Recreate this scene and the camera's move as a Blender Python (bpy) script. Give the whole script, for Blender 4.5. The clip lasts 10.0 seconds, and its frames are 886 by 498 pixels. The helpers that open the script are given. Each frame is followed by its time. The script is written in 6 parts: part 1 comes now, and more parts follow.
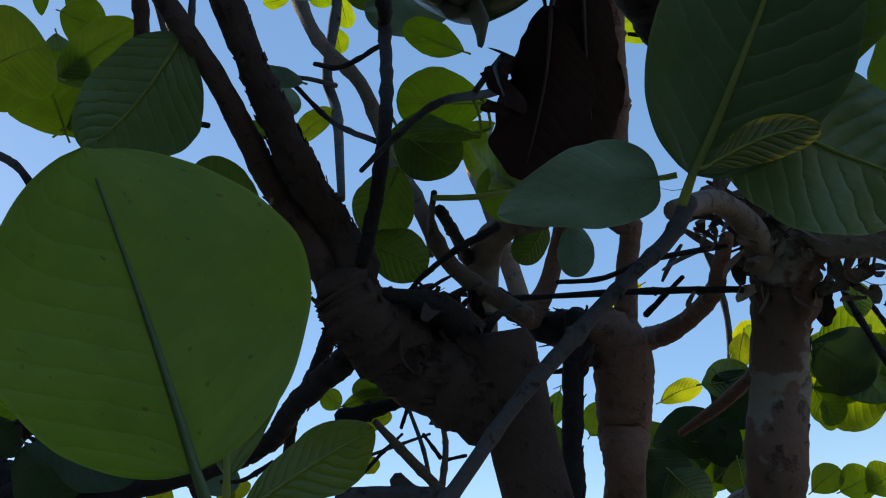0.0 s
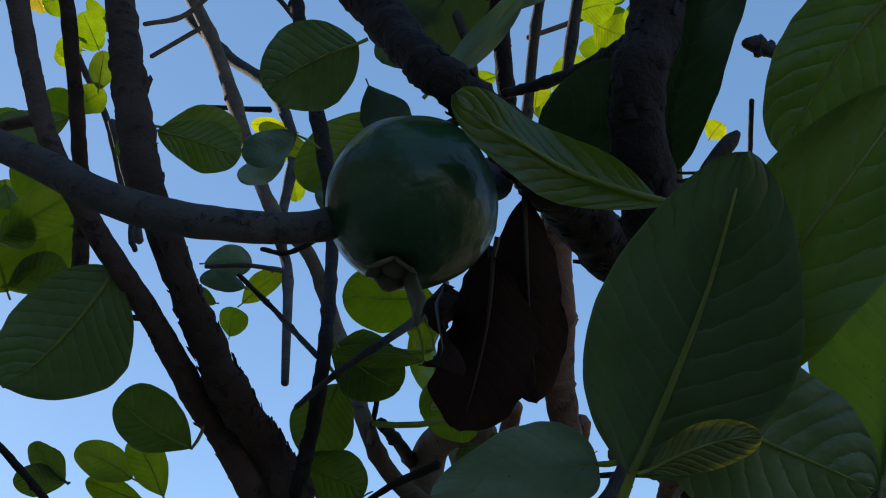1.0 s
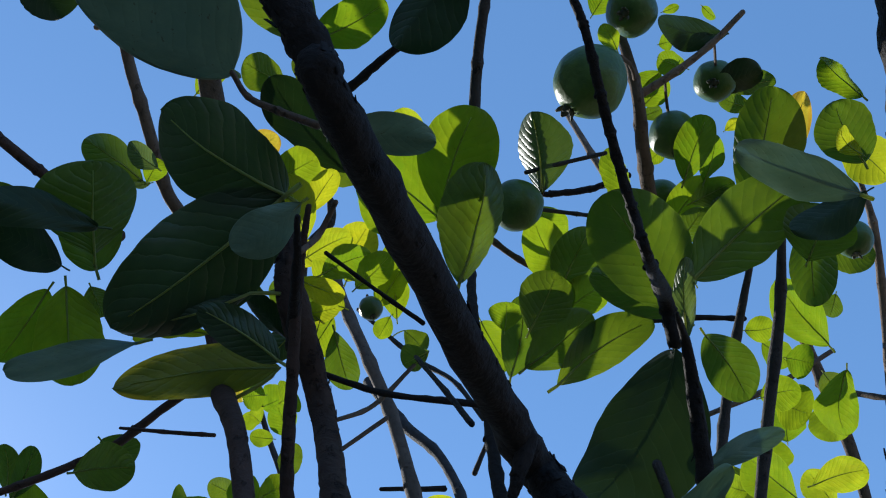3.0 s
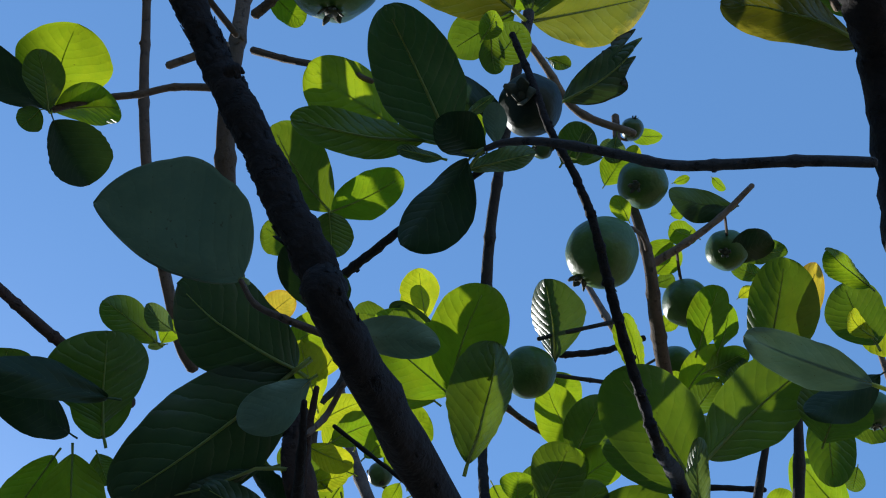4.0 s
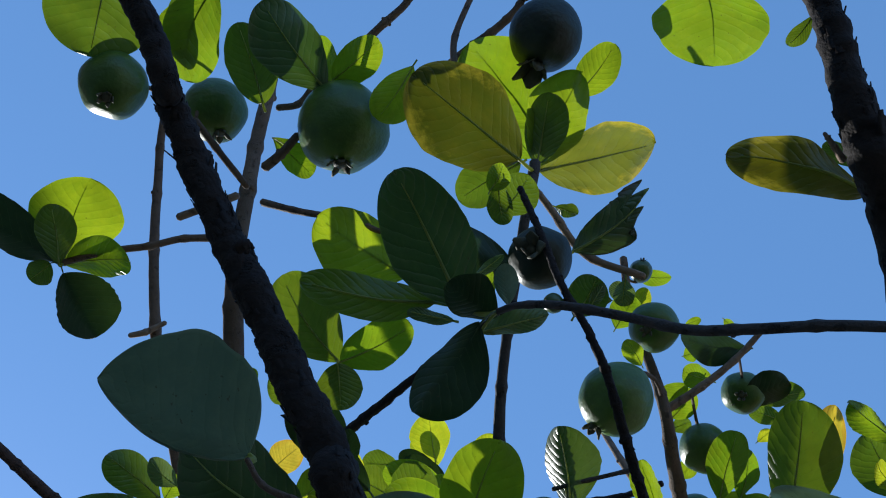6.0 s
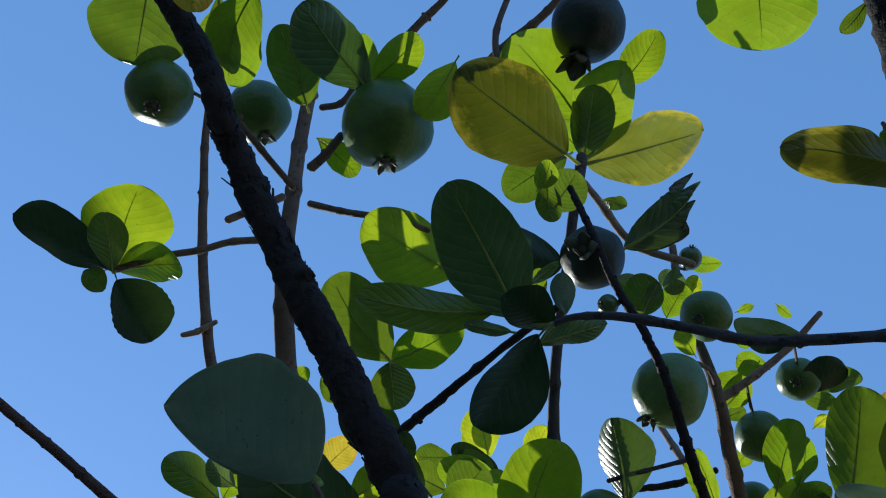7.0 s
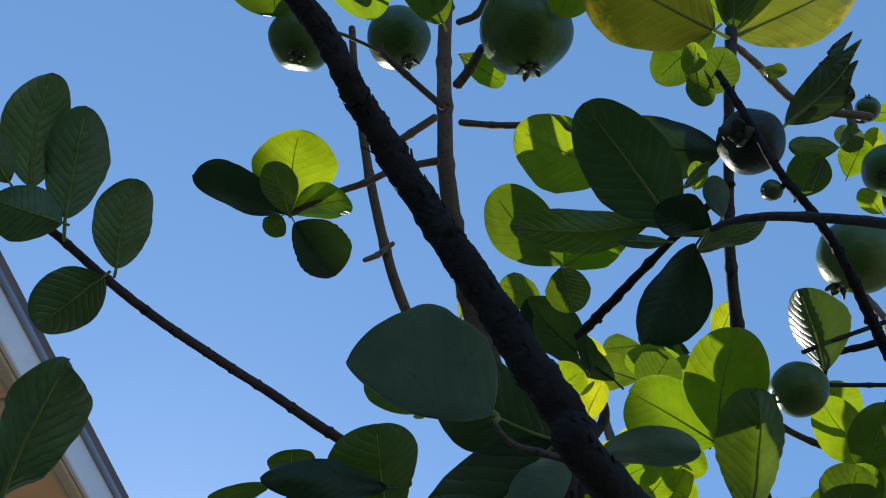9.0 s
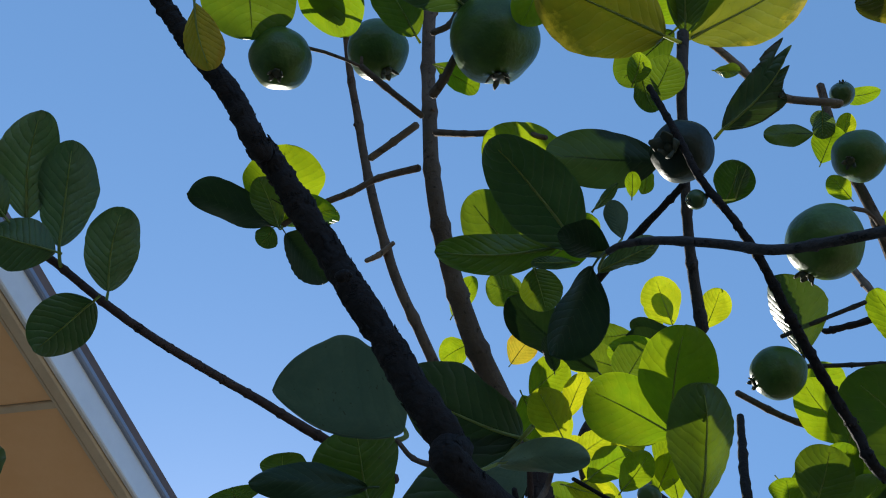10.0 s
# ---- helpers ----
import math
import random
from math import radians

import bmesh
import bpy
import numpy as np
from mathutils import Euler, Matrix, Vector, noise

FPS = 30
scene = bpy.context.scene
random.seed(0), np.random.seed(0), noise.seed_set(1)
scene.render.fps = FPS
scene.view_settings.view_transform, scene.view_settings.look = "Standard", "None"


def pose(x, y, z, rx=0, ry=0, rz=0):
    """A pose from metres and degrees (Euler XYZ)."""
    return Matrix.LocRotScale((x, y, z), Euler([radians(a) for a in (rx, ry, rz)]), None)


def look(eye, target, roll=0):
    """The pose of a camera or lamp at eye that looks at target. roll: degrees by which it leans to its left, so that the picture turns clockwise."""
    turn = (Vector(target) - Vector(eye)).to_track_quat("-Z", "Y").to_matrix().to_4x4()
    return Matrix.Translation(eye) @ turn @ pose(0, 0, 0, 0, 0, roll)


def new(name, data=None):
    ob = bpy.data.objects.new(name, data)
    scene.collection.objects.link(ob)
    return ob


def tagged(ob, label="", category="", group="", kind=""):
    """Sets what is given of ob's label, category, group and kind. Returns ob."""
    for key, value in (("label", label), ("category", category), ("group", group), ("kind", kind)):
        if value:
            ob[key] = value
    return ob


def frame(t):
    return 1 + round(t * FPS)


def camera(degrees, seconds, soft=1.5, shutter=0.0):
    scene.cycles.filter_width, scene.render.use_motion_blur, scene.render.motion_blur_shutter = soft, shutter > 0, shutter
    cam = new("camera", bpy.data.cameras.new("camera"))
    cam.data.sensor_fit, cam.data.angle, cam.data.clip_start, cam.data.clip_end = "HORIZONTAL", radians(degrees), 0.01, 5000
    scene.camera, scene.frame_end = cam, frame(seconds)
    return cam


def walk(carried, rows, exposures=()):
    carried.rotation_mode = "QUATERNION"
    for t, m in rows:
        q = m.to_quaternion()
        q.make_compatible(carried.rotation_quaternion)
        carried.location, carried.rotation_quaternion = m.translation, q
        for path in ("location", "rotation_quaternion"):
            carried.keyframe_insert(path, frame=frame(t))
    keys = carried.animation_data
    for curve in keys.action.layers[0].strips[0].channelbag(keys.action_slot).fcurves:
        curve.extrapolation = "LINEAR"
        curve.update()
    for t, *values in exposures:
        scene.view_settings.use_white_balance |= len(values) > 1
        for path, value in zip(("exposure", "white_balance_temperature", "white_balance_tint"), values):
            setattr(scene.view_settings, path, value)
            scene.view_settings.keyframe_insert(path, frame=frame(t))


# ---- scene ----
# The camera: seconds, eye, a point one metre ahead, roll.
PATH = [
    (0, (-0.0121, 0.0071, 1.4438), (-0.0710, 0.9387, 1.8026), -9.94),
    (0.5, (0.0025, 0.0004, 1.4623), (-0.0022, 0.9126, 1.8721), -10.80),
    (1, (0.0034, -0.0019, 1.4896), (0.0089, 0.8874, 1.9470), -10.31),
    (1.2, (0.0001, -0.0058, 1.4962), (0.0079, 0.8690, 1.9807), -10.15),
    (1.5, (0.0016, -0.0118, 1.5011), (-0.0018, 0.8343, 2.0341), -10.09),
    (1.8, (0.0024, -0.0171, 1.5122), (-0.0227, 0.7938, 2.0968), -9.27),
    (2, (-0.0007, -0.0221, 1.5186), (-0.0407, 0.7643, 2.1350), -8.23),
    (2.5, (-0.0181, -0.0403, 1.5548), (-0.0850, 0.7002, 2.2235), -6.48),
    (3, (-0.0090, -0.0562, 1.5694), (-0.1044, 0.6335, 2.2872), -4.36),
    (3.2, (-0.0108, -0.0662, 1.5745), (-0.1068, 0.6049, 2.3097), -3.58),
    (4.3, (0.0019, -0.0727, 1.5854), (-0.0827, 0.4635, 2.4252), -2.39),
    (4.5, (-0.0024, -0.0658, 1.5910), (-0.0757, 0.4502, 2.4444), -2.87),
    (5, (-0.0017, -0.0795, 1.5891), (-0.0672, 0.4073, 2.4602), -4.04),
    (6.3, (-0.0002, -0.0788, 1.5931), (-0.0789, 0.3732, 2.4817), -2.55),
    (6.5, (-0.0011, -0.0840, 1.5941), (-0.0888, 0.3727, 2.4794), -1.86),
    (7, (-0.0033, -0.0894, 1.5985), (-0.1201, 0.3721, 2.4779), -0.39),
    (7.5, (0.0030, -0.0949, 1.6100), (-0.1670, 0.3768, 2.4752), 2.39),
    (8, (-0.0035, -0.0876, 1.5942), (-0.2009, 0.3802, 2.4557), 3.78),
    (8.5, (-0.0011, -0.1037, 1.5886), (-0.2478, 0.3691, 2.4345), 5.24),
    (9, (0.0118, -0.1041, 1.6008), (-0.3085, 0.3865, 2.4112), 7.15),
    (9.5, (0.0446, -0.1087, 1.5988), (-0.3197, 0.3784, 2.3925), 8.76),
    (10, (0.0716, -0.1118, 1.5885), (-0.2903, 0.3738, 2.3842), 7.34),
]
cam = camera(50.0, 10.0, soft=1.1)
walk(cam, [(t, look(eye, target, roll)) for t, eye, target, roll in PATH],
     exposures=[(0, 0.30, 6900, 8), (0.6, 0.27, 6900, 8), (1.2, 0.24, 6700, 8), (1.6, 0.22, 6300, 8), (3, 0.24, 5900, 9), (7, 0.28, 5760, 9), (8.5, 0.32, 6150, 8), (10, 0.32, 6300, 8)])

# ---- sky, sun, exposure ----
SUN_AZIMUTH, SUN_HEIGHT = -47.0, 26.0
world = bpy.data.worlds.new("sky")
scene.world = world
world.use_nodes = True
wn = world.node_tree.nodes
sky = wn.new("ShaderNodeTexSky")
sky.sky_type, sky.sun_disc = "NISHITA", False
sky.sun_elevation, sky.sun_rotation = radians(SUN_HEIGHT), radians(SUN_AZIMUTH)
sky.air_density, sky.dust_density, sky.ozone_density = 0.8, 0.15, 3.0
haze = wn.new("ShaderNodeMix")
haze.data_type = "RGBA"
haze.inputs[0].default_value, haze.inputs[7].default_value = 0.48, (1.15, 2.5, 4.9, 1)
world.node_tree.links.new(sky.outputs["Color"], haze.inputs[6])
world.node_tree.links.new(haze.outputs[2], wn["Background"].inputs["Color"])
wn["Background"].inputs["Strength"].default_value = 0.145

sun = new("sun", bpy.data.lights.new("sun", "SUN"))
sun.data.energy, sun.data.angle, sun.data.color = 5.0, radians(0.53), (1.0, 0.93, 0.82)
az, el = radians(SUN_AZIMUTH), radians(SUN_HEIGHT)
toward = Vector((math.sin(az) * math.cos(el), math.cos(az) * math.cos(el), math.sin(el)))
sun.matrix_world = look(toward * 30, (0, 0, 0))

# ---- materials ----
def nodes_of(name):
    m = bpy.data.materials.new(name)
    m.use_nodes = True
    t = m.node_tree
    return m, t, t.nodes["Principled BSDF"], t.nodes["Material Output"]


def add(t, kind, **values):
    n = t.nodes.new(kind)
    for key, value in values.items():
        if key in n.inputs:
            n.inputs[key].default_value = value
    return n


def math_node(t, op, a, b=None, clamp=False):
    n = t.nodes.new("ShaderNodeMath")
    n.operation, n.use_clamp = op, clamp
    for i, v in enumerate((a, b)):
        if v is None:
            continue
        if isinstance(v, (int, float)):
            n.inputs[i].default_value = v
        else:
            t.links.new(v, n.inputs[i])
    return n.outputs[0]


def mix(t, fac, a, b, blend="MIX"):
    n = t.nodes.new("ShaderNodeMix")
    n.data_type, n.blend_type = "RGBA", blend
    for sock, v in ((n.inputs[0], fac), (n.inputs[6], a), (n.inputs[7], b)):
        if isinstance(v, (int, float)):
            sock.default_value = v
        elif isinstance(v, tuple):
            sock.default_value = (*v, 1)
        else:
            t.links.new(v, sock)
    return n.outputs[2]


def ramp(t, fac, lo, hi):
    n = t.nodes.new("ShaderNodeMapRange")
    n.interpolation_type = "SMOOTHSTEP"
    n.inputs["From Min"].default_value, n.inputs["From Max"].default_value = lo, hi
    t.links.new(fac, n.inputs["Value"])
    return n.outputs["Result"]


def noise_of(t, scale, detail=4.0, rough=0.6, coords=None):
    n = add(t, "ShaderNodeTexNoise", Scale=scale, Detail=detail, Roughness=rough)
    if coords is None:
        coords = t.nodes.new("ShaderNodeTexCoord").outputs["Object"]
    t.links.new(coords, n.inputs["Vector"])
    return n.outputs["Fac"]


def bump_into(t, shader, height, strength, distance):
    b = add(t, "ShaderNodeBump", Strength=strength, Distance=distance)
    t.links.new(height, b.inputs["Height"])
    t.links.new(b.outputs["Normal"], shader.inputs["Normal"])
    return b.outputs["Normal"]


def leaf_material(name, face, glow, share, gloss, edge=None, veins=0.28, relief=0.5, rib=(0.13, 0.18, 0.07)):
    """A leaf: waxy face, light passing through, side veins from the mid-rib, blotches, an edge of another colour."""
    m, t, p, out = nodes_of(name)
    uv = t.nodes.new("ShaderNodeUVMap").outputs["UV"]
    moved = t.nodes.new("ShaderNodeVectorMath")
    moved.operation = "ADD"
    t.links.new(uv, moved.inputs[0])
    t.links.new(math_node(t, "MULTIPLY", t.nodes.new("ShaderNodeObjectInfo").outputs["Random"], 40.0), moved.inputs[1])
    uv_shift = moved.outputs[0]
    sep = t.nodes.new("ShaderNodeSeparateXYZ")
    t.links.new(uv, sep.inputs[0])
    along = sep.outputs["X"]
    side = math_node(t, "ABSOLUTE", math_node(t, "SUBTRACT", math_node(t, "MULTIPLY", sep.outputs["Y"], 2.0), 1.0))
    wob = noise_of(t, 5.0, 3.0, 0.6, uv_shift)
    run = math_node(t, "SUBTRACT", math_node(t, "MULTIPLY", along, 10.0), math_node(t, "MULTIPLY", math_node(t, "POWER", side, 1.1), 2.6))
    run = math_node(t, "ADD", run, math_node(t, "MULTIPLY", wob, 0.75))
    saw = math_node(t, "ABSOLUTE", math_node(t, "SUBTRACT", math_node(t, "FRACT", run), 0.5))
    line = ramp(t, saw, 0.445, 0.492)
    spread = math_node(t, "MULTIPLY", line, math_node(t, "SUBTRACT", 1.0, math_node(t, "MULTIPLY", side, 0.75)))
    net = ramp(t, noise_of(t, 75.0, 2.0, 0.5, uv), 0.56, 0.66)
    info = t.nodes.new("ShaderNodeObjectInfo").outputs["Random"]
    blot = ramp(t, noise_of(t, 7.0, 5.0, 0.65, uv_shift), 0.35, 0.75)
    tone = math_node(t, "ADD", math_node(t, "MULTIPLY", info, 0.55), math_node(t, "MULTIPLY", blot, 0.35))
    dark = tuple(c * 0.72 for c in face)
    light = (face[0] * 1.45, face[1] * 1.25, face[2] * 1.1)
    col = mix(t, tone, dark, light)
    col = mix(t, math_node(t, "MULTIPLY", spread, veins), col, rib)
    gdark = (glow[0] * 0.62, glow[1] * 0.78, glow[2])
    gcol = mix(t, tone, gdark, (min(1, glow[0] * 1.25), glow[1] * 1.08, glow[2]))
    gcol = mix(t, math_node(t, "MULTIPLY", spread, 0.30), gcol, tuple(c * 0.6 for c in glow))
    gcol = mix(t, math_node(t, "MULTIPLY", net, 0.18), gcol, tuple(c * 0.7 for c in glow))
    patchy = ramp(t, noise_of(t, 2.6, 3.0, 0.55, uv_shift), 0.35, 0.65)
    gcol = mix(t, math_node(t, "MULTIPLY", patchy, 0.45), gcol, tuple(c * 0.5 for c in glow))
    if edge:
        rim = math_node(t, "ADD", side, math_node(t, "MULTIPLY", math_node(t, "SUBTRACT", noise_of(t, 5.0, 5.0, 0.7, uv_shift), 0.5), 1.6))
        rim = ramp(t, math_node(t, "ADD", rim, math_node(t, "MULTIPLY", along, 0.8)), 1.15, 1.75)
        col, gcol = mix(t, rim, col, edge), mix(t, rim, gcol, edge)
    spot = ramp(t, noise_of(t, 26.0, 2.0, 0.5, uv_shift), 0.70, 0.74)
    col = mix(t, math_node(t, "MULTIPLY", spot, 0.6), col, (0.05, 0.035, 0.015))
    gcol = mix(t, math_node(t, "MULTIPLY", spot, 0.5), gcol, (0.06, 0.05, 0.01))
    # glinting, rim-lit leaf edge painted as a paler border
    rim_glint = math_node(t, "MULTIPLY", ramp(t, side, 0.955, 0.99), 0.22)
    col = mix(t, rim_glint, col, (min(1, face[0] * 2.6), min(1, face[1] * 2.2), face[2] * 2.2))
    gcol = mix(t, rim_glint, gcol, (min(1, glow[0] * 1.5), min(1, glow[1] * 1.35), glow[2] * 2))
    t.links.new(col, p.inputs["Base Color"])
    p.inputs["Roughness"].default_value = gloss
    p.inputs["Specular IOR Level"].default_value = 0.45 if gloss < 0.47 else 0.25 if gloss < 0.7 else 0.06
    height = math_node(t, "ADD", math_node(t, "MULTIPLY", math_node(t, "POWER", math_node(t, "MULTIPLY", saw, 2.0), 3.0), -relief), math_node(t, "MULTIPLY", noise_of(t, 14.0, 2.0, 0.5, uv_shift), 0.5 * relief))
    bump_into(t, p, height, 0.6, 0.0014)
    soft = add(t, "ShaderNodeBump", Strength=0.30, Distance=0.0014)
    t.links.new(height, soft.inputs["Height"])
    through_it = t.nodes.new("ShaderNodeBsdfTranslucent")
    t.links.new(gcol, through_it.inputs["Color"])
    t.links.new(soft.outputs["Normal"], through_it.inputs["Normal"])
    both = t.nodes.new("ShaderNodeMixShader")
    both.inputs[0].default_value = share
    t.links.new(p.outputs[0], both.inputs[1])
    t.links.new(through_it.outputs[0], both.inputs[2])
    t.links.new(both.outputs[0], out.inputs["Surface"])
    return m


def bark_material(name, low, high, patch=None, grain=1.0, rough=0.85):
    """Bark: long grain, lichen and flaked patches, fine cracks."""
    m, t, p, out = nodes_of(name)
    co = t.nodes.new("ShaderNodeTexCoord").outputs["Object"]
    big, fine = noise_of(t, 24.0, 5.0, 0.65, co), noise_of(t, 240.0 * grain, 4.0, 0.7, co)
    tone = math_node(t, "ADD", math_node(t, "MULTIPLY", ramp(t, big, 0.3, 0.72), 0.6), math_node(t, "MULTIPLY", fine, 0.4))
    col = mix(t, tone, low, high)
    if patch:
        col = mix(t, ramp(t, noise_of(t, 38.0, 3.0, 0.55, co), 0.50, 0.55), col, patch)
    crack = ramp(t, noise_of(t, 120.0 * grain, 5.0, 0.75, co), 0.56, 0.66)
    col = mix(t, math_node(t, "MULTIPLY", crack, 0.55), col, tuple(c * 0.35 for c in low))
    t.links.new(col, p.inputs["Base Color"])
    p.inputs["Roughness"].default_value = rough
    p.inputs["Specular IOR Level"].default_value = 0.3
    h = math_node(t, "ADD", math_node(t, "MULTIPLY", big, 1.2), math_node(t, "SUBTRACT", math_node(t, "MULTIPLY", fine, 0.5), math_node(t, "MULTIPLY", crack, 0.6)))
    bump_into(t, p, h, 0.8, 0.0035)
    return m


def fruit_material(name, low, high, gloss=0.28):
    m, t, p, out = nodes_of(name)
    co = t.nodes.new("ShaderNodeTexCoord").outputs["Object"]
    big, fine = noise_of(t, 30.0, 4.0, 0.6, co), noise_of(t, 260.0, 3.0, 0.6, co)
    col = mix(t, ramp(t, big, 0.3, 0.7), low, high)
    col = mix(t, math_node(t, "MULTIPLY", ramp(t, fine, 0.6, 0.72), 0.35), col, tuple(c * 1.5 for c in high))
    scar = ramp(t, noise_of(t, 75.0, 3.0, 0.6, co), 0.70, 0.76)
    col = mix(t, math_node(t, "MULTIPLY", scar, 0.6), col, (0.06, 0.055, 0.02))
    t.links.new(col, p.inputs["Base Color"])
    p.inputs["Roughness"].default_value = gloss
    p.inputs["Specular IOR Level"].default_value = 0.36
    p.inputs["Subsurface Weight"].default_value = 0.12
    p.inputs["Subsurface Radius"].default_value = (0.004, 0.006, 0.002)
    bump_into(t, p, math_node(t, "ADD", math_node(t, "MULTIPLY", big, 2.0), math_node(t, "MULTIPLY", fine, 0.25)), 0.35, 0.003)
    return m


def plain_material(name, low, high, scale, rough, bump=0.3, distance=0.003, metal=0.0):
    m, t, p, out = nodes_of(name)
    co = t.nodes.new("ShaderNodeTexCoord").outputs["Object"]
    a, b = noise_of(t, scale, 5.0, 0.65, co), noise_of(t, scale * 14, 3.0, 0.6, co)
    tone = math_node(t, "ADD", math_node(t, "MULTIPLY", ramp(t, a, 0.3, 0.7), 0.7), math_node(t, "MULTIPLY", b, 0.3))
    t.links.new(mix(t, tone, low, high), p.inputs["Base Color"])
    p.inputs["Roughness"].default_value, p.inputs["Metallic"].default_value = rough, metal
    bump_into(t, p, math_node(t, "ADD", a, math_node(t, "MULTIPLY", b, 0.4)), bump, distance)
    return m


def rib_material():
    """The mid-rib and stalk of a living leaf: pale green, letting some light through."""
    m = plain_material("rib_green", (0.16, 0.21, 0.07), (0.24, 0.29, 0.11), 60.0, 0.5)
    t = m.node_tree
    lit = add(t, "ShaderNodeBsdfTranslucent", Color=(0.55, 0.60, 0.10, 1))
    both = add(t, "ShaderNodeMixShader", Fac=0.5)
    t.links.new(t.nodes["Principled BSDF"].outputs[0], both.inputs[1])
    t.links.new(lit.outputs[0], both.inputs[2])
    t.links.new(both.outputs[0], t.nodes["Material Output"].inputs["Surface"])
    return m


LEAF = {
    "g": leaf_material("leaf_mature_green", (0.038, 0.080, 0.022), (0.20, 0.30, 0.008), 0.36, 0.42),
    # brighter copy: sunlight through the leaf put into its colours
    "l": leaf_material("leaf_sunlit_green", (0.056, 0.115, 0.018), (0.33, 0.45, 0.006), 0.52, 0.48),
    # grey-green face stands for sky reflected on the leaf, painted as colour
    "u": leaf_material("leaf_sky_sheen_green", (0.118, 0.204, 0.150), (0.08, 0.15, 0.05), 0.16, 0.38, veins=0.08, relief=0.08),
    # k, m and q are darker copies: shade on the leaf put into its colour
    "k": leaf_material("leaf_dark_shade_green", (0.015, 0.036, 0.016), (0.05, 0.10, 0.012), 0.16, 0.50, veins=0.22, relief=0.15),
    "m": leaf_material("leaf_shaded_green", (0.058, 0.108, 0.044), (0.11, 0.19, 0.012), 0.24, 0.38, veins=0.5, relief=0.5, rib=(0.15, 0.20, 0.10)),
    "q": leaf_material("leaf_half_shade_green", (0.029, 0.058, 0.023), (0.07, 0.13, 0.010), 0.20, 0.43, veins=0.42, relief=0.5, rib=(0.09, 0.13, 0.055)),
    "t": leaf_material("leaf_torn_green", (0.040, 0.078, 0.028), (0.08, 0.13, 0.015), 0.2, 0.4, edge=(0.06, 0.05, 0.02)),
    "n": leaf_material("leaf_broad_green", (0.055, 0.115, 0.028), (0.27, 0.44, 0.02), 0.42, 0.5, veins=0.12, relief=0.15),
    # olive leaf, its glow colour darkened to stand for shade cast on it
    "v": leaf_material("leaf_olive", (0.046, 0.050, 0.012), (0.15, 0.15, 0.004), 0.36, 0.45, edge=(0.36, 0.30, 0.02), veins=0.3, relief=0.5),
    "y": leaf_material("leaf_yellow_green", (0.13, 0.17, 0.02), (0.58, 0.62, 0.01), 0.55, 0.5),
    # yellow-edged ageing leaf; glow colour also lowered in place of cast shade
    "o": leaf_material("leaf_ageing", (0.10, 0.13, 0.03), (0.24, 0.27, 0.015), 0.42, 0.45, edge=(0.56, 0.44, 0.02)),
    "e": leaf_material("leaf_yellow", (0.34, 0.27, 0.03), (0.68, 0.52, 0.03), 0.5, 0.55, edge=(0.50, 0.30, 0.02)),
    "d": leaf_material("leaf_dry_brown", (0.024, 0.014, 0.012), (0.03, 0.014, 0.008), 0.10, 0.85, veins=0.12, relief=0.2, rib=(0.10, 0.06, 0.045)),
    "s": leaf_material("leaf_ribbed", (0.065, 0.110, 0.050), (0.20, 0.30, 0.05), 0.30, 0.45, veins=0.35, relief=0.9, rib=(0.03, 0.06, 0.02)),
}
RIB = {
    "green": rib_material(),
    # dark rib colour stands for the light it blocks in a backlit leaf
    "deep": plain_material("rib_shadow_green", (0.030, 0.062, 0.014), (0.045, 0.085, 0.020), 60.0, 0.5),
    "brown": plain_material("rib_brown", (0.028, 0.017, 0.014), (0.045, 0.028, 0.022), 60.0, 0.6),
}
BARK = {
    "bark": bark_material("bark_brown", (0.042, 0.025, 0.020), (0.095, 0.058, 0.047)),
    "shaggy": bark_material("bark_shaggy", (0.028, 0.017, 0.014), (0.075, 0.048, 0.038), grain=0.7, rough=0.95),
    "grey": bark_material("bark_grey", (0.030, 0.028, 0.029), (0.080, 0.074, 0.074), grain=1.4),
    # near-black: the silhouette of backlit branches put into the bark colour
    "dark": bark_material("bark_silhouette_dark", (0.006, 0.005, 0.005), (0.024, 0.018, 0.017), grain=0.8),
    "pale": bark_material("bark_pale", (0.115, 0.080, 0.058), (0.26, 0.195, 0.145)),
    "brown": bark_material("bark_twig", (0.075, 0.052, 0.038), (0.16, 0.115, 0.085), grain=1.5),
    "red": bark_material("bark_red", (0.115, 0.060, 0.042), (0.215, 0.118, 0.080), grain=0.8),
    "flaky": bark_material("bark_flaked", (0.080, 0.047, 0.036), (0.17, 0.105, 0.076), patch=(0.20, 0.175, 0.14), grain=0.6),
}
FRUIT = {
    "a": fruit_material("guava_skin_deep", (0.008, 0.030, 0.011), (0.019, 0.060, 0.022)),
    "b": fruit_material("guava_skin_green", (0.036, 0.080, 0.013), (0.066, 0.130, 0.022), 0.40),
    "c": fruit_material("guava_skin_light", (0.042, 0.092, 0.013), (0.078, 0.150, 0.024), 0.38),
    "s": fruit_material("guava_skin_small", (0.030, 0.060, 0.018), (0.060, 0.105, 0.034)),
    # near-black copy of the green skin: leaf shade put into the colour
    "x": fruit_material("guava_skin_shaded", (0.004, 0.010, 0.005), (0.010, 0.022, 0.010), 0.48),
}
CALYX = plain_material("calyx_brown", (0.035, 0.036, 0.020), (0.085, 0.088, 0.050), 90.0, 0.7)
SOFFIT = plain_material("soffit_paint", (0.80, 0.46, 0.21), (0.88, 0.54, 0.27), 3.0, 0.6)
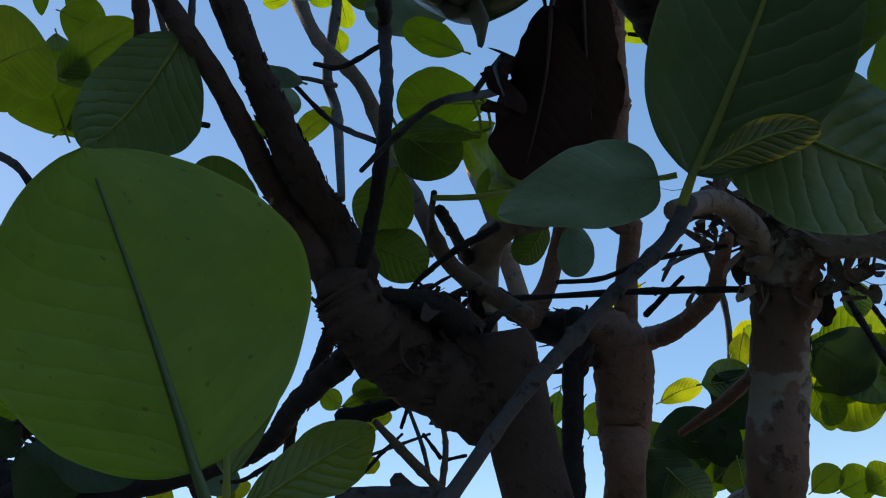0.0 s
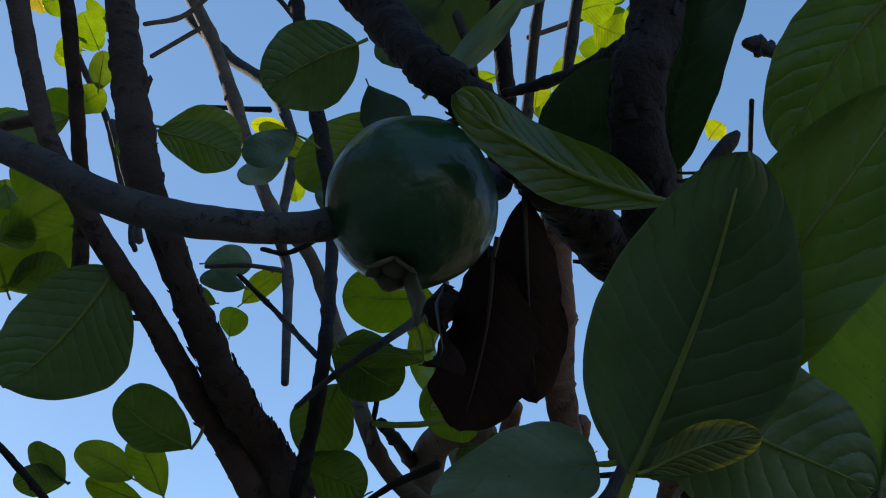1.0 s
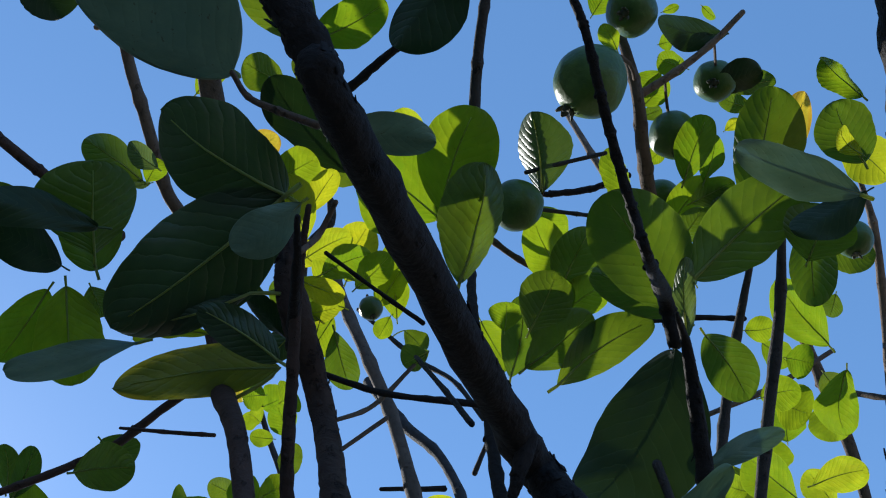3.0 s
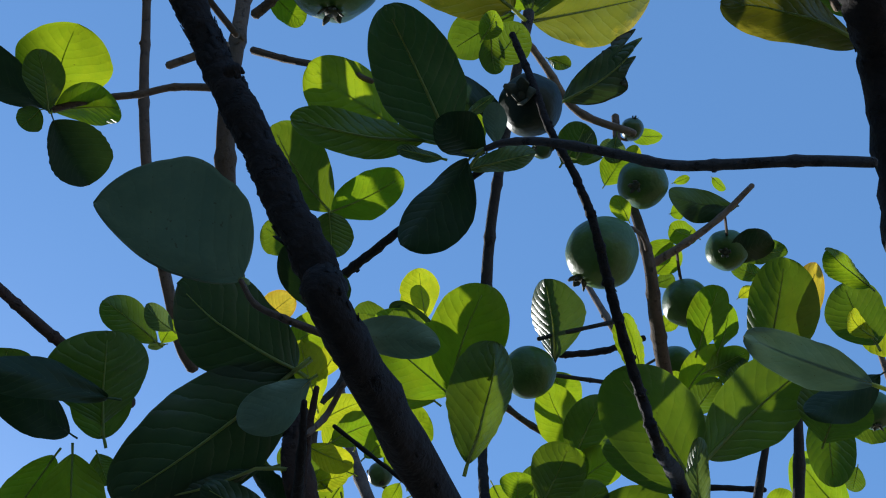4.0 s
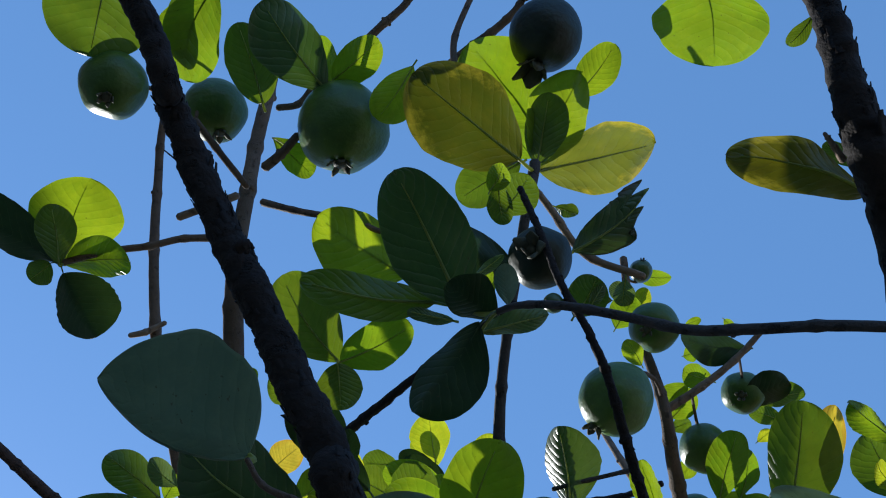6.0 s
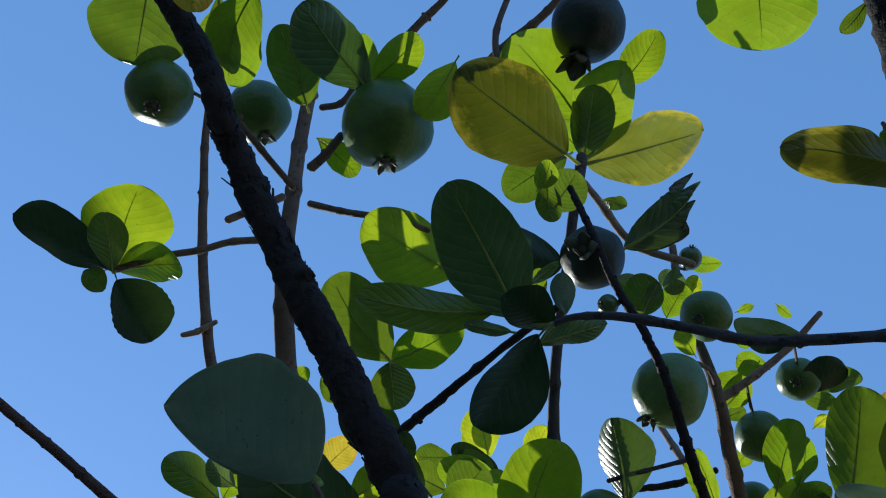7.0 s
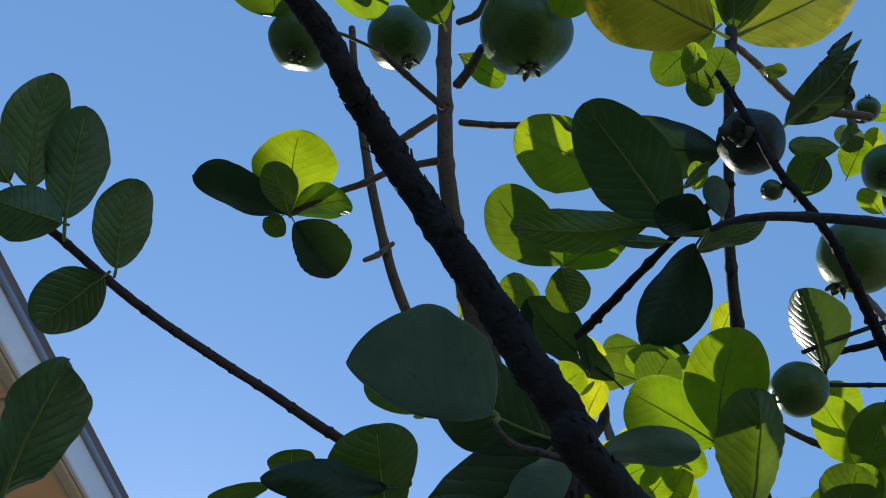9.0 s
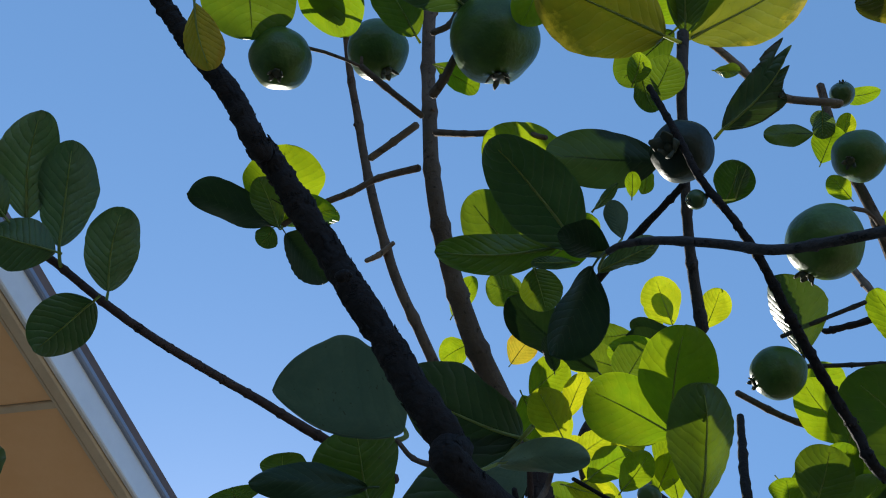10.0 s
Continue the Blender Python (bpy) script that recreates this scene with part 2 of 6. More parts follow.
TRIM = plain_material("eave_timber", (0.52, 0.41, 0.28), (0.62, 0.51, 0.36), 9.0, 0.6)
FASCIA = plain_material("fascia_white_paint", (0.62, 0.64, 0.66), (0.78, 0.79, 0.80), 2.5, 0.45)
GUTTER = plain_material("gutter_blue_grey", (0.16, 0.20, 0.28), (0.24, 0.28, 0.36), 5.0, 0.45)
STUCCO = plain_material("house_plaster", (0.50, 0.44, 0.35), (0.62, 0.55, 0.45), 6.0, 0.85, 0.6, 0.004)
ROOFING = plain_material("roof_tile", (0.10, 0.07, 0.06), (0.18, 0.12, 0.10), 4.0, 0.8)
# unseen ground; paleness chosen to bounce light onto the eave and leaves
EARTH = plain_material("garden_earth", (0.24, 0.18, 0.11), (0.34, 0.26, 0.165), 1.3, 0.95, 0.8, 0.03)


# ---- builders ----
def part(name, bm, material, parent=None, label="", where=None):
    """Links a bmesh as one mesh object, under a thing or a part."""
    me = bpy.data.meshes.new(name)
    bm.to_mesh(me)
    bm.free()
    for m in (material if isinstance(material, (list, tuple)) else [material]):
        me.materials.append(m)
    for poly in me.polygons:
        poly.use_smooth = True
    ob = new(name, me)
    if where is not None:
        ob.location = where
    if parent is not None:
        ob.parent = parent
        ob.matrix_parent_inverse = Matrix.Translation(Vector(parent.location)).inverted()
    if label:
        tagged(ob, label)
    return ob


def spline(points, per=6):
    """Points along a smooth line through the given ones, with the radius as fourth value."""
    pts = [np.array(p, float) for p in points]
    pts = [2 * pts[0] - pts[1]] + pts + [2 * pts[-1] - pts[-2]]
    out = []
    for i in range(1, len(pts) - 2):
        a, b, c, d = pts[i - 1:i + 3]
        for k in range(per):
            u = k / per
            out.append(0.5 * (2 * b + (c - a) * u + (2 * a - 5 * b + 4 * c - d) * u * u + (3 * b - a - 3 * c + d) * u ** 3))
    out.append(pts[-2])
    return out


def tube(bm, line, sides=8, rough=0.0, cap=True, mat=0, seed=0.0):
    """A tube along a line of x, y, z, r, uneven by rough."""
    rings, up = [], Vector((0.31, 0.22, 0.93))
    for i, p in enumerate(line):
        a, b = line[max(0, i - 1)], line[min(len(line) - 1, i + 1)]
        way = Vector((b - a)[:3])
        if way.length < 1e-9:
            way = Vector((0, 0, 1))
        way.normalize()
        side = way.cross(up)
        if side.length < 1e-3:
            side = way.orthogonal()
        side.normalize()
        up = side.cross(way).normalized()
        c, r = Vector(p[:3]), max(float(p[3]), 0.0002)
        ring = []
        for k in range(sides):
            ang = 2 * math.pi * k / sides
            d = side * math.cos(ang) + up * math.sin(ang)
            rr = r
            if rough:
                q = (c + d * r) * (0.55 / max(r, 0.002))
                rr *= 1 + rough * noise.noise(q + Vector((seed, 0, 0))) + 0.5 * rough * noise.noise(q * 2.7) + 0.35 * rough * noise.noise(q * 6.5)
            ring.append(bm.verts.new(c + d * rr))
        rings.append(ring)
    for r0, r1 in zip(rings, rings[1:]):
        for k in range(sides):
            f = bm.faces.new((r0[k], r0[(k + 1) % sides], r1[(k + 1) % sides], r1[k]))
            f.material_index = mat
    if cap:
        for ring in (rings[0][::-1], rings[-1]):
            bm.faces.new(ring).material_index = mat


tree = tagged(new("guava_tree"), "many-stemmed guava tree with flaking brown bark and broad leaves", "tree")
tree.location = (0.15, 0.75, 0.0)
GROWN, COUNT = [], [0]
ROUGH = {"shaggy": 0.20, "dark": 0.24, "flaky": 0.13, "bark": 0.10, "red": 0.10}


def limb(name, kind, *points):
    """A trunk, branch or twig of the tree through its main bends (x, y, z, radius)."""
    COUNT[0] += 1
    rnd = random.Random(COUNT[0] * 13)
    line = spline(points, 16 if kind in ROUGH and max(p[3] for p in points) > 0.004 else 7)
    thick = max(p[3] for p in points)
    nodes = []
    if len(line) > 8 and name in ("twig", "stem", "branch"):
        step = rnd.randint(5, 8) * (1 if len(line) < 16 * (len(points) - 1) else 2)
        for i in range(step, len(line) - 2, step):
            nodes.append(i)
            line[i] = line[i] * np.array([1, 1, 1, 1.18 if name != "branch" else 1.0])
    bm = bmesh.new()
    origin = np.array([*points[0][:3], 0.0])
    local = [p - origin for p in line]
    # rounded, broken ends
    for end, inner in ((0, 1), (-1, -2)):
        way = (local[end] - local[inner])[:3]
        way = way / max(1e-6, float(np.linalg.norm(way)))
        r = float(local[end][3])
        tip_ring = np.array([*(local[end][:3] + way * r * 0.55), r * 0.5])
        local = [tip_ring] + local if end == 0 else local + [tip_ring]
    tube(bm, local, 20 if thick > 0.008 else 12 if thick > 0.004 else 7, ROUGH.get(kind, 0.06), seed=COUNT[0] * 3.1)
    if kind in ("shaggy", "dark", "flaky", "bark") and thick > 0.005:
        # peeling flakes and stubs along the bark
        for p, q in zip(local, local[1:]):
            for _ in range({"shaggy": 3, "dark": 2, "flaky": 1}.get(kind, 1)):
                u = rnd.random()
                c, r = Vector((p + (q - p) * u)[:3]), float(p[3])
                way = Vector((q - p)[:3]).normalized()
                out = way.orthogonal().normalized()
                out.rotate(Matrix.Rotation(rnd.uniform(0, 6.28), 3, way))
                side = way.cross(out)
                q_ = min(r, 0.009)
                long, wide = q_ * rnd.uniform(0.15, 0.8), q_ * rnd.uniform(0.08, 0.30)
                lift = r * rnd.uniform(0.01, 0.11)
                if rnd.random() < 0.018:
                    lift, long = r * rnd.uniform(0.2, 0.55), r * rnd.uniform(0.4, 1.0)
                b0, b1 = c + out * r * 0.96, c + out * (r * 0.98 + lift) + way * long
                thin = out * r * 0.05
                vs = [bm.verts.new(v) for v in (b0 - side * wide, b0 + side * wide, b1 + side * wide * 0.5, b1 - side * wide * 0.7,
                                                b0 - side * wide - thin, b0 + side * wide - thin, b1 + side * wide * 0.5 - thin, b1 - side * wide * 0.7 - thin)]
                for f in ((0, 1, 2, 3), (7, 6, 5, 4), (1, 5, 6, 2), (2, 6, 7, 3), (3, 7, 4, 0)):
                    bm.faces.new([vs[i] for i in f])
    if nodes and name != "branch" and thick < 0.03:
        for i in nodes:
            p, way = local[i + 1], Vector((local[i + 2] - local[i])[:3]).normalized()
            out = way.orthogonal().normalized()
            out.rotate(Matrix.Rotation(rnd.uniform(0, 6.28), 3, way))
            r = float(p[3])
            for sgn in (1, -1):
                if rnd.random() < 0.3:
                    c, lean = Vector(p[:3]), (out * sgn + way * rnd.uniform(-0.1, 0.5)).normalized()
                    reach = r * rnd.uniform(1.1, 1.3)
                    tube(bm, [np.array([*(c + lean * r * 0.3), r * 0.55]), np.array([*(c + lean * r * 1.05), r * 0.42]), np.array([*(c + lean * reach), r * 0.18])], 5)
    ob = part(name, bm, BARK[kind], tree, where=points[0][:3])
    GROWN.append((ob, np.array(line)))
    return ob


def nearest_limb(place):
    best = (9.0, None, None)
    for ob, line in GROWN:
        d = np.linalg.norm(line[:, :3] - np.array(place), axis=1)
        i = int(d.argmin())
        if d[i] < best[0]:
            best = (float(d[i]), ob, Vector(line[i, :3]))
    return best


def leaf(kind, base, tip, width, normal, fold=0.2, curl=0.05, belly=0.0, sharp=0.0, point=0.03, uneven=None, nu=34, nv=8):
    """A leaf from its base to its tip, its width, the way its face looks, the fold along the mid-rib and the bend along it."""
    COUNT[0] += 1
    rnd = random.Random(COUNT[0] * 7 + 1)
    base, tip, n = Vector(base), Vector(tip), Vector(normal).normalized()
    a = tip - base
    size = a.length
    a.normalize()
    n = (n - a * n.dot(a)).normalized()
    b = n.cross(a)
    belly, sharp = belly or rnd.uniform(1.08, 1.42), sharp or rnd.uniform(0.40, 0.50)
    phase, wave = rnd.uniform(0, 6.28), rnd.uniform(0.014, 0.040) * (2.2 if kind in "ds" else 1.0)
    bend, twist, lopsided = rnd.uniform(-0.06, 0.06), rnd.uniform(-0.35, 0.35), rnd.uniform(-0.07, 0.07)
    fold = fold * (1.6 if kind == "d" else 1.0)
    rag = kind in "dt"
    pleat = 0.010 if kind == "s" or fold > 0.45 else 0.002 if kind in "mg" else 0.001
    cup, crimp = rnd.uniform(-0.05, 0.16), rnd.uniform(0.02, 0.06)
    taper, buckle = 0.0 if sharp > 0.505 else rnd.uniform(0.04, 0.24), rnd.uniform(0.012, 0.030)
    if size > 0.02:
        nu, nv = 60, 44 if kind == "t" else 10

    def spot(s, v):
        h = width / 2 * max(0.0, math.sin(math.pi * min(1, s) ** belly)) ** (sharp + point * s + taper * (1 - s) ** 2)
        if kind == "t":
            h = max(h, width * 0.40 * min(1.0, s * 3)) if s > 0.5 else h
        if rag and abs(v) > 0.99:
            h *= 0.9 + 0.20 * noise.noise(Vector((s * 8, v * 3, phase)))
        else:
            h *= 1 + crimp * (noise.noise(Vector((s * 3.4, 5 * (v > 0), phase))) * 2 + noise.noise(Vector((s * 11, 5 * (v > 0), phase))) * 0.5) * abs(v)
        lift = -fold * h * abs(v) ** 1.3 + curl * size * 4 * s * (s - 1) + wave * size * math.sin(s * 9 + phase + v) * abs(v) ** 2 + twist * h * v * (s - 0.4)
        lift += buckle * size * noise.noise(Vector((s * 3.2, v * 1.3, phase * 3))) * 1.6
        lift += cup * h * v * v + (0.05 * size * max(0.0, s - 0.75) * 4 * (cup - 0.04) * 6)
        lift += pleat * size * math.cos(6.2832 * (10 * s - 2.6 * abs(v) ** 1.1)) * min(1.0, abs(v) * 4) * math.sin(math.pi * min(1, s))
        h *= 1 + (lopsided if uneven is None else uneven) * v
        reach = s
        if kind == "t" and s > 0.55:
            teeth = abs((v * 1.7 + 0.3) % 1 - 0.5) * 2
            reach = s - (s - 0.55) * (0.5 * teeth ** 1.5 + 0.45 * max(0.0, -v) + 0.2 * abs(v - 0.5))
        return a * (reach * size) + b * (v * h + bend * size * math.sin(math.pi * s)) + n * lift

    bm = bmesh.new()
    layer = bm.loops.layers.uv.new("UVMap")
    grid = []
    for i in range(nu + 1):
        s = 0.5 - 0.5 * math.cos(math.pi * i / nu)
        s = 0.35 * s + 0.65 * i / nu
        grid.append([(bm.verts.new(spot(s, -1 + 2 * j / nv)), s, j / nv) for j in range(nv + 1)])
    for i in range(nu):
        for j in range(nv):
            quad = (grid[i][j], grid[i + 1][j], grid[i + 1][j + 1], grid[i][j + 1])
            f = bm.faces.new([q[0] for q in quad])
            for loop, q in zip(f.loops, quad):
                loop[layer].uv = (q[1], q[2])
    gap, ob, foot = nearest_limb(base)
    r = min(0.0015, 0.011 * size + 0.0003)
    r *= 0.6 if kind == "k" else 0.8 if kind in "lyoe" else 1.0
    over = -0.9 if kind in "uk" or (kind in "ln" and size > 0.07) else 0.55
    rib = [np.array([*(spot(s, 0) + n * r * over), r * (1.0 - 0.82 * s)]) for s in [k / 10 for k in range(10)]]
    rear = -a * size * 0.10
    if gap < max(0.022, size * 0.40) and foot is not None:
        rear = foot - base
    stalk = [np.array([*(rear * u + (-a * size * 0.05) * math.sin(math.pi * u) * 0.8), r * 1.15]) for u in (1.0, 0.75, 0.5, 0.25)]
    tube(bm, stalk + rib, 5, 0.0, mat=1)
    return part("leaf", bm, [LEAF[kind], RIB["brown" if kind == "d" else "deep" if kind in "nk" else "green"]], ob, where=base)


def guava(kind, centre, radius, way):
    """A guava: a lumpy round fruit with its crown of dry sepals, on a stalk to the nearest twig."""
    COUNT[0] += 1
    rnd = random.Random(COUNT[0] * 5 + 2)
    names = {"a": "large dark green unripe guava with a dry crown", "b": "round green unripe guava with a dry crown",
             "c": "pale green unripe guava lit at its rim", "s": "small hard green guava bud", "x": "green guava with shade darkened into its skin and a long split crown"}
    c, way = Vector(centre), Vector(way).normalized()
    top = -way
    thing = tagged(new("guava_fruit"), names[kind], "fruit", "guavas on the tree")
    thing.location = c
    side = way.orthogonal().normalized()
    up = way.cross(side)
    bm = bmesh.new()
    rings, nv, nu = [], 30, 44
    for i in range(nv + 1):
        th = math.pi * i / nv
        z, r = math.cos(th), math.sin(th)
        r *= 1.0 - 0.10 * max(0, z) ** 2
        z *= 1.12 if z > 0 else 0.98
        ring = []
        for k in range(nu):
            ph = 2 * math.pi * k / nu
            lump = 1 + 0.025 * math.cos(5 * ph + 0.4) * (r ** 2) * (0.4 if z > 0 else 1.0) + 0.03 * noise.noise(Vector((math.cos(ph) * r, math.sin(ph) * r, z)) * 1.7 + c * 9)
            dip = -0.10 * math.exp(-(r / 0.22) ** 2) if z < 0 else 0.0
            q = (side * math.cos(ph) + up * math.sin(ph)) * (r * lump * radius) + top * ((z - dip * 1.0) * radius * lump)
            ring.append(bm.verts.new(q))
        rings.append(ring)
    for r0, r1 in zip(rings, rings[1:]):
        for k in range(nu):
            bm.faces.new((r0[k], r1[k], r1[(k + 1) % nu], r0[(k + 1) % nu]))
    bmesh.ops.remove_doubles(bm, verts=bm.verts, dist=radius * 0.002)
    bmesh.ops.recalc_face_normals(bm, faces=bm.faces)
    part("fruit_body", bm, FRUIT[kind], thing, where=c)
    crown = 1.25 if kind == "a" else 2.0 if kind == "x" else 0.75
    low = math.atan2(-up.z, -side.z)
    bm = bmesh.new()
    for k in range(5):
        ph = low + 2 * math.pi * k / 5 + rnd.uniform(-0.2, 0.2)
        d = side * math.cos(ph) + up * math.sin(ph)
        e = way.cross(d)
        long, wide = radius * crown * rnd.uniform(0.20, 0.36), radius * crown * rnd.uniform(0.07, 0.12)
        if kind == "a":
            long, wide = (radius * 0.70, radius * 0.14) if k == 0 else (long * 0.6, wide)
        foot = way * radius * 0.93 + d * radius * 0.16
        out = (way * rnd.uniform(0.5, 1.0) + d * rnd.uniform(0.1, 0.8)).normalized()
        mid, end = foot + out * long * 0.55, foot + out * long + d * long * rnd.uniform(-0.2, 0.3)
        rows = [(foot, wide), (mid, wide * 1.15), (end, wide * 0.25)]
        thick = d * radius * 0.025
        vs = [[bm.verts.new(q + e * w_ * sgn + th) for sgn in (-1, 1) for th in (thick, -thick)] for q, w_ in rows]
        for r0, r1 in zip(vs, vs[1:]):
            for i, j in ((0, 1), (1, 3), (3, 2), (2, 0)):
                bm.faces.new((r0[i], r0[j], r1[j], r1[i]))
        bm.faces.new((vs[2][0], vs[2][1], vs[2][3], vs[2][2]))
    tube(bm, [np.array([*(way * radius * q), radius * w_]) for q, w_ in ((0.86, 0.17), (0.96, 0.16), (1.0, 0.10))], 10, 0.1)
    part("calyx", bm, CALYX, thing, "dry brown crown of sepals", where=c)
    gap, ob, foot = nearest_limb(c + top * radius * 1.3)
    start = top * radius * 1.02
    rear = foot - c if gap < radius * 3 + 0.05 else top * radius * 1.7
    r = max(0.0012, radius * 0.055)
    bm = bmesh.new()
    tube(bm, [np.array([*(start * (1 - u) + rear * u + top * radius * 0.25 * math.sin(math.pi * u)), r * (1.3 - 0.3 * u)]) for u in (0, 0.25, 0.5, 0.75, 1.0)], 7, 0.05)
    part("stalk", bm, BARK["brown"], thing, where=c)
    return thing


def litter(name, centre, spread, count, label):
    """Dry bark strips and dead leaves caught in a fork: many curled shreds in one mesh."""
    COUNT[0] += 1
    rnd = random.Random(COUNT[0])
    bm = bmesh.new()
    for _ in range(count):
        c = Vector([rnd.gauss(0, 1) * s for s in spread])
        way = Vector((rnd.gauss(0, 1), rnd.gauss(0, 1), rnd.gauss(-0.5, 0.8))).normalized()
        side = way.orthogonal().normalized()
        side.rotate(Matrix.Rotation(rnd.uniform(0, 6.28), 3, way))
        up = way.cross(side)
        long, wide, bow = rnd.uniform(0.008, 0.030), rnd.uniform(0.0006, 0.0030), rnd.uniform(-0.3, 0.3)
        rows = []
        for i in range(6):
            u = i / 5
            w_ = wide * (0.35 + math.sin(math.pi * min(1, u * 0.8 + 0.12)))
            mid = c + way * (u * long) + up * (bow * long * math.sin(math.pi * u))
            rows.append([bm.verts.new(mid - side * w_), bm.verts.new(mid + up * w_ * 0.35), bm.verts.new(mid + side * w_)])
        for r0, r1 in zip(rows, rows[1:]):
            for k in (0, 1):
                bm.faces.new((r0[k], r0[k + 1], r1[k + 1], r1[k]))
    gap, ob, foot = nearest_limb(centre)
    made = part(name, bm, BARK["shaggy" if "dark" in label else "flaky"], ob, label, where=centre)
    return tagged(made, kind="stuff")


# ---- ground ----
bm = bmesh.new()
edges = [-400, -120, -40, -14, -6, -3, -1.5, 0, 1.5, 3, 6, 14, 40, 120, 400]
grid = [[bm.verts.new((x, y, 0.05 * noise.noise(Vector((x * 0.4, y * 0.4, 0))) - 0.03 if max(abs(x), abs(y)) < 20 else -0.03)) for y in edges] for x in edges]
for i in range(len(edges) - 1):
    for j in range(len(edges) - 1):
        bm.faces.new((grid[i][j], grid[i + 1][j], grid[i + 1][j + 1], grid[i][j + 1]))
tagged(part("ground", bm, EARTH), "unseen ground under the tree, made pale to bounce light upward", "ground", kind="structure")


# ---- the house at the edge of the garden: wall, boxed eave, gutter, roof ----
EAVE_X, EAVE_Y, EAVE_Z = -2.070, 0.700, 3.600
EAVE_DX, EAVE_DY = -0.3130, 0.9498
FASCIA_H, JOINT_AT = 0.122, 0.417


def slab(name, corner, along, across, up, material, parent, label=""):
    """A box from a corner and its three edges, with softened edges."""
    bm = bmesh.new()
    c, x, y, z = Vector(corner), Vector(along), Vector(across), Vector(up)
    vs = [bm.verts.new(x * i + y * j + z * k) for i in (0, 1) for j in (0, 1) for k in (0, 1)]
    for f in ((0, 1, 3, 2), (4, 6, 7, 5), (0, 4, 5, 1), (2, 3, 7, 6), (0, 2, 6, 4), (1, 5, 7, 3)):
        bm.faces.new([vs[i] for i in f])
    bmesh.ops.recalc_face_normals(bm, faces=bm.faces)
    short = min(x.length, y.length, z.length)
    bmesh.ops.bevel(bm, geom=bm.edges[:], offset=min(0.006, short * 0.2), segments=1, affect="EDGES")
    ob = part(name, bm, material, parent, label, where=c)
    for poly in ob.data.polygons:
        poly.use_smooth = False
    return ob


def bungalow():
    house = tagged(new("house"), "low house with tan boxed eave, white fascia and grey gutter", "house")
    house.location = (EAVE_X, EAVE_Y, 0)
    run = Vector((EAVE_DX, EAVE_DY, 0))              # along the eave
    inn = Vector((-EAVE_DY, EAVE_DX, 0))             # from the eave to the wall
    z = EAVE_Z
    foot = Vector((EAVE_X, EAVE_Y, 0)) - run * 7.0
    span = run * 13.0
    deep = 0.62
    # the boxed eave: panels with cover strips between them
    pitch = 1.02
    first = JOINT_AT + 7.0
    first -= math.floor(first / pitch) * pitch
    slab("soffit_backing", foot + inn * 0.05 + Vector((0, 0, z + 0.014)), span, inn * (deep - 0.03), Vector((0, 0, 0.02)), TRIM, house)
    s = first - pitch
    while s < 13.0:
        a, b = max(0.0, s + 0.017), min(13.0, s + pitch - 0.017)
        if b > a:
            slab("soffit_panel", foot + run * a + inn * 0.062 + Vector((0, 0, z + 0.004)), run * (b - a), inn * (deep - 0.06), Vector((0, 0, 0.010)), SOFFIT, house)
        if 0 < s < 13:
            slab("cover_strip", foot + run * (s - 0.015) + inn * 0.06 + Vector((0, 0, z - 0.004)), run * 0.03, inn * (deep - 0.06), Vector((0, 0, 0.017)), TRIM, house)
        s += pitch
    slab("eave_batten", foot + inn * 0.004 + Vector((0, 0, z - 0.010)), span, inn * 0.045, Vector((0, 0, 0.03)), TRIM, house)
    slab("eave_batten", foot + inn * 0.052 + Vector((0, 0, z - 0.003)), span, inn * 0.014, Vector((0, 0, 0.016)), TRIM, house)
    slab("fascia", foot - inn * 0.018 + Vector((0, 0, z - 0.004)), span, inn * 0.02, Vector((0, 0, FASCIA_H)), FASCIA, house, "white painted fascia board")
    slab("gutter_lip", foot - inn * 0.034 + Vector((0, 0, z + FASCIA_H - 0.022)), span, inn * 0.03, Vector((0, 0, 0.024)), GUTTER, house, "blue-grey metal drip edge")
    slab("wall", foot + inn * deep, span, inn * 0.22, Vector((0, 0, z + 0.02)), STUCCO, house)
    slope = (inn * 3.6 + Vector((0, 0, 1.05)))
    slab("roof", foot - inn * 0.02 + Vector((0, 0, z + FASCIA_H + 0.004)), span, slope, Vector((0, 0, 0.05)), ROOFING, house)
    # the rest of the house, closing it: far wall, gable ends, far roof slope
    full = deep * 2 + 5.96
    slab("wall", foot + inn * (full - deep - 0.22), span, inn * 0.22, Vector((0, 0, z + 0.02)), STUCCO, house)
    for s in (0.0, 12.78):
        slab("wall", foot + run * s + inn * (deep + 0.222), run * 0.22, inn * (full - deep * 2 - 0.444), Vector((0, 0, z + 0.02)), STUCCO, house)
        bm = bmesh.new()
        ends = [inn * deep, inn * (full - deep), inn * (full / 2) + Vector((0, 0, (full / 2 - deep) * 1.05 / 3.6))]
        vs = [bm.verts.new(q + run * w) for w in (0, 0.2) for q in ends]
        for f in ((0, 1, 2), (5, 4, 3), (0, 3, 4, 1), (1, 4, 5, 2), (2, 5, 3, 0)):
            bm.faces.new([vs[i] for i in f])
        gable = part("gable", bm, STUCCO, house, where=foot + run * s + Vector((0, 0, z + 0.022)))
        for poly in gable.data.polygons:
            poly.use_smooth = False
    slab("roof", foot + inn * (full + 0.02) + Vector((0, 0, z + FASCIA_H + 0.004)), span, Vector((0, 0, 1.05)) - inn * 3.6, Vector((0, 0, 0.05)), ROOFING, house)
    return house


bungalow()


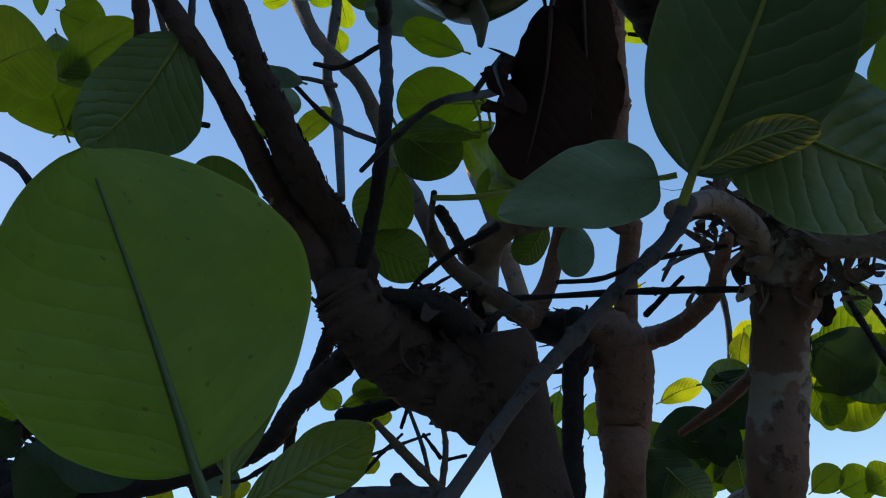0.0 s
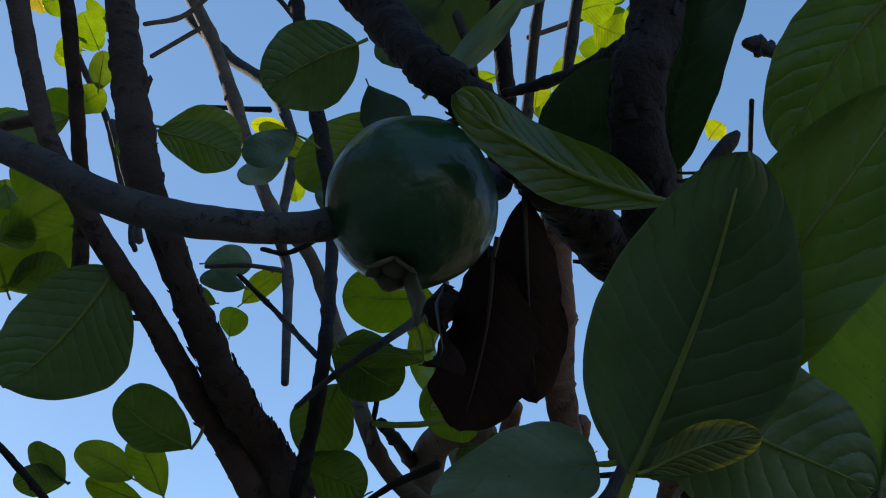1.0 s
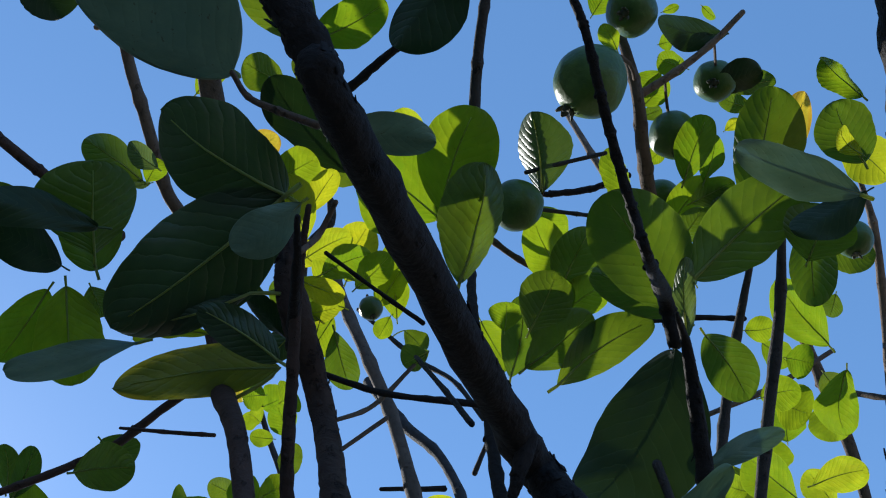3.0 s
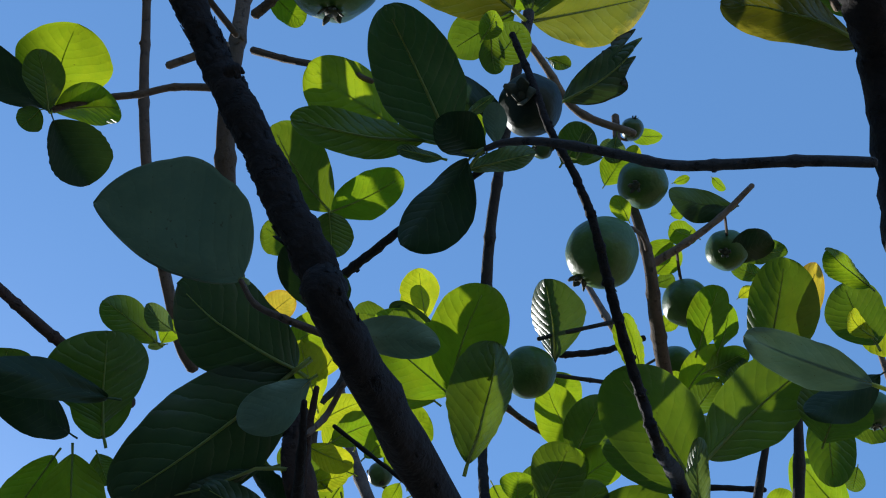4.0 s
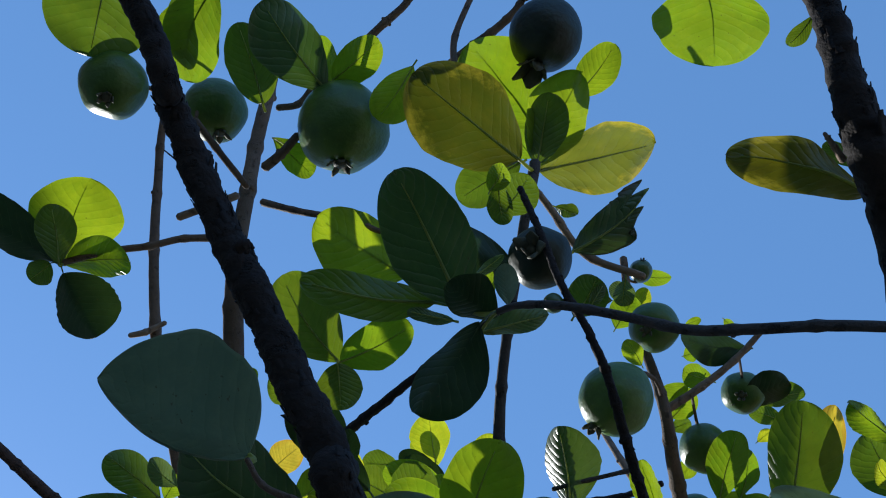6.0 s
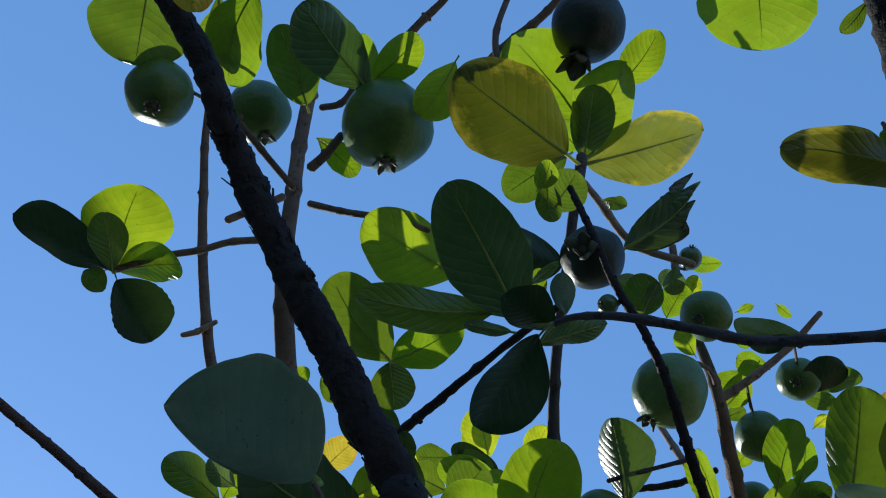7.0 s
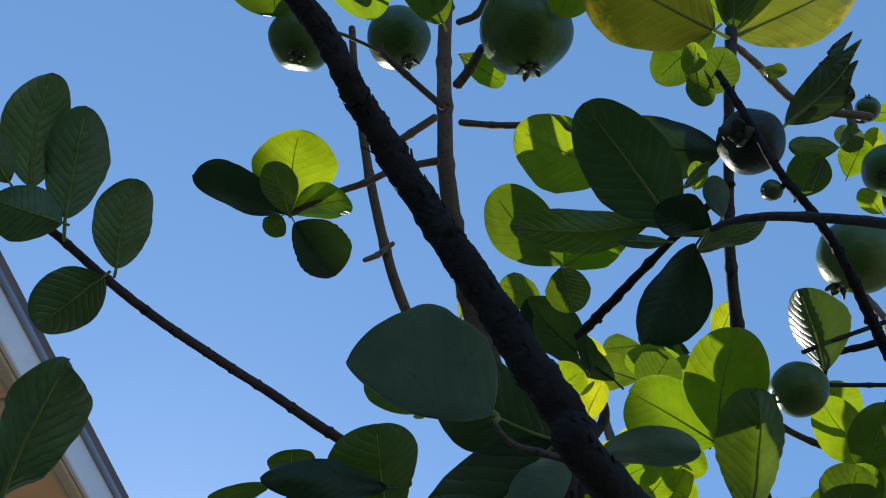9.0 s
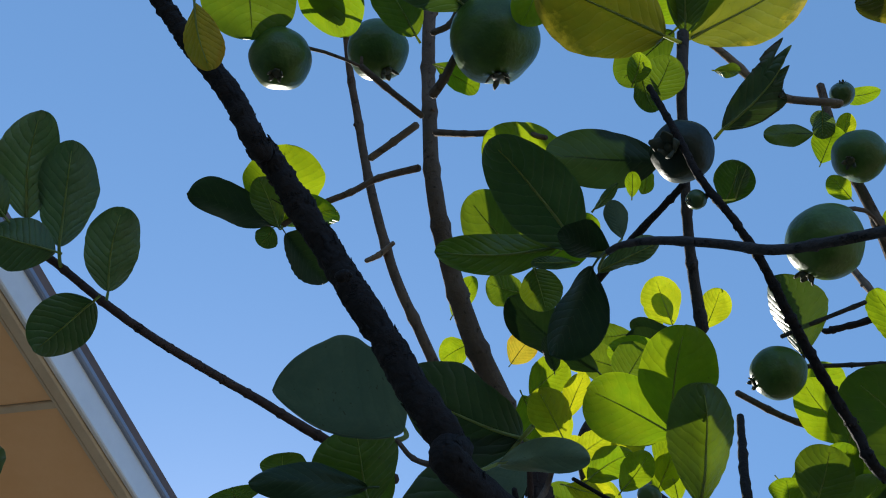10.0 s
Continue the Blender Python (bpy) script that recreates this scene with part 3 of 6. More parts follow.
# ---- trunks, branches and twigs of the tree ----
limb("limb", "shaggy", (0.044, 0.601, -0.050, 0.0334), (0.009, 0.587, 0.737, 0.0245), (-0.016, 0.423, 1.480, 0.0149), (-0.027, 0.417, 1.524, 0.0186), (-0.057, 0.410, 1.547, 0.0174), (-0.075, 0.392, 1.567, 0.0158), (-0.082, 0.386, 1.582, 0.0128))
limb("branch", "bark", (-0.087, 0.401, 1.579, 0.0070), (-0.090, 0.383, 1.596, 0.0061), (-0.098, 0.369, 1.618, 0.0058), (-0.100, 0.354, 1.623, 0.0056), (-0.104, 0.308, 1.644, 0.0043), (-0.115, 0.282, 1.670, 0.0042), (-0.128, 0.275, 1.704, 0.0037), (-0.151, 0.302, 1.769, 0.0045), (-0.174, 0.323, 1.854, 0.0055), (-0.221, 0.391, 1.951, 0.0079), (-0.238, 0.424, 1.997, 0.0075), (-0.244, 0.409, 2.039, 0.0061), (-0.242, 0.392, 2.055, 0.0040), (-0.238, 0.369, 2.078, 0.0024))
limb("branch", "shaggy", (-0.073, 0.393, 1.588, 0.0091), (-0.081, 0.383, 1.609, 0.0084), (-0.085, 0.355, 1.620, 0.0076), (-0.088, 0.331, 1.633, 0.0069), (-0.092, 0.306, 1.657, 0.0060), (-0.099, 0.293, 1.692, 0.0065), (-0.112, 0.315, 1.744, 0.0074), (-0.127, 0.345, 1.815, 0.0071), (-0.151, 0.392, 1.915, 0.0079), (-0.161, 0.352, 1.972, 0.0097), (-0.165, 0.345, 2.013, 0.0089), (-0.171, 0.348, 2.023, 0.0077))
limb("branch", "grey", (-0.300, 0.283, 1.807, 0.0051), (-0.244, 0.276, 1.771, 0.0052), (-0.185, 0.258, 1.726, 0.0051), (-0.117, 0.241, 1.671, 0.0052), (-0.093, 0.231, 1.648, 0.0052), (-0.072, 0.227, 1.634, 0.0051), (-0.051, 0.225, 1.625, 0.0047), (-0.035, 0.234, 1.626, 0.0047), (-0.023, 0.245, 1.632, 0.0051), (-0.002, 0.274, 1.652, 0.0065), (0.029, 0.307, 1.674, 0.0086))
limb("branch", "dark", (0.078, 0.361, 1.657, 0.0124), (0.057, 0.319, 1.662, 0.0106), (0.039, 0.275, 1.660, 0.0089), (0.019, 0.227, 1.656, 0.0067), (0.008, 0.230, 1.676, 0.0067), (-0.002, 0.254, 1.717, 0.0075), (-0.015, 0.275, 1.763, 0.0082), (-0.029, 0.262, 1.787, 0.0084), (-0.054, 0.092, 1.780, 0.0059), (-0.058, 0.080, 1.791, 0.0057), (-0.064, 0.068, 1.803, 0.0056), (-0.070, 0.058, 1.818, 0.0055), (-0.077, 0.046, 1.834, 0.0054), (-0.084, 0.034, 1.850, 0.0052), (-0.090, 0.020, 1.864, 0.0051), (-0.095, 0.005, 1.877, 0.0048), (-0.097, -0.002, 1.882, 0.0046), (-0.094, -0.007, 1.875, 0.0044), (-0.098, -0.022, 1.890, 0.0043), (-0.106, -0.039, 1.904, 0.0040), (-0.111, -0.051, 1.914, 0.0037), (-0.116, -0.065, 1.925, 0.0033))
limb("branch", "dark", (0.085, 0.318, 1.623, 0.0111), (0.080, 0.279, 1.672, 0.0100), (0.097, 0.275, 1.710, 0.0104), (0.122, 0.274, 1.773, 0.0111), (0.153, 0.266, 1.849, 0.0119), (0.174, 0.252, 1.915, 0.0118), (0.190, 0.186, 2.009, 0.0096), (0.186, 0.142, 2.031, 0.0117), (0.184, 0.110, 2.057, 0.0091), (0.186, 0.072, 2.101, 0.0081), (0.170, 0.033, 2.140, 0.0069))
limb("twig", "grey", (0.059, 0.336, 1.570, 0.0036), (0.048, 0.335, 1.557, 0.0031), (0.027, 0.327, 1.541, 0.0026), (0.004, 0.319, 1.522, 0.0030), (-0.019, 0.311, 1.502, 0.0026), (-0.043, 0.304, 1.477, 0.0026), (-0.060, 0.299, 1.461, 0.0028))
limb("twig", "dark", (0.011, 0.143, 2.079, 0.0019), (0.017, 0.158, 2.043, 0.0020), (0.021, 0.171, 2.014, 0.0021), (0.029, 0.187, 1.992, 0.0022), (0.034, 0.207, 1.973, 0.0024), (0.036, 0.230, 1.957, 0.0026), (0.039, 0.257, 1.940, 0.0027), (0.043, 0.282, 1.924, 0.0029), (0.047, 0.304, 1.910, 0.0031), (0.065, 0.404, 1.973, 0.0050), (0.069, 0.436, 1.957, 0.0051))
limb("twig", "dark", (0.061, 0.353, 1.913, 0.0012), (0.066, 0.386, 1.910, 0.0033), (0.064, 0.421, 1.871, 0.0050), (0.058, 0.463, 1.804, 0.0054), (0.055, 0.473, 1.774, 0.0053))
limb("twig", "grey", (0.109, 0.100, 1.831, 0.0018), (0.090, 0.099, 1.837, 0.0019), (0.069, 0.100, 1.844, 0.0019), (0.051, 0.102, 1.853, 0.0019), (0.034, 0.102, 1.867, 0.0018), (0.013, 0.101, 1.881, 0.0017), (-0.002, 0.103, 1.890, 0.0014), (-0.010, 0.107, 1.895, 0.0013))
limb("twig", "dark", (-0.151, 0.347, 2.155, 0.0038), (-0.126, 0.327, 2.147, 0.0037), (-0.097, 0.305, 2.140, 0.0033), (-0.059, 0.281, 2.138, 0.0029), (-0.024, 0.262, 2.138, 0.0027), (-0.005, 0.251, 2.136, 0.0026))
limb("stem", "grey", (0.029, 0.200, 2.243, 0.0045), (0.020, 0.213, 2.218, 0.0041), (0.010, 0.230, 2.197, 0.0037), (-0.009, 0.273, 2.166, 0.0036), (-0.021, 0.303, 2.149, 0.0038), (-0.030, 0.331, 2.134, 0.0041), (-0.038, 0.360, 2.115, 0.0045))
limb("stem", "brown", (-0.222, 0.191, 2.648, 0.0065), (-0.226, 0.206, 2.586, 0.0071), (-0.238, 0.236, 2.512, 0.0074), (-0.243, 0.257, 2.452, 0.0076), (-0.253, 0.288, 2.393, 0.0081), (-0.260, 0.324, 2.345, 0.0089), (-0.267, 0.375, 2.299, 0.0099), (-0.269, 0.422, 2.265, 0.0110), (-0.268, 0.473, 2.234, 0.0119), (-0.272, 0.506, 2.212, 0.0126))
limb("stem", "brown", (-0.392, 0.234, 2.760, 0.0045), (-0.406, 0.276, 2.722, 0.0050), (-0.412, 0.311, 2.683, 0.0054), (-0.416, 0.349, 2.628, 0.0058), (-0.417, 0.392, 2.567, 0.0061), (-0.418, 0.454, 2.501, 0.0064), (-0.412, 0.514, 2.452, 0.0068), (-0.409, 0.577, 2.410, 0.0072), (-0.401, 0.607, 2.395, 0.0076))
limb("twig", "pale", (-0.279, 0.227, 2.346, 0.0037), (-0.258, 0.227, 2.355, 0.0037), (-0.230, 0.227, 2.368, 0.0037))
limb("twig", "brown", (-0.360, 0.219, 2.281, 0.0026), (-0.327, 0.223, 2.294, 0.0030), (-0.296, 0.230, 2.304, 0.0031), (-0.269, 0.234, 2.314, 0.0032), (-0.234, 0.246, 2.322, 0.0036))
limb("twig", "brown", (-0.186, 0.202, 2.280, 0.0033), (-0.157, 0.210, 2.266, 0.0028), (-0.121, 0.217, 2.250, 0.0027), (-0.093, 0.222, 2.226, 0.0022))
limb("twig", "brown", (-0.191, 0.196, 2.341, 0.0045), (-0.177, 0.191, 2.350, 0.0040), (-0.161, 0.182, 2.363, 0.0035))
limb("twig", "brown", (-0.214, 0.214, 2.351, 0.0031), (-0.231, 0.182, 2.363, 0.0031), (-0.245, 0.154, 2.374, 0.0031))
limb("twig", "brown", (-0.178, 0.165, 2.397, 0.0031), (-0.159, 0.167, 2.405, 0.0031), (-0.138, 0.151, 2.424, 0.0026))
limb("twig", "bark", (-0.478, 0.029, 2.143, 0.0025), (-0.452, 0.064, 2.130, 0.0028), (-0.432, 0.088, 2.119, 0.0030), (-0.409, 0.126, 2.101, 0.0032), (-0.387, 0.161, 2.087, 0.0033), (-0.370, 0.189, 2.080, 0.0033), (-0.356, 0.213, 2.075, 0.0033), (-0.342, 0.238, 2.071, 0.0034), (-0.322, 0.275, 2.064, 0.0037), (-0.305, 0.311, 2.061, 0.0040), (-0.289, 0.349, 2.059, 0.0043))
limb("stem", "brown", (0.110, 0.412, 2.448, 0.0041), (0.104, 0.432, 2.403, 0.0043), (0.103, 0.444, 2.348, 0.0045), (0.104, 0.453, 2.294, 0.0049), (0.104, 0.468, 2.262, 0.0055), (0.103, 0.508, 2.247, 0.0064), (0.105, 0.549, 2.245, 0.0070), (0.107, 0.596, 2.234, 0.0074))
limb("twig", "pale", (0.109, 0.477, 2.279, 0.0041), (0.143, 0.467, 2.289, 0.0036), (0.177, 0.454, 2.301, 0.0031), (0.211, 0.435, 2.316, 0.0026))
limb("twig", "grey", (0.000, 0.580, 2.264, 0.0022), (0.042, 0.594, 2.260, 0.0022), (0.068, 0.602, 2.257, 0.0022))
limb("twig", "grey", (-0.006, 0.514, 2.244, 0.0021), (0.033, 0.514, 2.248, 0.0021), (0.070, 0.514, 2.251, 0.0021))
limb("twig", "brown", (-0.065, 0.560, 2.240, 0.0032), (-0.038, 0.595, 2.230, 0.0032), (-0.012, 0.624, 2.225, 0.0032))
limb("twig", "grey", (-0.271, 0.684, 2.248, 0.0052), (-0.249, 0.610, 2.285, 0.0058), (-0.218, 0.596, 2.318, 0.0052), (-0.213, 0.580, 2.336, 0.0038))
limb("stem", "brown", (-0.005, 0.460, 1.574, 0.0048), (-0.037, 0.459, 1.607, 0.0043), (-0.049, 0.456, 1.643, 0.0044), (-0.074, 0.592, 1.748, 0.0053), (-0.090, 0.614, 1.820, 0.0051), (-0.125, 0.662, 1.898, 0.0057), (-0.152, 0.722, 2.003, 0.0065), (-0.198, 0.804, 2.201, 0.0078), (-0.237, 0.829, 2.328, 0.0078), (-0.283, 0.859, 2.473, 0.0079), (-0.312, 0.878, 2.618, 0.0068))
limb("stem", "grey", (-0.107, 0.565, 1.707, 0.0026), (-0.135, 0.767, 1.889, 0.0048), (-0.141, 0.782, 1.945, 0.0049), (-0.127, 0.830, 2.075, 0.0055), (-0.158, 0.878, 2.193, 0.0061), (-0.209, 0.916, 2.277, 0.0073), (-0.264, 0.945, 2.380, 0.0079))
limb("twig", "dark", (-0.212, 0.794, 2.113, 0.0022), (-0.153, 0.854, 2.139, 0.0035))
limb("stem", "dark", (-0.071, 0.382, 1.589, 0.0029), (-0.062, 0.373, 1.606, 0.0031), (-0.048, 0.354, 1.640, 0.0029), (-0.051, 0.443, 1.739, 0.0035), (-0.048, 0.435, 1.768, 0.0044), (-0.059, 0.473, 1.911, 0.0045), (-0.062, 0.499, 1.998, 0.0046), (-0.068, 0.522, 2.096, 0.0042), (-0.067, 0.559, 2.210, 0.0034))
limb("twig", "dark", (-0.161, 0.406, 1.958, 0.0022), (-0.120, 0.421, 1.944, 0.0022), (-0.085, 0.431, 1.939, 0.0023), (-0.061, 0.441, 1.938, 0.0025))
limb("twig", "dark", (-0.142, 0.353, 2.011, 0.0015), (-0.116, 0.375, 1.994, 0.0015), (-0.088, 0.397, 1.976, 0.0018))
limb("twig", "dark", (-0.094, 0.399, 1.951, 0.0016), (-0.067, 0.332, 1.869, 0.0015), (-0.049, 0.281, 1.810, 0.0016))
limb("twig", "grey", (-0.218, 0.716, 2.300, 0.0026), (-0.157, 0.725, 2.224, 0.0027), (-0.114, 0.711, 2.172, 0.0026), (-0.088, 0.712, 2.121, 0.0025))
limb("twig", "bark", (-0.300, 0.421, 1.951, 0.0011), (-0.268, 0.429, 1.947, 0.0015), (-0.239, 0.436, 1.944, 0.0015))
limb("twig", "bark", (-0.420, 0.465, 1.945, 0.0028), (-0.400, 0.464, 1.948, 0.0029), (-0.362, 0.462, 1.956, 0.0031), (-0.324, 0.457, 1.965, 0.0032), (-0.284, 0.445, 1.982, 0.0032), (-0.252, 0.437, 1.994, 0.0032))
limb("twig", "bark", (-0.253, 0.519, 1.912, 0.0046), (-0.293, 0.529, 1.918, 0.0037), (-0.338, 0.541, 1.920, 0.0027), (-0.405, 0.568, 1.930, 0.0020))
limb("twig", "grey", (-0.405, 0.868, 2.376, 0.0027), (-0.397, 0.926, 2.312, 0.0039), (-0.377, 0.957, 2.243, 0.0045), (-0.366, 0.984, 2.148, 0.0059))
limb("twig", "grey", (-0.344, 0.886, 2.187, 0.0049), (-0.325, 0.888, 2.095, 0.0050), (-0.315, 0.889, 2.023, 0.0051))
limb("branch", "shaggy", (-0.172, 0.406, 1.723, 0.0042), (-0.164, 0.388, 1.747, 0.0039), (-0.154, 0.356, 1.788, 0.0036), (-0.146, 0.323, 1.832, 0.0034), (-0.135, 0.289, 1.875, 0.0031), (-0.127, 0.266, 1.906, 0.0025), (-0.115, 0.240, 1.925, 0.0014))
limb("twig", "grey", (-0.131, 0.375, 1.752, 0.0018), (-0.129, 0.359, 1.711, 0.0015), (-0.126, 0.355, 1.699, 0.0012))
limb("twig", "brown", (0.154, 0.902, 2.214, 0.0031), (0.251, 0.952, 2.274, 0.0037), (0.352, 0.998, 2.348, 0.0032))
limb("stem", "brown", (0.321, 0.990, 2.429, 0.0058), (0.332, 1.027, 2.388, 0.0071), (0.346, 1.070, 2.327, 0.0087), (0.355, 1.100, 2.268, 0.0083), (0.359, 1.145, 2.191, 0.0071), (0.355, 1.186, 2.126, 0.0071))
limb("twig", "brown", (0.355, 1.063, 2.331, 0.0042), (0.399, 1.016, 2.274, 0.0036), (0.445, 1.003, 2.267, 0.0036))
limb("stem", "grey", (0.194, 0.526, 2.131, 0.0032), (0.183, 0.590, 2.091, 0.0048), (0.155, 0.651, 2.022, 0.0051), (0.116, 0.712, 1.919, 0.0051), (0.098, 0.740, 1.871, 0.0051))
limb("stem", "grey", (0.178, 0.581, 2.155, 0.0027), (0.156, 0.642, 2.118, 0.0043), (0.129, 0.692, 2.058, 0.0048), (0.107, 0.730, 1.990, 0.0051), (0.088, 0.764, 1.934, 0.0051))
limb("twig", "pale", (0.399, 0.792, 2.444, 0.0031), (0.403, 0.833, 2.394, 0.0049), (0.402, 0.910, 2.337, 0.0050), (0.385, 0.977, 2.247, 0.0050), (0.369, 1.036, 2.168, 0.0050))
limb("twig", "dark", (0.276, 0.416, 1.860, 0.0074), (0.254, 0.478, 1.785, 0.0055))
limb("twig", "grey", (0.131, 0.290, 1.703, 0.0019), (0.136, 0.291, 1.702, 0.0036), (0.139, 0.292, 1.700, 0.0028), (0.148, 0.294, 1.695, 0.0028), (0.162, 0.299, 1.686, 0.0030), (0.183, 0.317, 1.675, 0.0031))
limb("twig", "dark", (0.267, 0.628, 1.895, 0.0022), (0.257, 0.652, 1.852, 0.0018), (0.250, 0.687, 1.811, 0.0023))
limb("twig", "dark", (0.045, 0.349, 1.742, 0.0023), (0.057, 0.349, 1.743, 0.0026), (0.072, 0.331, 1.733, 0.0027), (0.084, 0.304, 1.720, 0.0027), (0.090, 0.281, 1.709, 0.0025))
limb("twig", "dark", (-0.011, 0.358, 1.584, 0.0018), (-0.032, 0.375, 1.583, 0.0015), (-0.049, 0.392, 1.580, 0.0012), (-0.057, 0.400, 1.576, 0.0010))
limb("twig", "grey", (0.031, 0.378, 1.664, 0.0018), (-0.001, 0.390, 1.662, 0.0021), (-0.023, 0.312, 1.618, 0.0015), (-0.042, 0.322, 1.613, 0.0013), (-0.059, 0.336, 1.609, 0.0010))
limb("twig", "dark", (-0.110, 0.474, 1.741, 0.0014), (-0.094, 0.491, 1.722, 0.0017), (-0.058, 0.394, 1.651, 0.0014))
limb("twig", "dark", (-0.102, 0.503, 1.771, 0.0015), (-0.086, 0.508, 1.768, 0.0017), (-0.060, 0.506, 1.776, 0.0017))
limb("twig", "grey", (-0.131, 0.483, 1.755, 0.0014), (-0.108, 0.489, 1.754, 0.0014), (-0.092, 0.513, 1.759, 0.0017))
limb("trunk", "flaky", (0.119, 0.679, -0.050, 0.0367), (0.109, 0.676, 0.689, 0.0270), (0.098, 0.662, 1.378, 0.0216), (0.095, 0.497, 1.472, 0.0149), (0.109, 0.488, 1.520, 0.0143), (0.117, 0.472, 1.555, 0.0147), (0.123, 0.450, 1.582, 0.0174), (0.137, 0.436, 1.585, 0.0157), (0.162, 0.422, 1.570, 0.0157), (0.174, 0.415, 1.544, 0.0152), (0.187, 0.397, 1.517, 0.0138), (0.198, 0.377, 1.490, 0.0120))
limb("branch", "pale", (0.108, 0.448, 1.575, 0.0072), (0.101, 0.422, 1.584, 0.0062), (0.082, 0.392, 1.589, 0.0051), (0.056, 0.353, 1.574, 0.0042))
limb("trunk", "red", (0.070, 0.760, -0.050, 0.0417), (0.043, 0.767, 0.692, 0.0307), (0.016, 0.763, 1.385, 0.0245), (0.030, 0.573, 1.491, 0.0119), (0.038, 0.569, 1.529, 0.0153), (0.045, 0.562, 1.568, 0.0178), (0.038, 0.557, 1.588, 0.0170))
limb("branch", "red", (0.064, 0.597, 1.584, 0.0080), (0.077, 0.543, 1.575, 0.0060), (0.088, 0.483, 1.573, 0.0048), (0.088, 0.442, 1.577, 0.0039), (0.087, 0.412, 1.579, 0.0031))
limb("branch", "red", (0.048, 0.559, 1.573, 0.0075), (0.059, 0.546, 1.617, 0.0065), (0.067, 0.533, 1.640, 0.0058))
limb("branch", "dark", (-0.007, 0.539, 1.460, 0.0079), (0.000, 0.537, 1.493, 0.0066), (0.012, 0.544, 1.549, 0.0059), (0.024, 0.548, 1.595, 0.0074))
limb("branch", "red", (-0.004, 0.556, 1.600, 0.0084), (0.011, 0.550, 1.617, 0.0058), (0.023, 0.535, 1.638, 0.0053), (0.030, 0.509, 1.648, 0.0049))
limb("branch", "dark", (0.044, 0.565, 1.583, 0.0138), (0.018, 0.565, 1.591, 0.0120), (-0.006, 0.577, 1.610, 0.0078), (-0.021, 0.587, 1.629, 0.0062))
limb("branch", "pale", (-0.035, 0.523, 1.572, 0.0098), (-0.028, 0.515, 1.602, 0.0087), (-0.021, 0.506, 1.628, 0.0095), (-0.008, 0.474, 1.628, 0.0074), (0.012, 0.444, 1.617, 0.0050))
limb("branch", "pale", (-0.004, 0.628, 1.625, 0.0065), (-0.008, 0.632, 1.665, 0.0067), (-0.014, 0.633, 1.712, 0.0057), (-0.023, 0.829, 1.835, 0.0071))
limb("twig", "dark", (0.094, 0.440, 1.562, 0.0017), (0.071, 0.464, 1.574, 0.0018), (0.042, 0.493, 1.588, 0.0018), (-0.012, 0.544, 1.612, 0.0017), (-0.046, 0.576, 1.632, 0.0016))
limb("twig", "dark", (0.086, 0.414, 1.576, 0.0014), (0.059, 0.466, 1.593, 0.0014), (0.038, 0.503, 1.600, 0.0015), (0.017, 0.541, 1.615, 0.0014))
limb("twig", "dark", (0.082, 0.509, 1.594, 0.0013), (0.062, 0.539, 1.585, 0.0020))
limb("twig", "dark", (-0.036, 0.379, 1.611, 0.0014), (-0.044, 0.438, 1.622, 0.0020), (-0.050, 0.495, 1.630, 0.0022))
limb("twig", "dark", (-0.037, 0.428, 1.626, 0.0030), (-0.034, 0.462, 1.627, 0.0032), (-0.030, 0.517, 1.627, 0.0039))
limb("twig", "dark", (-0.077, 0.388, 1.577, 0.0042), (-0.059, 0.385, 1.573, 0.0029), (-0.039, 0.397, 1.565, 0.0073), (-0.037, 0.417, 1.552, 0.0051))
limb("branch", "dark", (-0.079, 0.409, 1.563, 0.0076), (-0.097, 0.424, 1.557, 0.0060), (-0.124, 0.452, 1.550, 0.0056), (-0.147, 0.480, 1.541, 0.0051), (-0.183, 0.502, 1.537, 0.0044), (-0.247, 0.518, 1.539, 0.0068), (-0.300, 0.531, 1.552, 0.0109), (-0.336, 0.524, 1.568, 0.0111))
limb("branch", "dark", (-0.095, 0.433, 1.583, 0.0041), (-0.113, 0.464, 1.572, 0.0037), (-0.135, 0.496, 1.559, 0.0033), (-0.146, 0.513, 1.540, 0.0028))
limb("twig", "dark", (-0.104, 0.459, 1.542, 0.0048), (-0.088, 0.461, 1.543, 0.0039), (-0.067, 0.464, 1.546, 0.0022))
limb("twig", "brown", (-0.098, 0.521, 1.550, 0.0019), (-0.083, 0.527, 1.528, 0.0028), (-0.071, 0.531, 1.511, 0.0028), (-0.065, 0.534, 1.498, 0.0028))
limb("twig", "brown", (-0.069, 0.602, 1.556, 0.0016), (-0.070, 0.604, 1.541, 0.0020), (-0.078, 0.607, 1.514, 0.0024))
limb("twig", "dark", (-0.082, 0.601, 1.553, 0.0011), (-0.074, 0.605, 1.537, 0.0016))
limb("twig", "dark", (-0.058, 0.607, 1.536, 0.0011), (-0.072, 0.605, 1.535, 0.0013))
limb("twig", "grey", (-0.102, 0.708, 1.591, 0.0015), (-0.097, 0.714, 1.562, 0.0017), (-0.096, 0.719, 1.532, 0.0017))
limb("twig", "grey", (-0.130, 0.671, 1.558, 0.0012), (-0.109, 0.674, 1.562, 0.0012), (-0.086, 0.676, 1.566, 0.0010))
limb("twig", "dark", (-0.142, 0.671, 1.542, 0.0012), (-0.122, 0.673, 1.558, 0.0014), (-0.105, 0.673, 1.569, 0.0010))
limb("twig", "dark", (-0.072, 0.435, 1.527, 0.0009), (-0.066, 0.427, 1.535, 0.0011))
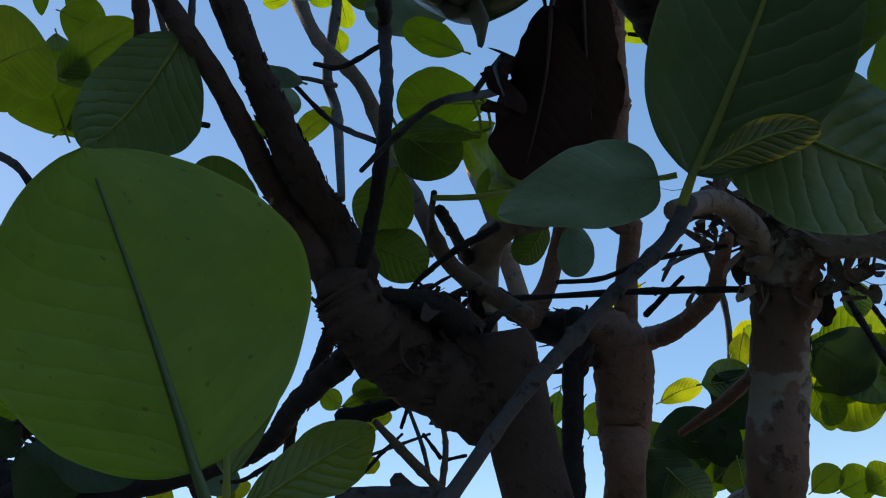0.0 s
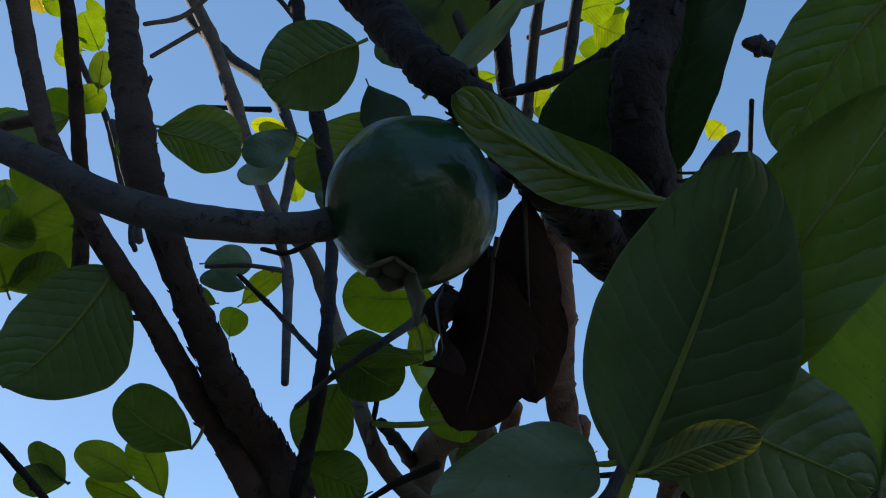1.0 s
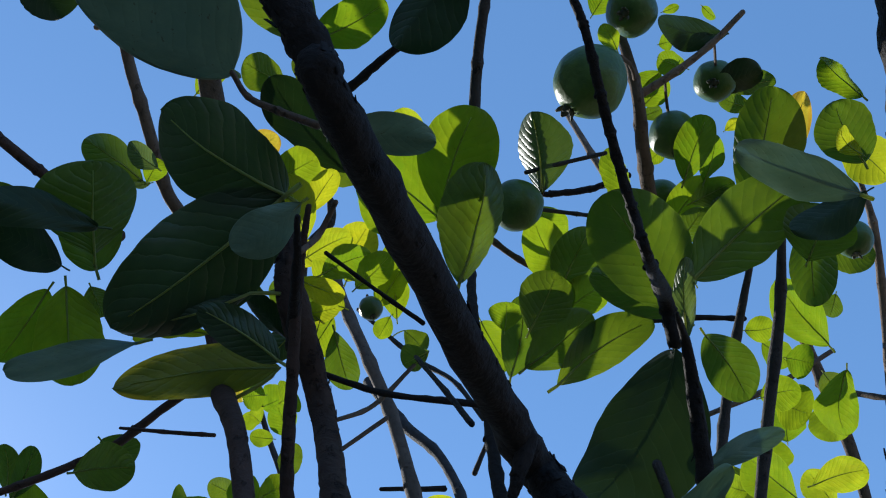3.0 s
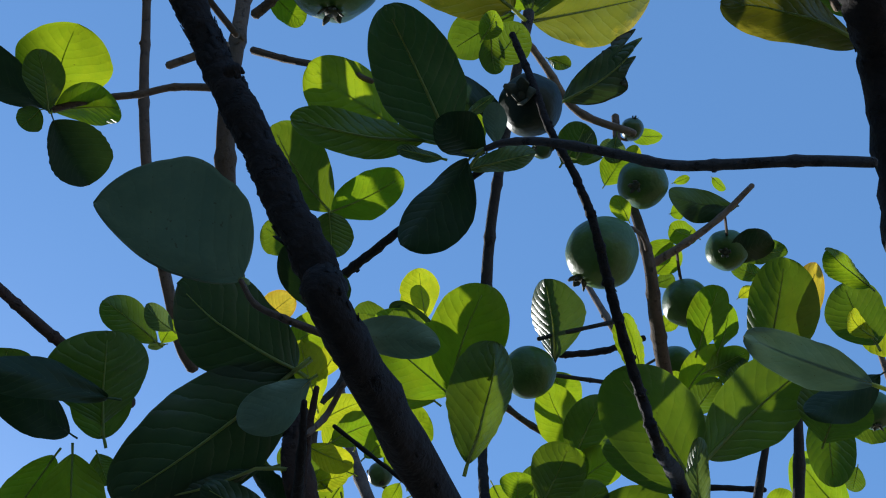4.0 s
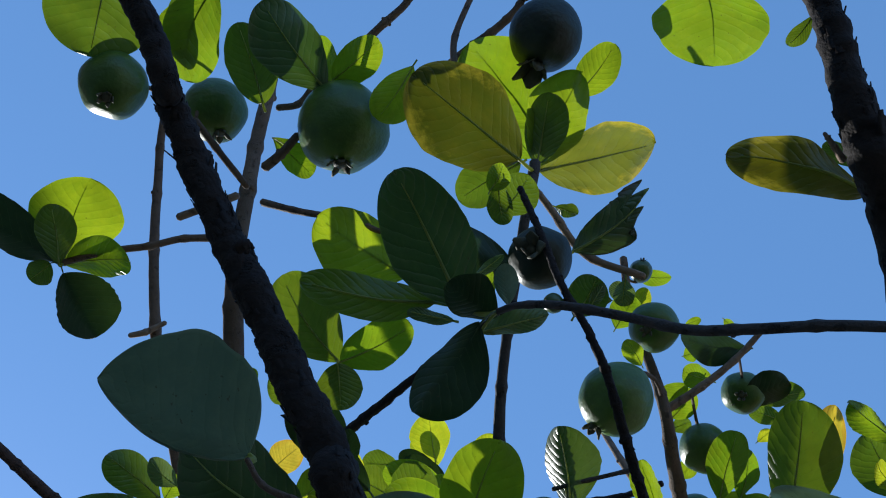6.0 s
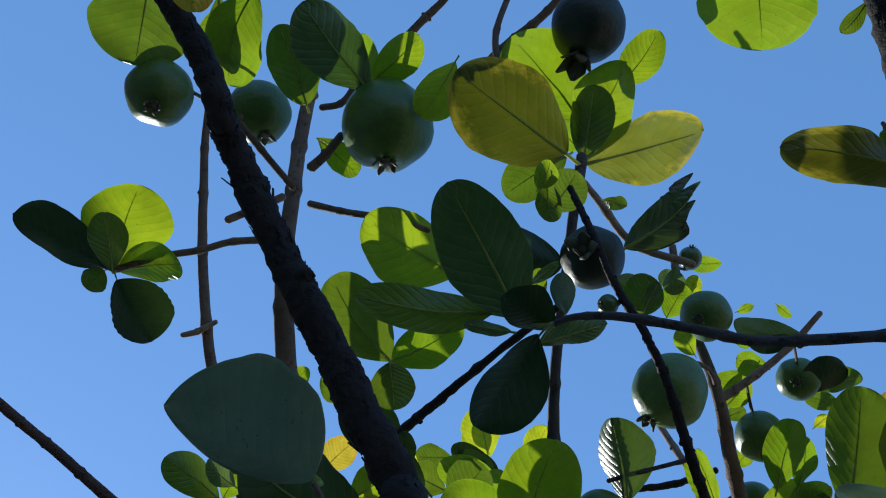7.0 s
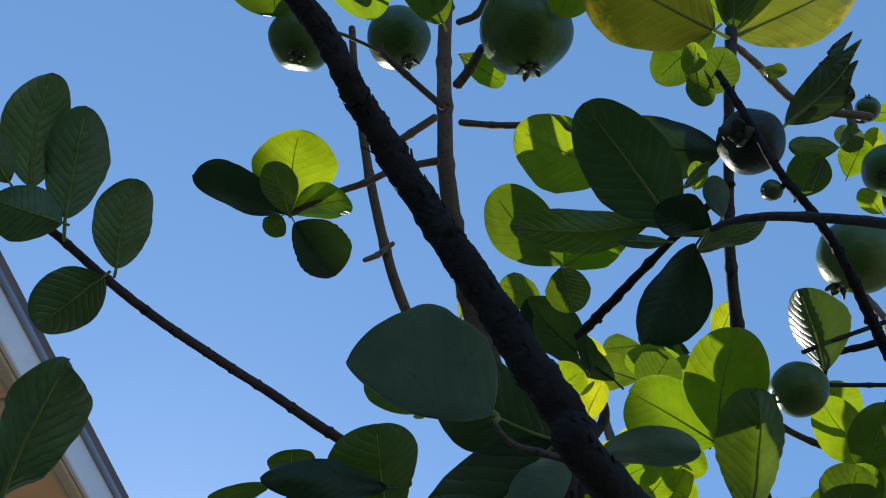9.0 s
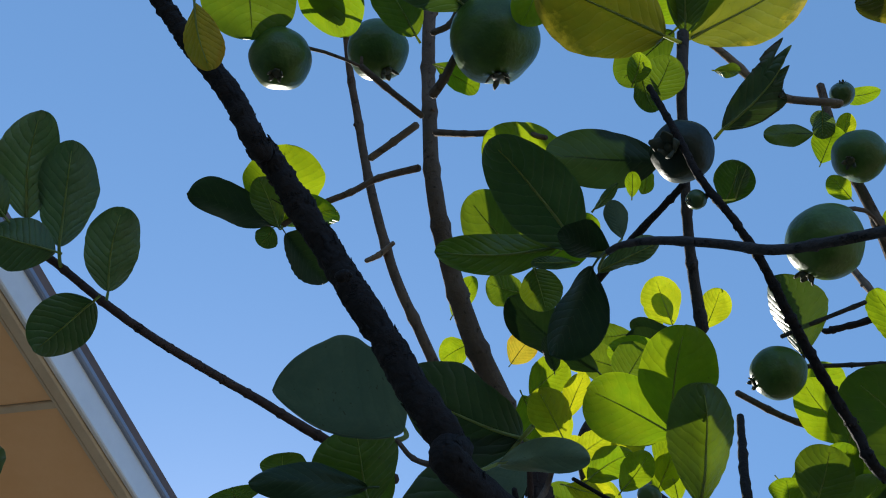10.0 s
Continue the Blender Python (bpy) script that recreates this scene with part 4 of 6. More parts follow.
limb("branch", "dark", (-0.234, 0.521, 1.547, 0.0044), (-0.257, 0.511, 1.545, 0.0058), (-0.298, 0.516, 1.547, 0.0071), (-0.326, 0.518, 1.543, 0.0072))
limb("branch", "dark", (-0.278, 0.538, 1.575, 0.0054), (-0.285, 0.538, 1.559, 0.0062), (-0.298, 0.535, 1.539, 0.0065))
limb("twig", "dark", (-0.181, 0.504, 1.530, 0.0011), (-0.166, 0.494, 1.527, 0.0012), (-0.146, 0.483, 1.531, 0.0015))
limb("twig", "dark", (-0.041, 0.476, 1.658, 0.0017), (-0.046, 0.481, 1.645, 0.0014))
limb("twig", "grey", (-0.092, 0.528, 1.518, 0.0047), (-0.084, 0.530, 1.510, 0.0041), (-0.065, 0.534, 1.497, 0.0032))
limb("twig", "brown", (-0.063, 0.450, 1.540, 0.0016), (-0.050, 0.453, 1.528, 0.0022), (-0.034, 0.441, 1.518, 0.0026))
limb("branch", "grey", (-0.091, 0.375, 1.494, 0.0034), (-0.070, 0.380, 1.491, 0.0039), (-0.049, 0.383, 1.487, 0.0039))
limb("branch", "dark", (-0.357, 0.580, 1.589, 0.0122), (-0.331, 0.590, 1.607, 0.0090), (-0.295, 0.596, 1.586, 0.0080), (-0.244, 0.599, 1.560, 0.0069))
limb("branch", "red", (0.115, 0.554, 1.543, 0.0041), (0.097, 0.583, 1.534, 0.0039), (0.074, 0.603, 1.525, 0.0025))
limb("twig", "grey", (0.184, 0.920, 1.762, 0.0024), (0.196, 0.941, 1.698, 0.0030), (0.189, 0.957, 1.631, 0.0035), (0.154, 0.978, 1.525, 0.0065))
limb("twig", "grey", (0.239, 0.960, 1.513, 0.0030), (0.295, 0.945, 1.487, 0.0035))
limb("twig", "dark", (0.241, 0.702, 1.612, 0.0018), (0.253, 0.707, 1.584, 0.0023))
limb("twig", "dark", (0.170, 0.534, 1.577, 0.0017), (0.177, 0.540, 1.555, 0.0021), (0.187, 0.540, 1.516, 0.0021))
limb("twig", "dark", (-0.344, 0.567, 1.794, 0.0031), (-0.259, 0.447, 1.705, 0.0023), (-0.250, 0.468, 1.675, 0.0027))
limb("twig", "dark", (-0.262, 0.507, 1.680, 0.0022), (-0.249, 0.521, 1.660, 0.0022), (-0.235, 0.535, 1.635, 0.0022))
limb("twig", "dark", (-0.171, 0.445, 1.715, 0.0013), (-0.155, 0.452, 1.713, 0.0018))
limb("twig", "dark", (0.117, 0.714, 2.441, 0.0038), (0.072, 0.758, 2.478, 0.0044), (0.022, 0.759, 2.483, 0.0040), (0.012, 0.758, 2.486, 0.0029))
limb("twig", "pale", (0.061, 0.692, 2.552, 0.0036), (0.075, 0.687, 2.472, 0.0042), (0.090, 0.690, 2.401, 0.0043))
limb("twig", "dark", (0.099, 0.764, 2.253, 0.0028), (0.153, 0.774, 2.255, 0.0033), (0.204, 0.782, 2.249, 0.0029))
limb("twig", "grey", (0.041, 0.461, 1.889, 0.0032), (0.045, 0.471, 1.866, 0.0029), (0.045, 0.475, 1.848, 0.0025))
limb("twig", "brown", (-0.133, 0.154, 2.412, 0.0040), (-0.109, 0.142, 2.422, 0.0040), (-0.079, 0.125, 2.435, 0.0038), (-0.052, 0.112, 2.446, 0.0035), (-0.036, 0.098, 2.455, 0.0035))
limb("twig", "brown", (-0.039, 0.169, 2.368, 0.0038), (-0.023, 0.155, 2.377, 0.0043), (-0.002, 0.145, 2.385, 0.0038), (0.021, 0.137, 2.393, 0.0038), (0.042, 0.126, 2.401, 0.0033), (0.058, 0.112, 2.411, 0.0029))
limb("twig", "pale", (0.117, 0.394, 2.376, 0.0039), (0.068, 0.370, 2.396, 0.0039), (0.045, 0.330, 2.423, 0.0039), (0.030, 0.303, 2.438, 0.0026))
limb("twig", "pale", (0.176, 0.147, 2.042, 0.0022), (0.172, 0.138, 2.047, 0.0016), (0.170, 0.134, 2.051, 0.0011))
limb("twig", "pale", (-0.404, 0.423, 2.525, 0.0029), (-0.425, 0.424, 2.514, 0.0039), (-0.441, 0.421, 2.508, 0.0032))
limb("twig", "brown", (-0.089, 0.091, 1.814, 0.0009), (-0.086, 0.098, 1.810, 0.0010), (-0.078, 0.103, 1.807, 0.0012), (-0.067, 0.109, 1.804, 0.0014))
limb("twig", "dark", (-0.113, 0.220, 1.895, 0.0014), (-0.122, 0.249, 1.886, 0.0024), (-0.143, 0.306, 1.894, 0.0033))
limb("twig", "brown", (-0.104, 0.249, 1.935, 0.0014), (-0.116, 0.261, 1.926, 0.0017), (-0.122, 0.253, 1.907, 0.0016))
limb("twig", "brown", (-0.218, 0.639, 2.093, 0.0021), (-0.191, 0.679, 2.134, 0.0025), (-0.151, 0.692, 2.187, 0.0021))
limb("twig", "brown", (-0.219, 0.658, 2.072, 0.0021), (-0.180, 0.691, 2.126, 0.0025))
limb("twig", "grey", (-0.110, 0.779, 2.104, 0.0030), (-0.091, 0.765, 2.132, 0.0024))
limb("twig", "grey", (-0.186, 0.490, 1.743, 0.0012), (-0.169, 0.478, 1.733, 0.0016))
limb("twig", "dark", (-0.076, 0.031, 1.832, 0.0024), (-0.073, 0.031, 1.832, 0.0017), (-0.072, 0.031, 1.832, 0.0006))
limb("twig", "dark", (-0.065, 0.063, 1.808, 0.0020), (-0.063, 0.063, 1.809, 0.0012), (-0.062, 0.062, 1.810, 0.0005))
limb("snag", "dark", (-0.024, 0.258, 1.784, 0.0041), (-0.030, 0.260, 1.770, 0.0031), (-0.034, 0.263, 1.761, 0.0018))
limb("snag", "grey", (0.099, 0.314, 1.648, 0.0040), (0.105, 0.308, 1.656, 0.0044), (0.111, 0.308, 1.665, 0.0031), (0.118, 0.304, 1.670, 0.0031), (0.121, 0.302, 1.672, 0.0016))
limb("stem", "red", (0.065, 0.390, 1.710, 0.0054), (0.059, 0.403, 1.687, 0.0070), (0.056, 0.418, 1.659, 0.0064), (0.049, 0.433, 1.631, 0.0072), (0.049, 0.447, 1.607, 0.0070))
limb("twig", "brown", (-0.017, 0.144, 2.310, 0.0031), (-0.012, 0.128, 2.366, 0.0028), (0.016, 0.104, 2.435, 0.0026))

# ---- fruit ----
guava("a", (-0.002, 0.244, 1.633), 0.0259, (-0.320, -0.182, -0.930))
guava("c", (-0.118, 0.177, 2.342), 0.0382, (-0.137, 0.538, -0.832))
guava("b", (-0.284, 0.098, 2.327), 0.0270, (0.036, 0.075, -0.997))
guava("b", (-0.238, 0.161, 2.414), 0.0291, (0.185, 0.507, -0.842))
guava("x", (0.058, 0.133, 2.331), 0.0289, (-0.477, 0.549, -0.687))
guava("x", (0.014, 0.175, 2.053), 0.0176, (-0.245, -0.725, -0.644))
guava("c", (0.059, 0.417, 2.228), 0.0305, (-0.728, 0.369, -0.578))
guava("b", (-0.020, 0.525, 2.214), 0.0238, (-0.942, -0.168, -0.290))
guava("b", (0.112, 0.413, 2.317), 0.0228, (-0.419, -0.471, -0.776))
guava("b", (0.142, 0.548, 2.299), 0.0236, (-0.045, 0.078, -0.996))
guava("b", (0.193, 0.525, 2.342), 0.0208, (-0.260, -0.522, -0.812))
guava("b", (0.126, 0.619, 2.288), 0.0199, (-0.081, 0.120, -0.990))
guava("s", (0.015, 0.177, 2.007), 0.0053, (-0.671, -0.552, -0.495))
guava("s", (0.125, 0.426, 2.441), 0.0118, (0.333, -0.920, 0.206))
guava("s", (-0.168, 0.576, 2.166), 0.0113, (0.207, -0.058, -0.977))
guava("b", (0.321, 0.709, 2.271), 0.0198, (-0.184, 0.126, -0.975))

# ---- leaves ----
leaf("k", (-0.364, 0.215, 2.276), (-0.429, 0.157, 2.301), 0.046, (-0.165, -0.224, -0.960), 0.35, 0.05)
leaf("l", (-0.364, 0.223, 2.292), (-0.333, 0.171, 2.332), 0.076, (0.431, -0.372, -0.822), 0.27, 0.06, 1.15)
leaf("g", (-0.356, 0.214, 2.266), (-0.355, 0.172, 2.293), 0.032, (0.428, -0.486, -0.762), 0.16, 0.01)
leaf("l", (-0.361, 0.223, 2.285), (-0.309, 0.232, 2.288), 0.052, (-0.008, 0.385, -0.923), 0.16, 0.08)
leaf("k", (-0.363, 0.228, 2.280), (-0.348, 0.281, 2.259), 0.060, (-0.121, -0.346, -0.930), 0.50, 0.02, 1.2)
leaf("g", (-0.368, 0.216, 2.278), (-0.386, 0.223, 2.270), 0.023, (0.209, -0.472, -0.856), 0.15, -0.06)
leaf("g", (-0.262, 0.012, 2.348), (-0.292, 0.071, 2.322), 0.080, (0.449, -0.152, -0.881), 0.27, 0.01, 1.1)
leaf("l", (-0.192, 0.048, 2.364), (-0.229, 0.108, 2.331), 0.056, (0.577, -0.088, -0.812), 0.23, 0.12)
leaf("g", (-0.222, 0.044, 2.371), (-0.234, 0.107, 2.344), 0.029, (0.366, -0.308, -0.878), 0.15, -0.07)
leaf("g", (-0.182, 0.149, 2.364), (-0.188, 0.083, 2.389), 0.043, (0.260, -0.366, -0.893), 0.12, 0.04)
leaf("m", (-0.124, 0.145, 2.348), (-0.161, 0.069, 2.379), 0.054, (0.235, -0.463, -0.855), 0.20, -0.04)
leaf("l", (-0.119, 0.141, 2.361), (-0.075, 0.119, 2.378), 0.033, (0.193, -0.334, -0.923), 0.28, -0.10)
leaf("l", (-0.127, 0.150, 2.376), (-0.124, 0.111, 2.400), 0.022, (0.366, -0.462, -0.808), 0.25, -0.03)
leaf("l", (-0.183, 0.180, 2.365), (-0.156, 0.216, 2.351), 0.028, (-0.226, -0.207, -0.952), 0.15, 0.09)
leaf("g", (-0.327, 0.413, 2.204), (-0.362, 0.369, 2.218), 0.033, (0.543, -0.614, -0.573), 0.27, -0.03)
leaf("l", (-0.331, 0.425, 2.218), (-0.314, 0.410, 2.227), 0.021, (0.160, -0.376, -0.913), 0.14, 0.05)
leaf("s", (-0.323, 0.420, 2.209), (-0.339, 0.419, 2.209), 0.007, (0.048, -0.473, -0.880), 0.27, -0.08)
leaf("v", (0.018, 0.190, 2.230), (-0.046, 0.118, 2.255), 0.073, (0.177, -0.459, -0.871), 0.12, 0.08, 1.12)
leaf("y", (-0.049, 0.136, 2.338), (-0.086, 0.167, 2.317), 0.037, (0.159, -0.407, -0.900), 0.35, -0.08)
leaf("l", (0.036, 0.198, 2.310), (-0.003, 0.127, 2.334), 0.074, (0.439, -0.494, -0.750), 0.15, -0.09)
leaf("l", (0.031, 0.206, 2.250), (0.078, 0.156, 2.293), 0.049, (0.348, -0.401, -0.847), 0.30, 0.02)
leaf("g", (0.030, 0.202, 2.244), (0.050, 0.159, 2.273), 0.035, (-0.298, -0.639, -0.709), 0.13, 0.08)
leaf("l", (0.078, 0.201, 2.370), (0.120, 0.168, 2.386), 0.034, (0.020, -0.407, -0.913), 0.14, 0.05)
leaf("o", (0.031, 0.211, 2.252), (0.134, 0.238, 2.321), 0.056, (0.577, -0.235, -0.782), 0.12, -0.01)
leaf("l", (0.032, 0.230, 2.324), (0.021, 0.203, 2.333), 0.029, (0.470, -0.471, -0.746), 0.19, 0.10)
leaf("g", (0.020, 0.222, 2.300), (-0.035, 0.238, 2.289), 0.039, (0.049, -0.408, -0.912), 0.20, 0.05)
leaf("g", (0.000, 0.175, 2.165), (-0.002, 0.200, 2.152), 0.017, (0.046, -0.474, -0.879), 0.14, -0.02)
leaf("t", (0.035, 0.199, 2.096), (0.092, 0.180, 2.122), 0.029, (0.190, -0.547, -0.816), 0.25, -0.03)
leaf("k", (-0.003, 0.191, 2.078), (-0.058, 0.150, 2.069), 0.037, (0.500, -0.530, -0.685), 0.30, -0.03)
leaf("l", (-0.016, 0.210, 2.106), (-0.025, 0.220, 2.097), 0.013, (-0.388, -0.780, -0.490), 0.23, 0.05)
leaf("m", (-0.024, 0.112, 1.912), (-0.039, 0.059, 1.935), 0.035, (-0.014, -0.403, -0.915), 0.15, 0.05, 1.08)
leaf("g", (-0.034, 0.112, 1.919), (-0.086, 0.093, 1.925), 0.019, (0.164, -0.682, -0.713), 0.25, 0.02, 1.1)
leaf("k", (-0.011, 0.113, 1.902), (-0.027, 0.097, 1.906), 0.022, (-0.222, 0.005, -0.975), 0.23, -0.01)
leaf("u", (-0.006, 0.115, 1.911), (-0.004, 0.101, 1.920), 0.010, (0.151, -0.522, -0.840), 0.18, 0.03)
leaf("k", (-0.017, 0.107, 1.890), (-0.048, 0.131, 1.876), 0.032, (-0.400, -0.786, -0.472), 0.40, 0.07, 1.35)
leaf("s", (-0.018, 0.116, 1.897), (0.009, 0.117, 1.902), 0.010, (0.164, -0.368, -0.915), 0.50, 0.01)
leaf("s", (-0.028, 0.116, 1.909), (-0.045, 0.108, 1.910), 0.006, (0.296, -0.632, -0.717), 0.55, 0.04)
leaf("s", (-0.018, 0.117, 1.943), (-0.004, 0.112, 1.948), 0.005, (0.054, -0.664, -0.746), 0.24, 0.20)
leaf("l", (-0.021, 0.184, 2.043), (-0.015, 0.173, 2.051), 0.009, (0.191, -0.466, -0.864), 0.24, 0.03)
leaf("l", (-0.080, 0.252, 2.203), (-0.136, 0.200, 2.227), 0.059, (0.331, -0.671, -0.664), 0.19, 0.03, 1.1)
leaf("g", (-0.149, 0.318, 2.210), (-0.178, 0.247, 2.237), 0.053, (0.301, -0.446, -0.843), 0.13, -0.01)
leaf("l", (-0.144, 0.307, 2.193), (-0.085, 0.293, 2.203), 0.035, (0.034, -0.512, -0.858), 0.17, -0.06)
leaf("g", (-0.142, 0.296, 2.175), (-0.146, 0.325, 2.157), 0.034, (0.208, -0.509, -0.835), 0.40, 0.02)
leaf("l", (-0.148, 0.306, 2.179), (-0.155, 0.320, 2.171), 0.014, (0.185, -0.407, -0.894), 0.12, -0.02)
leaf("u", (-0.094, 0.101, 1.829), (-0.134, 0.068, 1.838), 0.037, (0.259, -0.528, -0.809), 0.06, -0.03, 0.9, 0.56, 0.03, -0.7)
leaf("v", (0.197, 0.180, 2.061), (0.122, 0.142, 2.066), 0.031, (0.222, -0.550, -0.805), 0.30, -0.03, 1.15)
leaf("g", (0.200, 0.169, 2.073), (0.180, 0.154, 2.081), 0.011, (-0.042, -0.398, -0.916), 0.19, 0.06)
leaf("l", (0.198, 0.125, 2.376), (0.189, 0.191, 2.343), 0.117, (0.365, -0.375, -0.852), 0.22, 0.01)
leaf("g", (0.183, 0.086, 2.098), (0.167, 0.098, 2.093), 0.010, (-0.137, -0.558, -0.819), 0.18, 0.08)
leaf("g", (0.025, 0.197, 2.022), (0.041, 0.180, 2.030), 0.022, (-0.093, -0.476, -0.874), 0.22, -0.07)
leaf("g", (0.032, 0.191, 2.014), (0.044, 0.182, 2.025), 0.007, (0.152, -0.707, -0.691), 0.19, -0.05)
leaf("l", (0.082, 0.435, 2.359), (0.106, 0.412, 2.372), 0.031, (-0.043, -0.528, -0.848), 0.27, 0.08)
leaf("s", (0.101, 0.396, 2.381), (0.092, 0.418, 2.369), 0.022, (-0.331, -0.554, -0.764), 0.60, -0.02)
leaf("y", (0.106, 0.437, 2.384), (0.121, 0.418, 2.394), 0.018, (0.000, -0.491, -0.871), 0.17, -0.00)
leaf("k", (0.196, 0.452, 2.311), (0.134, 0.423, 2.311), 0.033, (0.320, -0.693, -0.646), 0.17, 0.06)
leaf("l", (0.151, 0.458, 2.377), (0.168, 0.457, 2.381), 0.009, (0.159, -0.618, -0.770), 0.16, 0.09)
leaf("l", (0.190, 0.462, 2.380), (0.202, 0.476, 2.376), 0.012, (0.426, -0.593, -0.683), 0.14, 0.10)
leaf("l", (0.160, 0.487, 2.319), (0.134, 0.471, 2.322), 0.025, (0.285, -0.627, -0.725), 0.22, 0.02)
leaf("l", (0.139, 0.495, 2.333), (0.111, 0.511, 2.323), 0.025, (-0.102, -0.651, -0.752), 0.17, 0.01)
leaf("k", (0.183, 0.523, 2.326), (0.237, 0.518, 2.334), 0.036, (0.123, -0.164, -0.979), 0.19, -0.03)
leaf("g", (0.204, 0.533, 2.332), (0.252, 0.537, 2.340), 0.024, (0.170, -0.188, -0.967), 0.16, -0.01)
leaf("g", (0.232, 0.569, 2.340), (0.199, 0.552, 2.349), 0.021, (0.054, -0.548, -0.835), 0.12, 0.06)
leaf("l", (0.134, 0.538, 2.220), (0.162, 0.490, 2.248), 0.037, (0.116, -0.445, -0.888), 0.35, -0.00)
leaf("l", (0.159, 0.570, 2.249), (0.177, 0.536, 2.275), 0.029, (0.208, -0.513, -0.833), 0.26, -0.06)
leaf("g", (0.197, 0.596, 2.235), (0.231, 0.499, 2.284), 0.066, (-0.482, -0.526, -0.701), 0.30, 0.04)
leaf("e", (0.223, 0.599, 2.246), (0.263, 0.518, 2.292), 0.037, (0.090, -0.457, -0.885), 0.40, -0.07)
leaf("y", (0.205, 0.595, 2.348), (0.222, 0.588, 2.353), 0.013, (-0.046, -0.703, -0.710), 0.17, -0.07)
leaf("l", (0.143, 0.579, 2.233), (0.186, 0.571, 2.244), 0.027, (0.012, -0.772, -0.636), 0.16, 0.06)
leaf("m", (0.006, 0.525, 2.225), (0.009, 0.466, 2.270), 0.052, (-0.285, -0.586, -0.758), 0.80, 0.10, 1.1)
leaf("l", (0.092, 0.429, 2.285), (0.083, 0.409, 2.300), 0.021, (0.390, -0.668, -0.634), 0.25, -0.06)
leaf("l", (0.145, 0.490, 2.371), (0.159, 0.491, 2.373), 0.017, (0.120, -0.577, -0.808), 0.14, -0.04)
leaf("l", (0.117, 0.517, 2.314), (0.143, 0.501, 2.331), 0.026, (0.017, -0.713, -0.701), 0.19, -0.07)
leaf("g", (0.116, 0.533, 2.317), (0.136, 0.531, 2.321), 0.016, (0.046, -0.794, -0.606), 0.18, -0.09)
leaf("l", (0.136, 0.562, 2.302), (0.116, 0.571, 2.292), 0.018, (0.042, -0.728, -0.684), 0.26, -0.07)
leaf("l", (0.090, 0.617, 2.262), (0.081, 0.550, 2.302), 0.030, (0.429, -0.508, -0.747), 0.50, 0.09)
leaf("l", (0.168, 0.264, 1.959), (0.148, 0.243, 1.969), 0.015, (0.270, -0.621, -0.736), 0.70, 0.03)
leaf("g", (0.208, 0.378, 2.032), (0.193, 0.342, 2.055), 0.037, (-0.196, -0.450, -0.871), 0.22, -0.05)
leaf("y", (0.201, 0.360, 2.020), (0.189, 0.343, 2.030), 0.015, (0.352, -0.646, -0.678), 0.20, 0.25)
leaf("u", (0.162, 0.307, 1.933), (0.099, 0.270, 1.945), 0.025, (0.208, -0.601, -0.772), 0.18, 0.04, 1.1)
leaf("g", (0.170, 0.440, 2.012), (0.188, 0.412, 2.034), 0.048, (-0.212, -0.674, -0.708), 0.13, -0.08)
leaf("l", (0.119, 0.611, 2.231), (0.168, 0.576, 2.260), 0.034, (-0.059, -0.685, -0.727), 0.20, -0.04)
leaf("l", (0.109, 0.621, 2.247), (0.125, 0.603, 2.263), 0.028, (0.112, -0.591, -0.799), 0.13, -0.07)
leaf("g", (0.119, 0.584, 2.187), (0.149, 0.564, 2.208), 0.027, (-0.160, -0.824, -0.543), 0.14, 0.09)
leaf("g", (0.158, 0.591, 2.225), (0.182, 0.576, 2.238), 0.040, (-0.200, -0.826, -0.527), 0.22, -0.03)
leaf("l", (-0.062, 0.329, 2.004), (-0.029, 0.279, 2.034), 0.048, (0.067, -0.483, -0.873), 0.18, -0.02, 1.1)
leaf("g", (-0.056, 0.341, 1.952), (-0.028, 0.291, 1.995), 0.042, (0.381, -0.471, -0.796), 0.80, -0.01)
leaf("y", (-0.132, 0.623, 2.434), (-0.130, 0.576, 2.471), 0.048, (0.358, -0.560, -0.747), 0.21, 0.05)
leaf("y", (-0.149, 0.636, 2.452), (-0.154, 0.606, 2.469), 0.022, (0.424, -0.512, -0.747), 0.15, -0.09)
leaf("k", (-0.113, 0.572, 2.350), (-0.155, 0.543, 2.370), 0.034, (-0.282, -0.243, -0.928), 0.12, -0.01)
leaf("g", (-0.157, 0.550, 2.360), (-0.195, 0.543, 2.365), 0.031, (0.014, -0.624, -0.781), 0.19, -0.08)
leaf("l", (-0.095, 0.468, 2.210), (-0.143, 0.437, 2.219), 0.032, (0.267, -0.633, -0.727), 0.18, 0.08)
leaf("l", (-0.084, 0.398, 2.065), (-0.120, 0.359, 2.081), 0.047, (0.373, -0.624, -0.686), 0.15, -0.04, 1.1)
leaf("l", (-0.163, 0.590, 2.219), (-0.122, 0.573, 2.230), 0.046, (-0.033, -0.618, -0.786), 0.27, -0.03)
leaf("u", (-0.067, 0.124, 1.820), (-0.035, 0.136, 1.820), 0.015, (0.123, -0.346, -0.930), 0.25, 0.09)
leaf("k", (-0.126, 0.295, 2.053), (-0.121, 0.274, 2.065), 0.016, (-0.387, -0.511, -0.767), 0.23, 0.05)
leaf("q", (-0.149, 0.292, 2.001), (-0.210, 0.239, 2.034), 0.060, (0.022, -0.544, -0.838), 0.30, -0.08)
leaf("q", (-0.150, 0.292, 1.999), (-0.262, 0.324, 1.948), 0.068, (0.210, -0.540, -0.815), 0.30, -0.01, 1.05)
leaf("u", (-0.133, 0.277, 1.973), (-0.175, 0.286, 1.955), 0.028, (0.150, -0.689, -0.709), 0.15, -0.05)
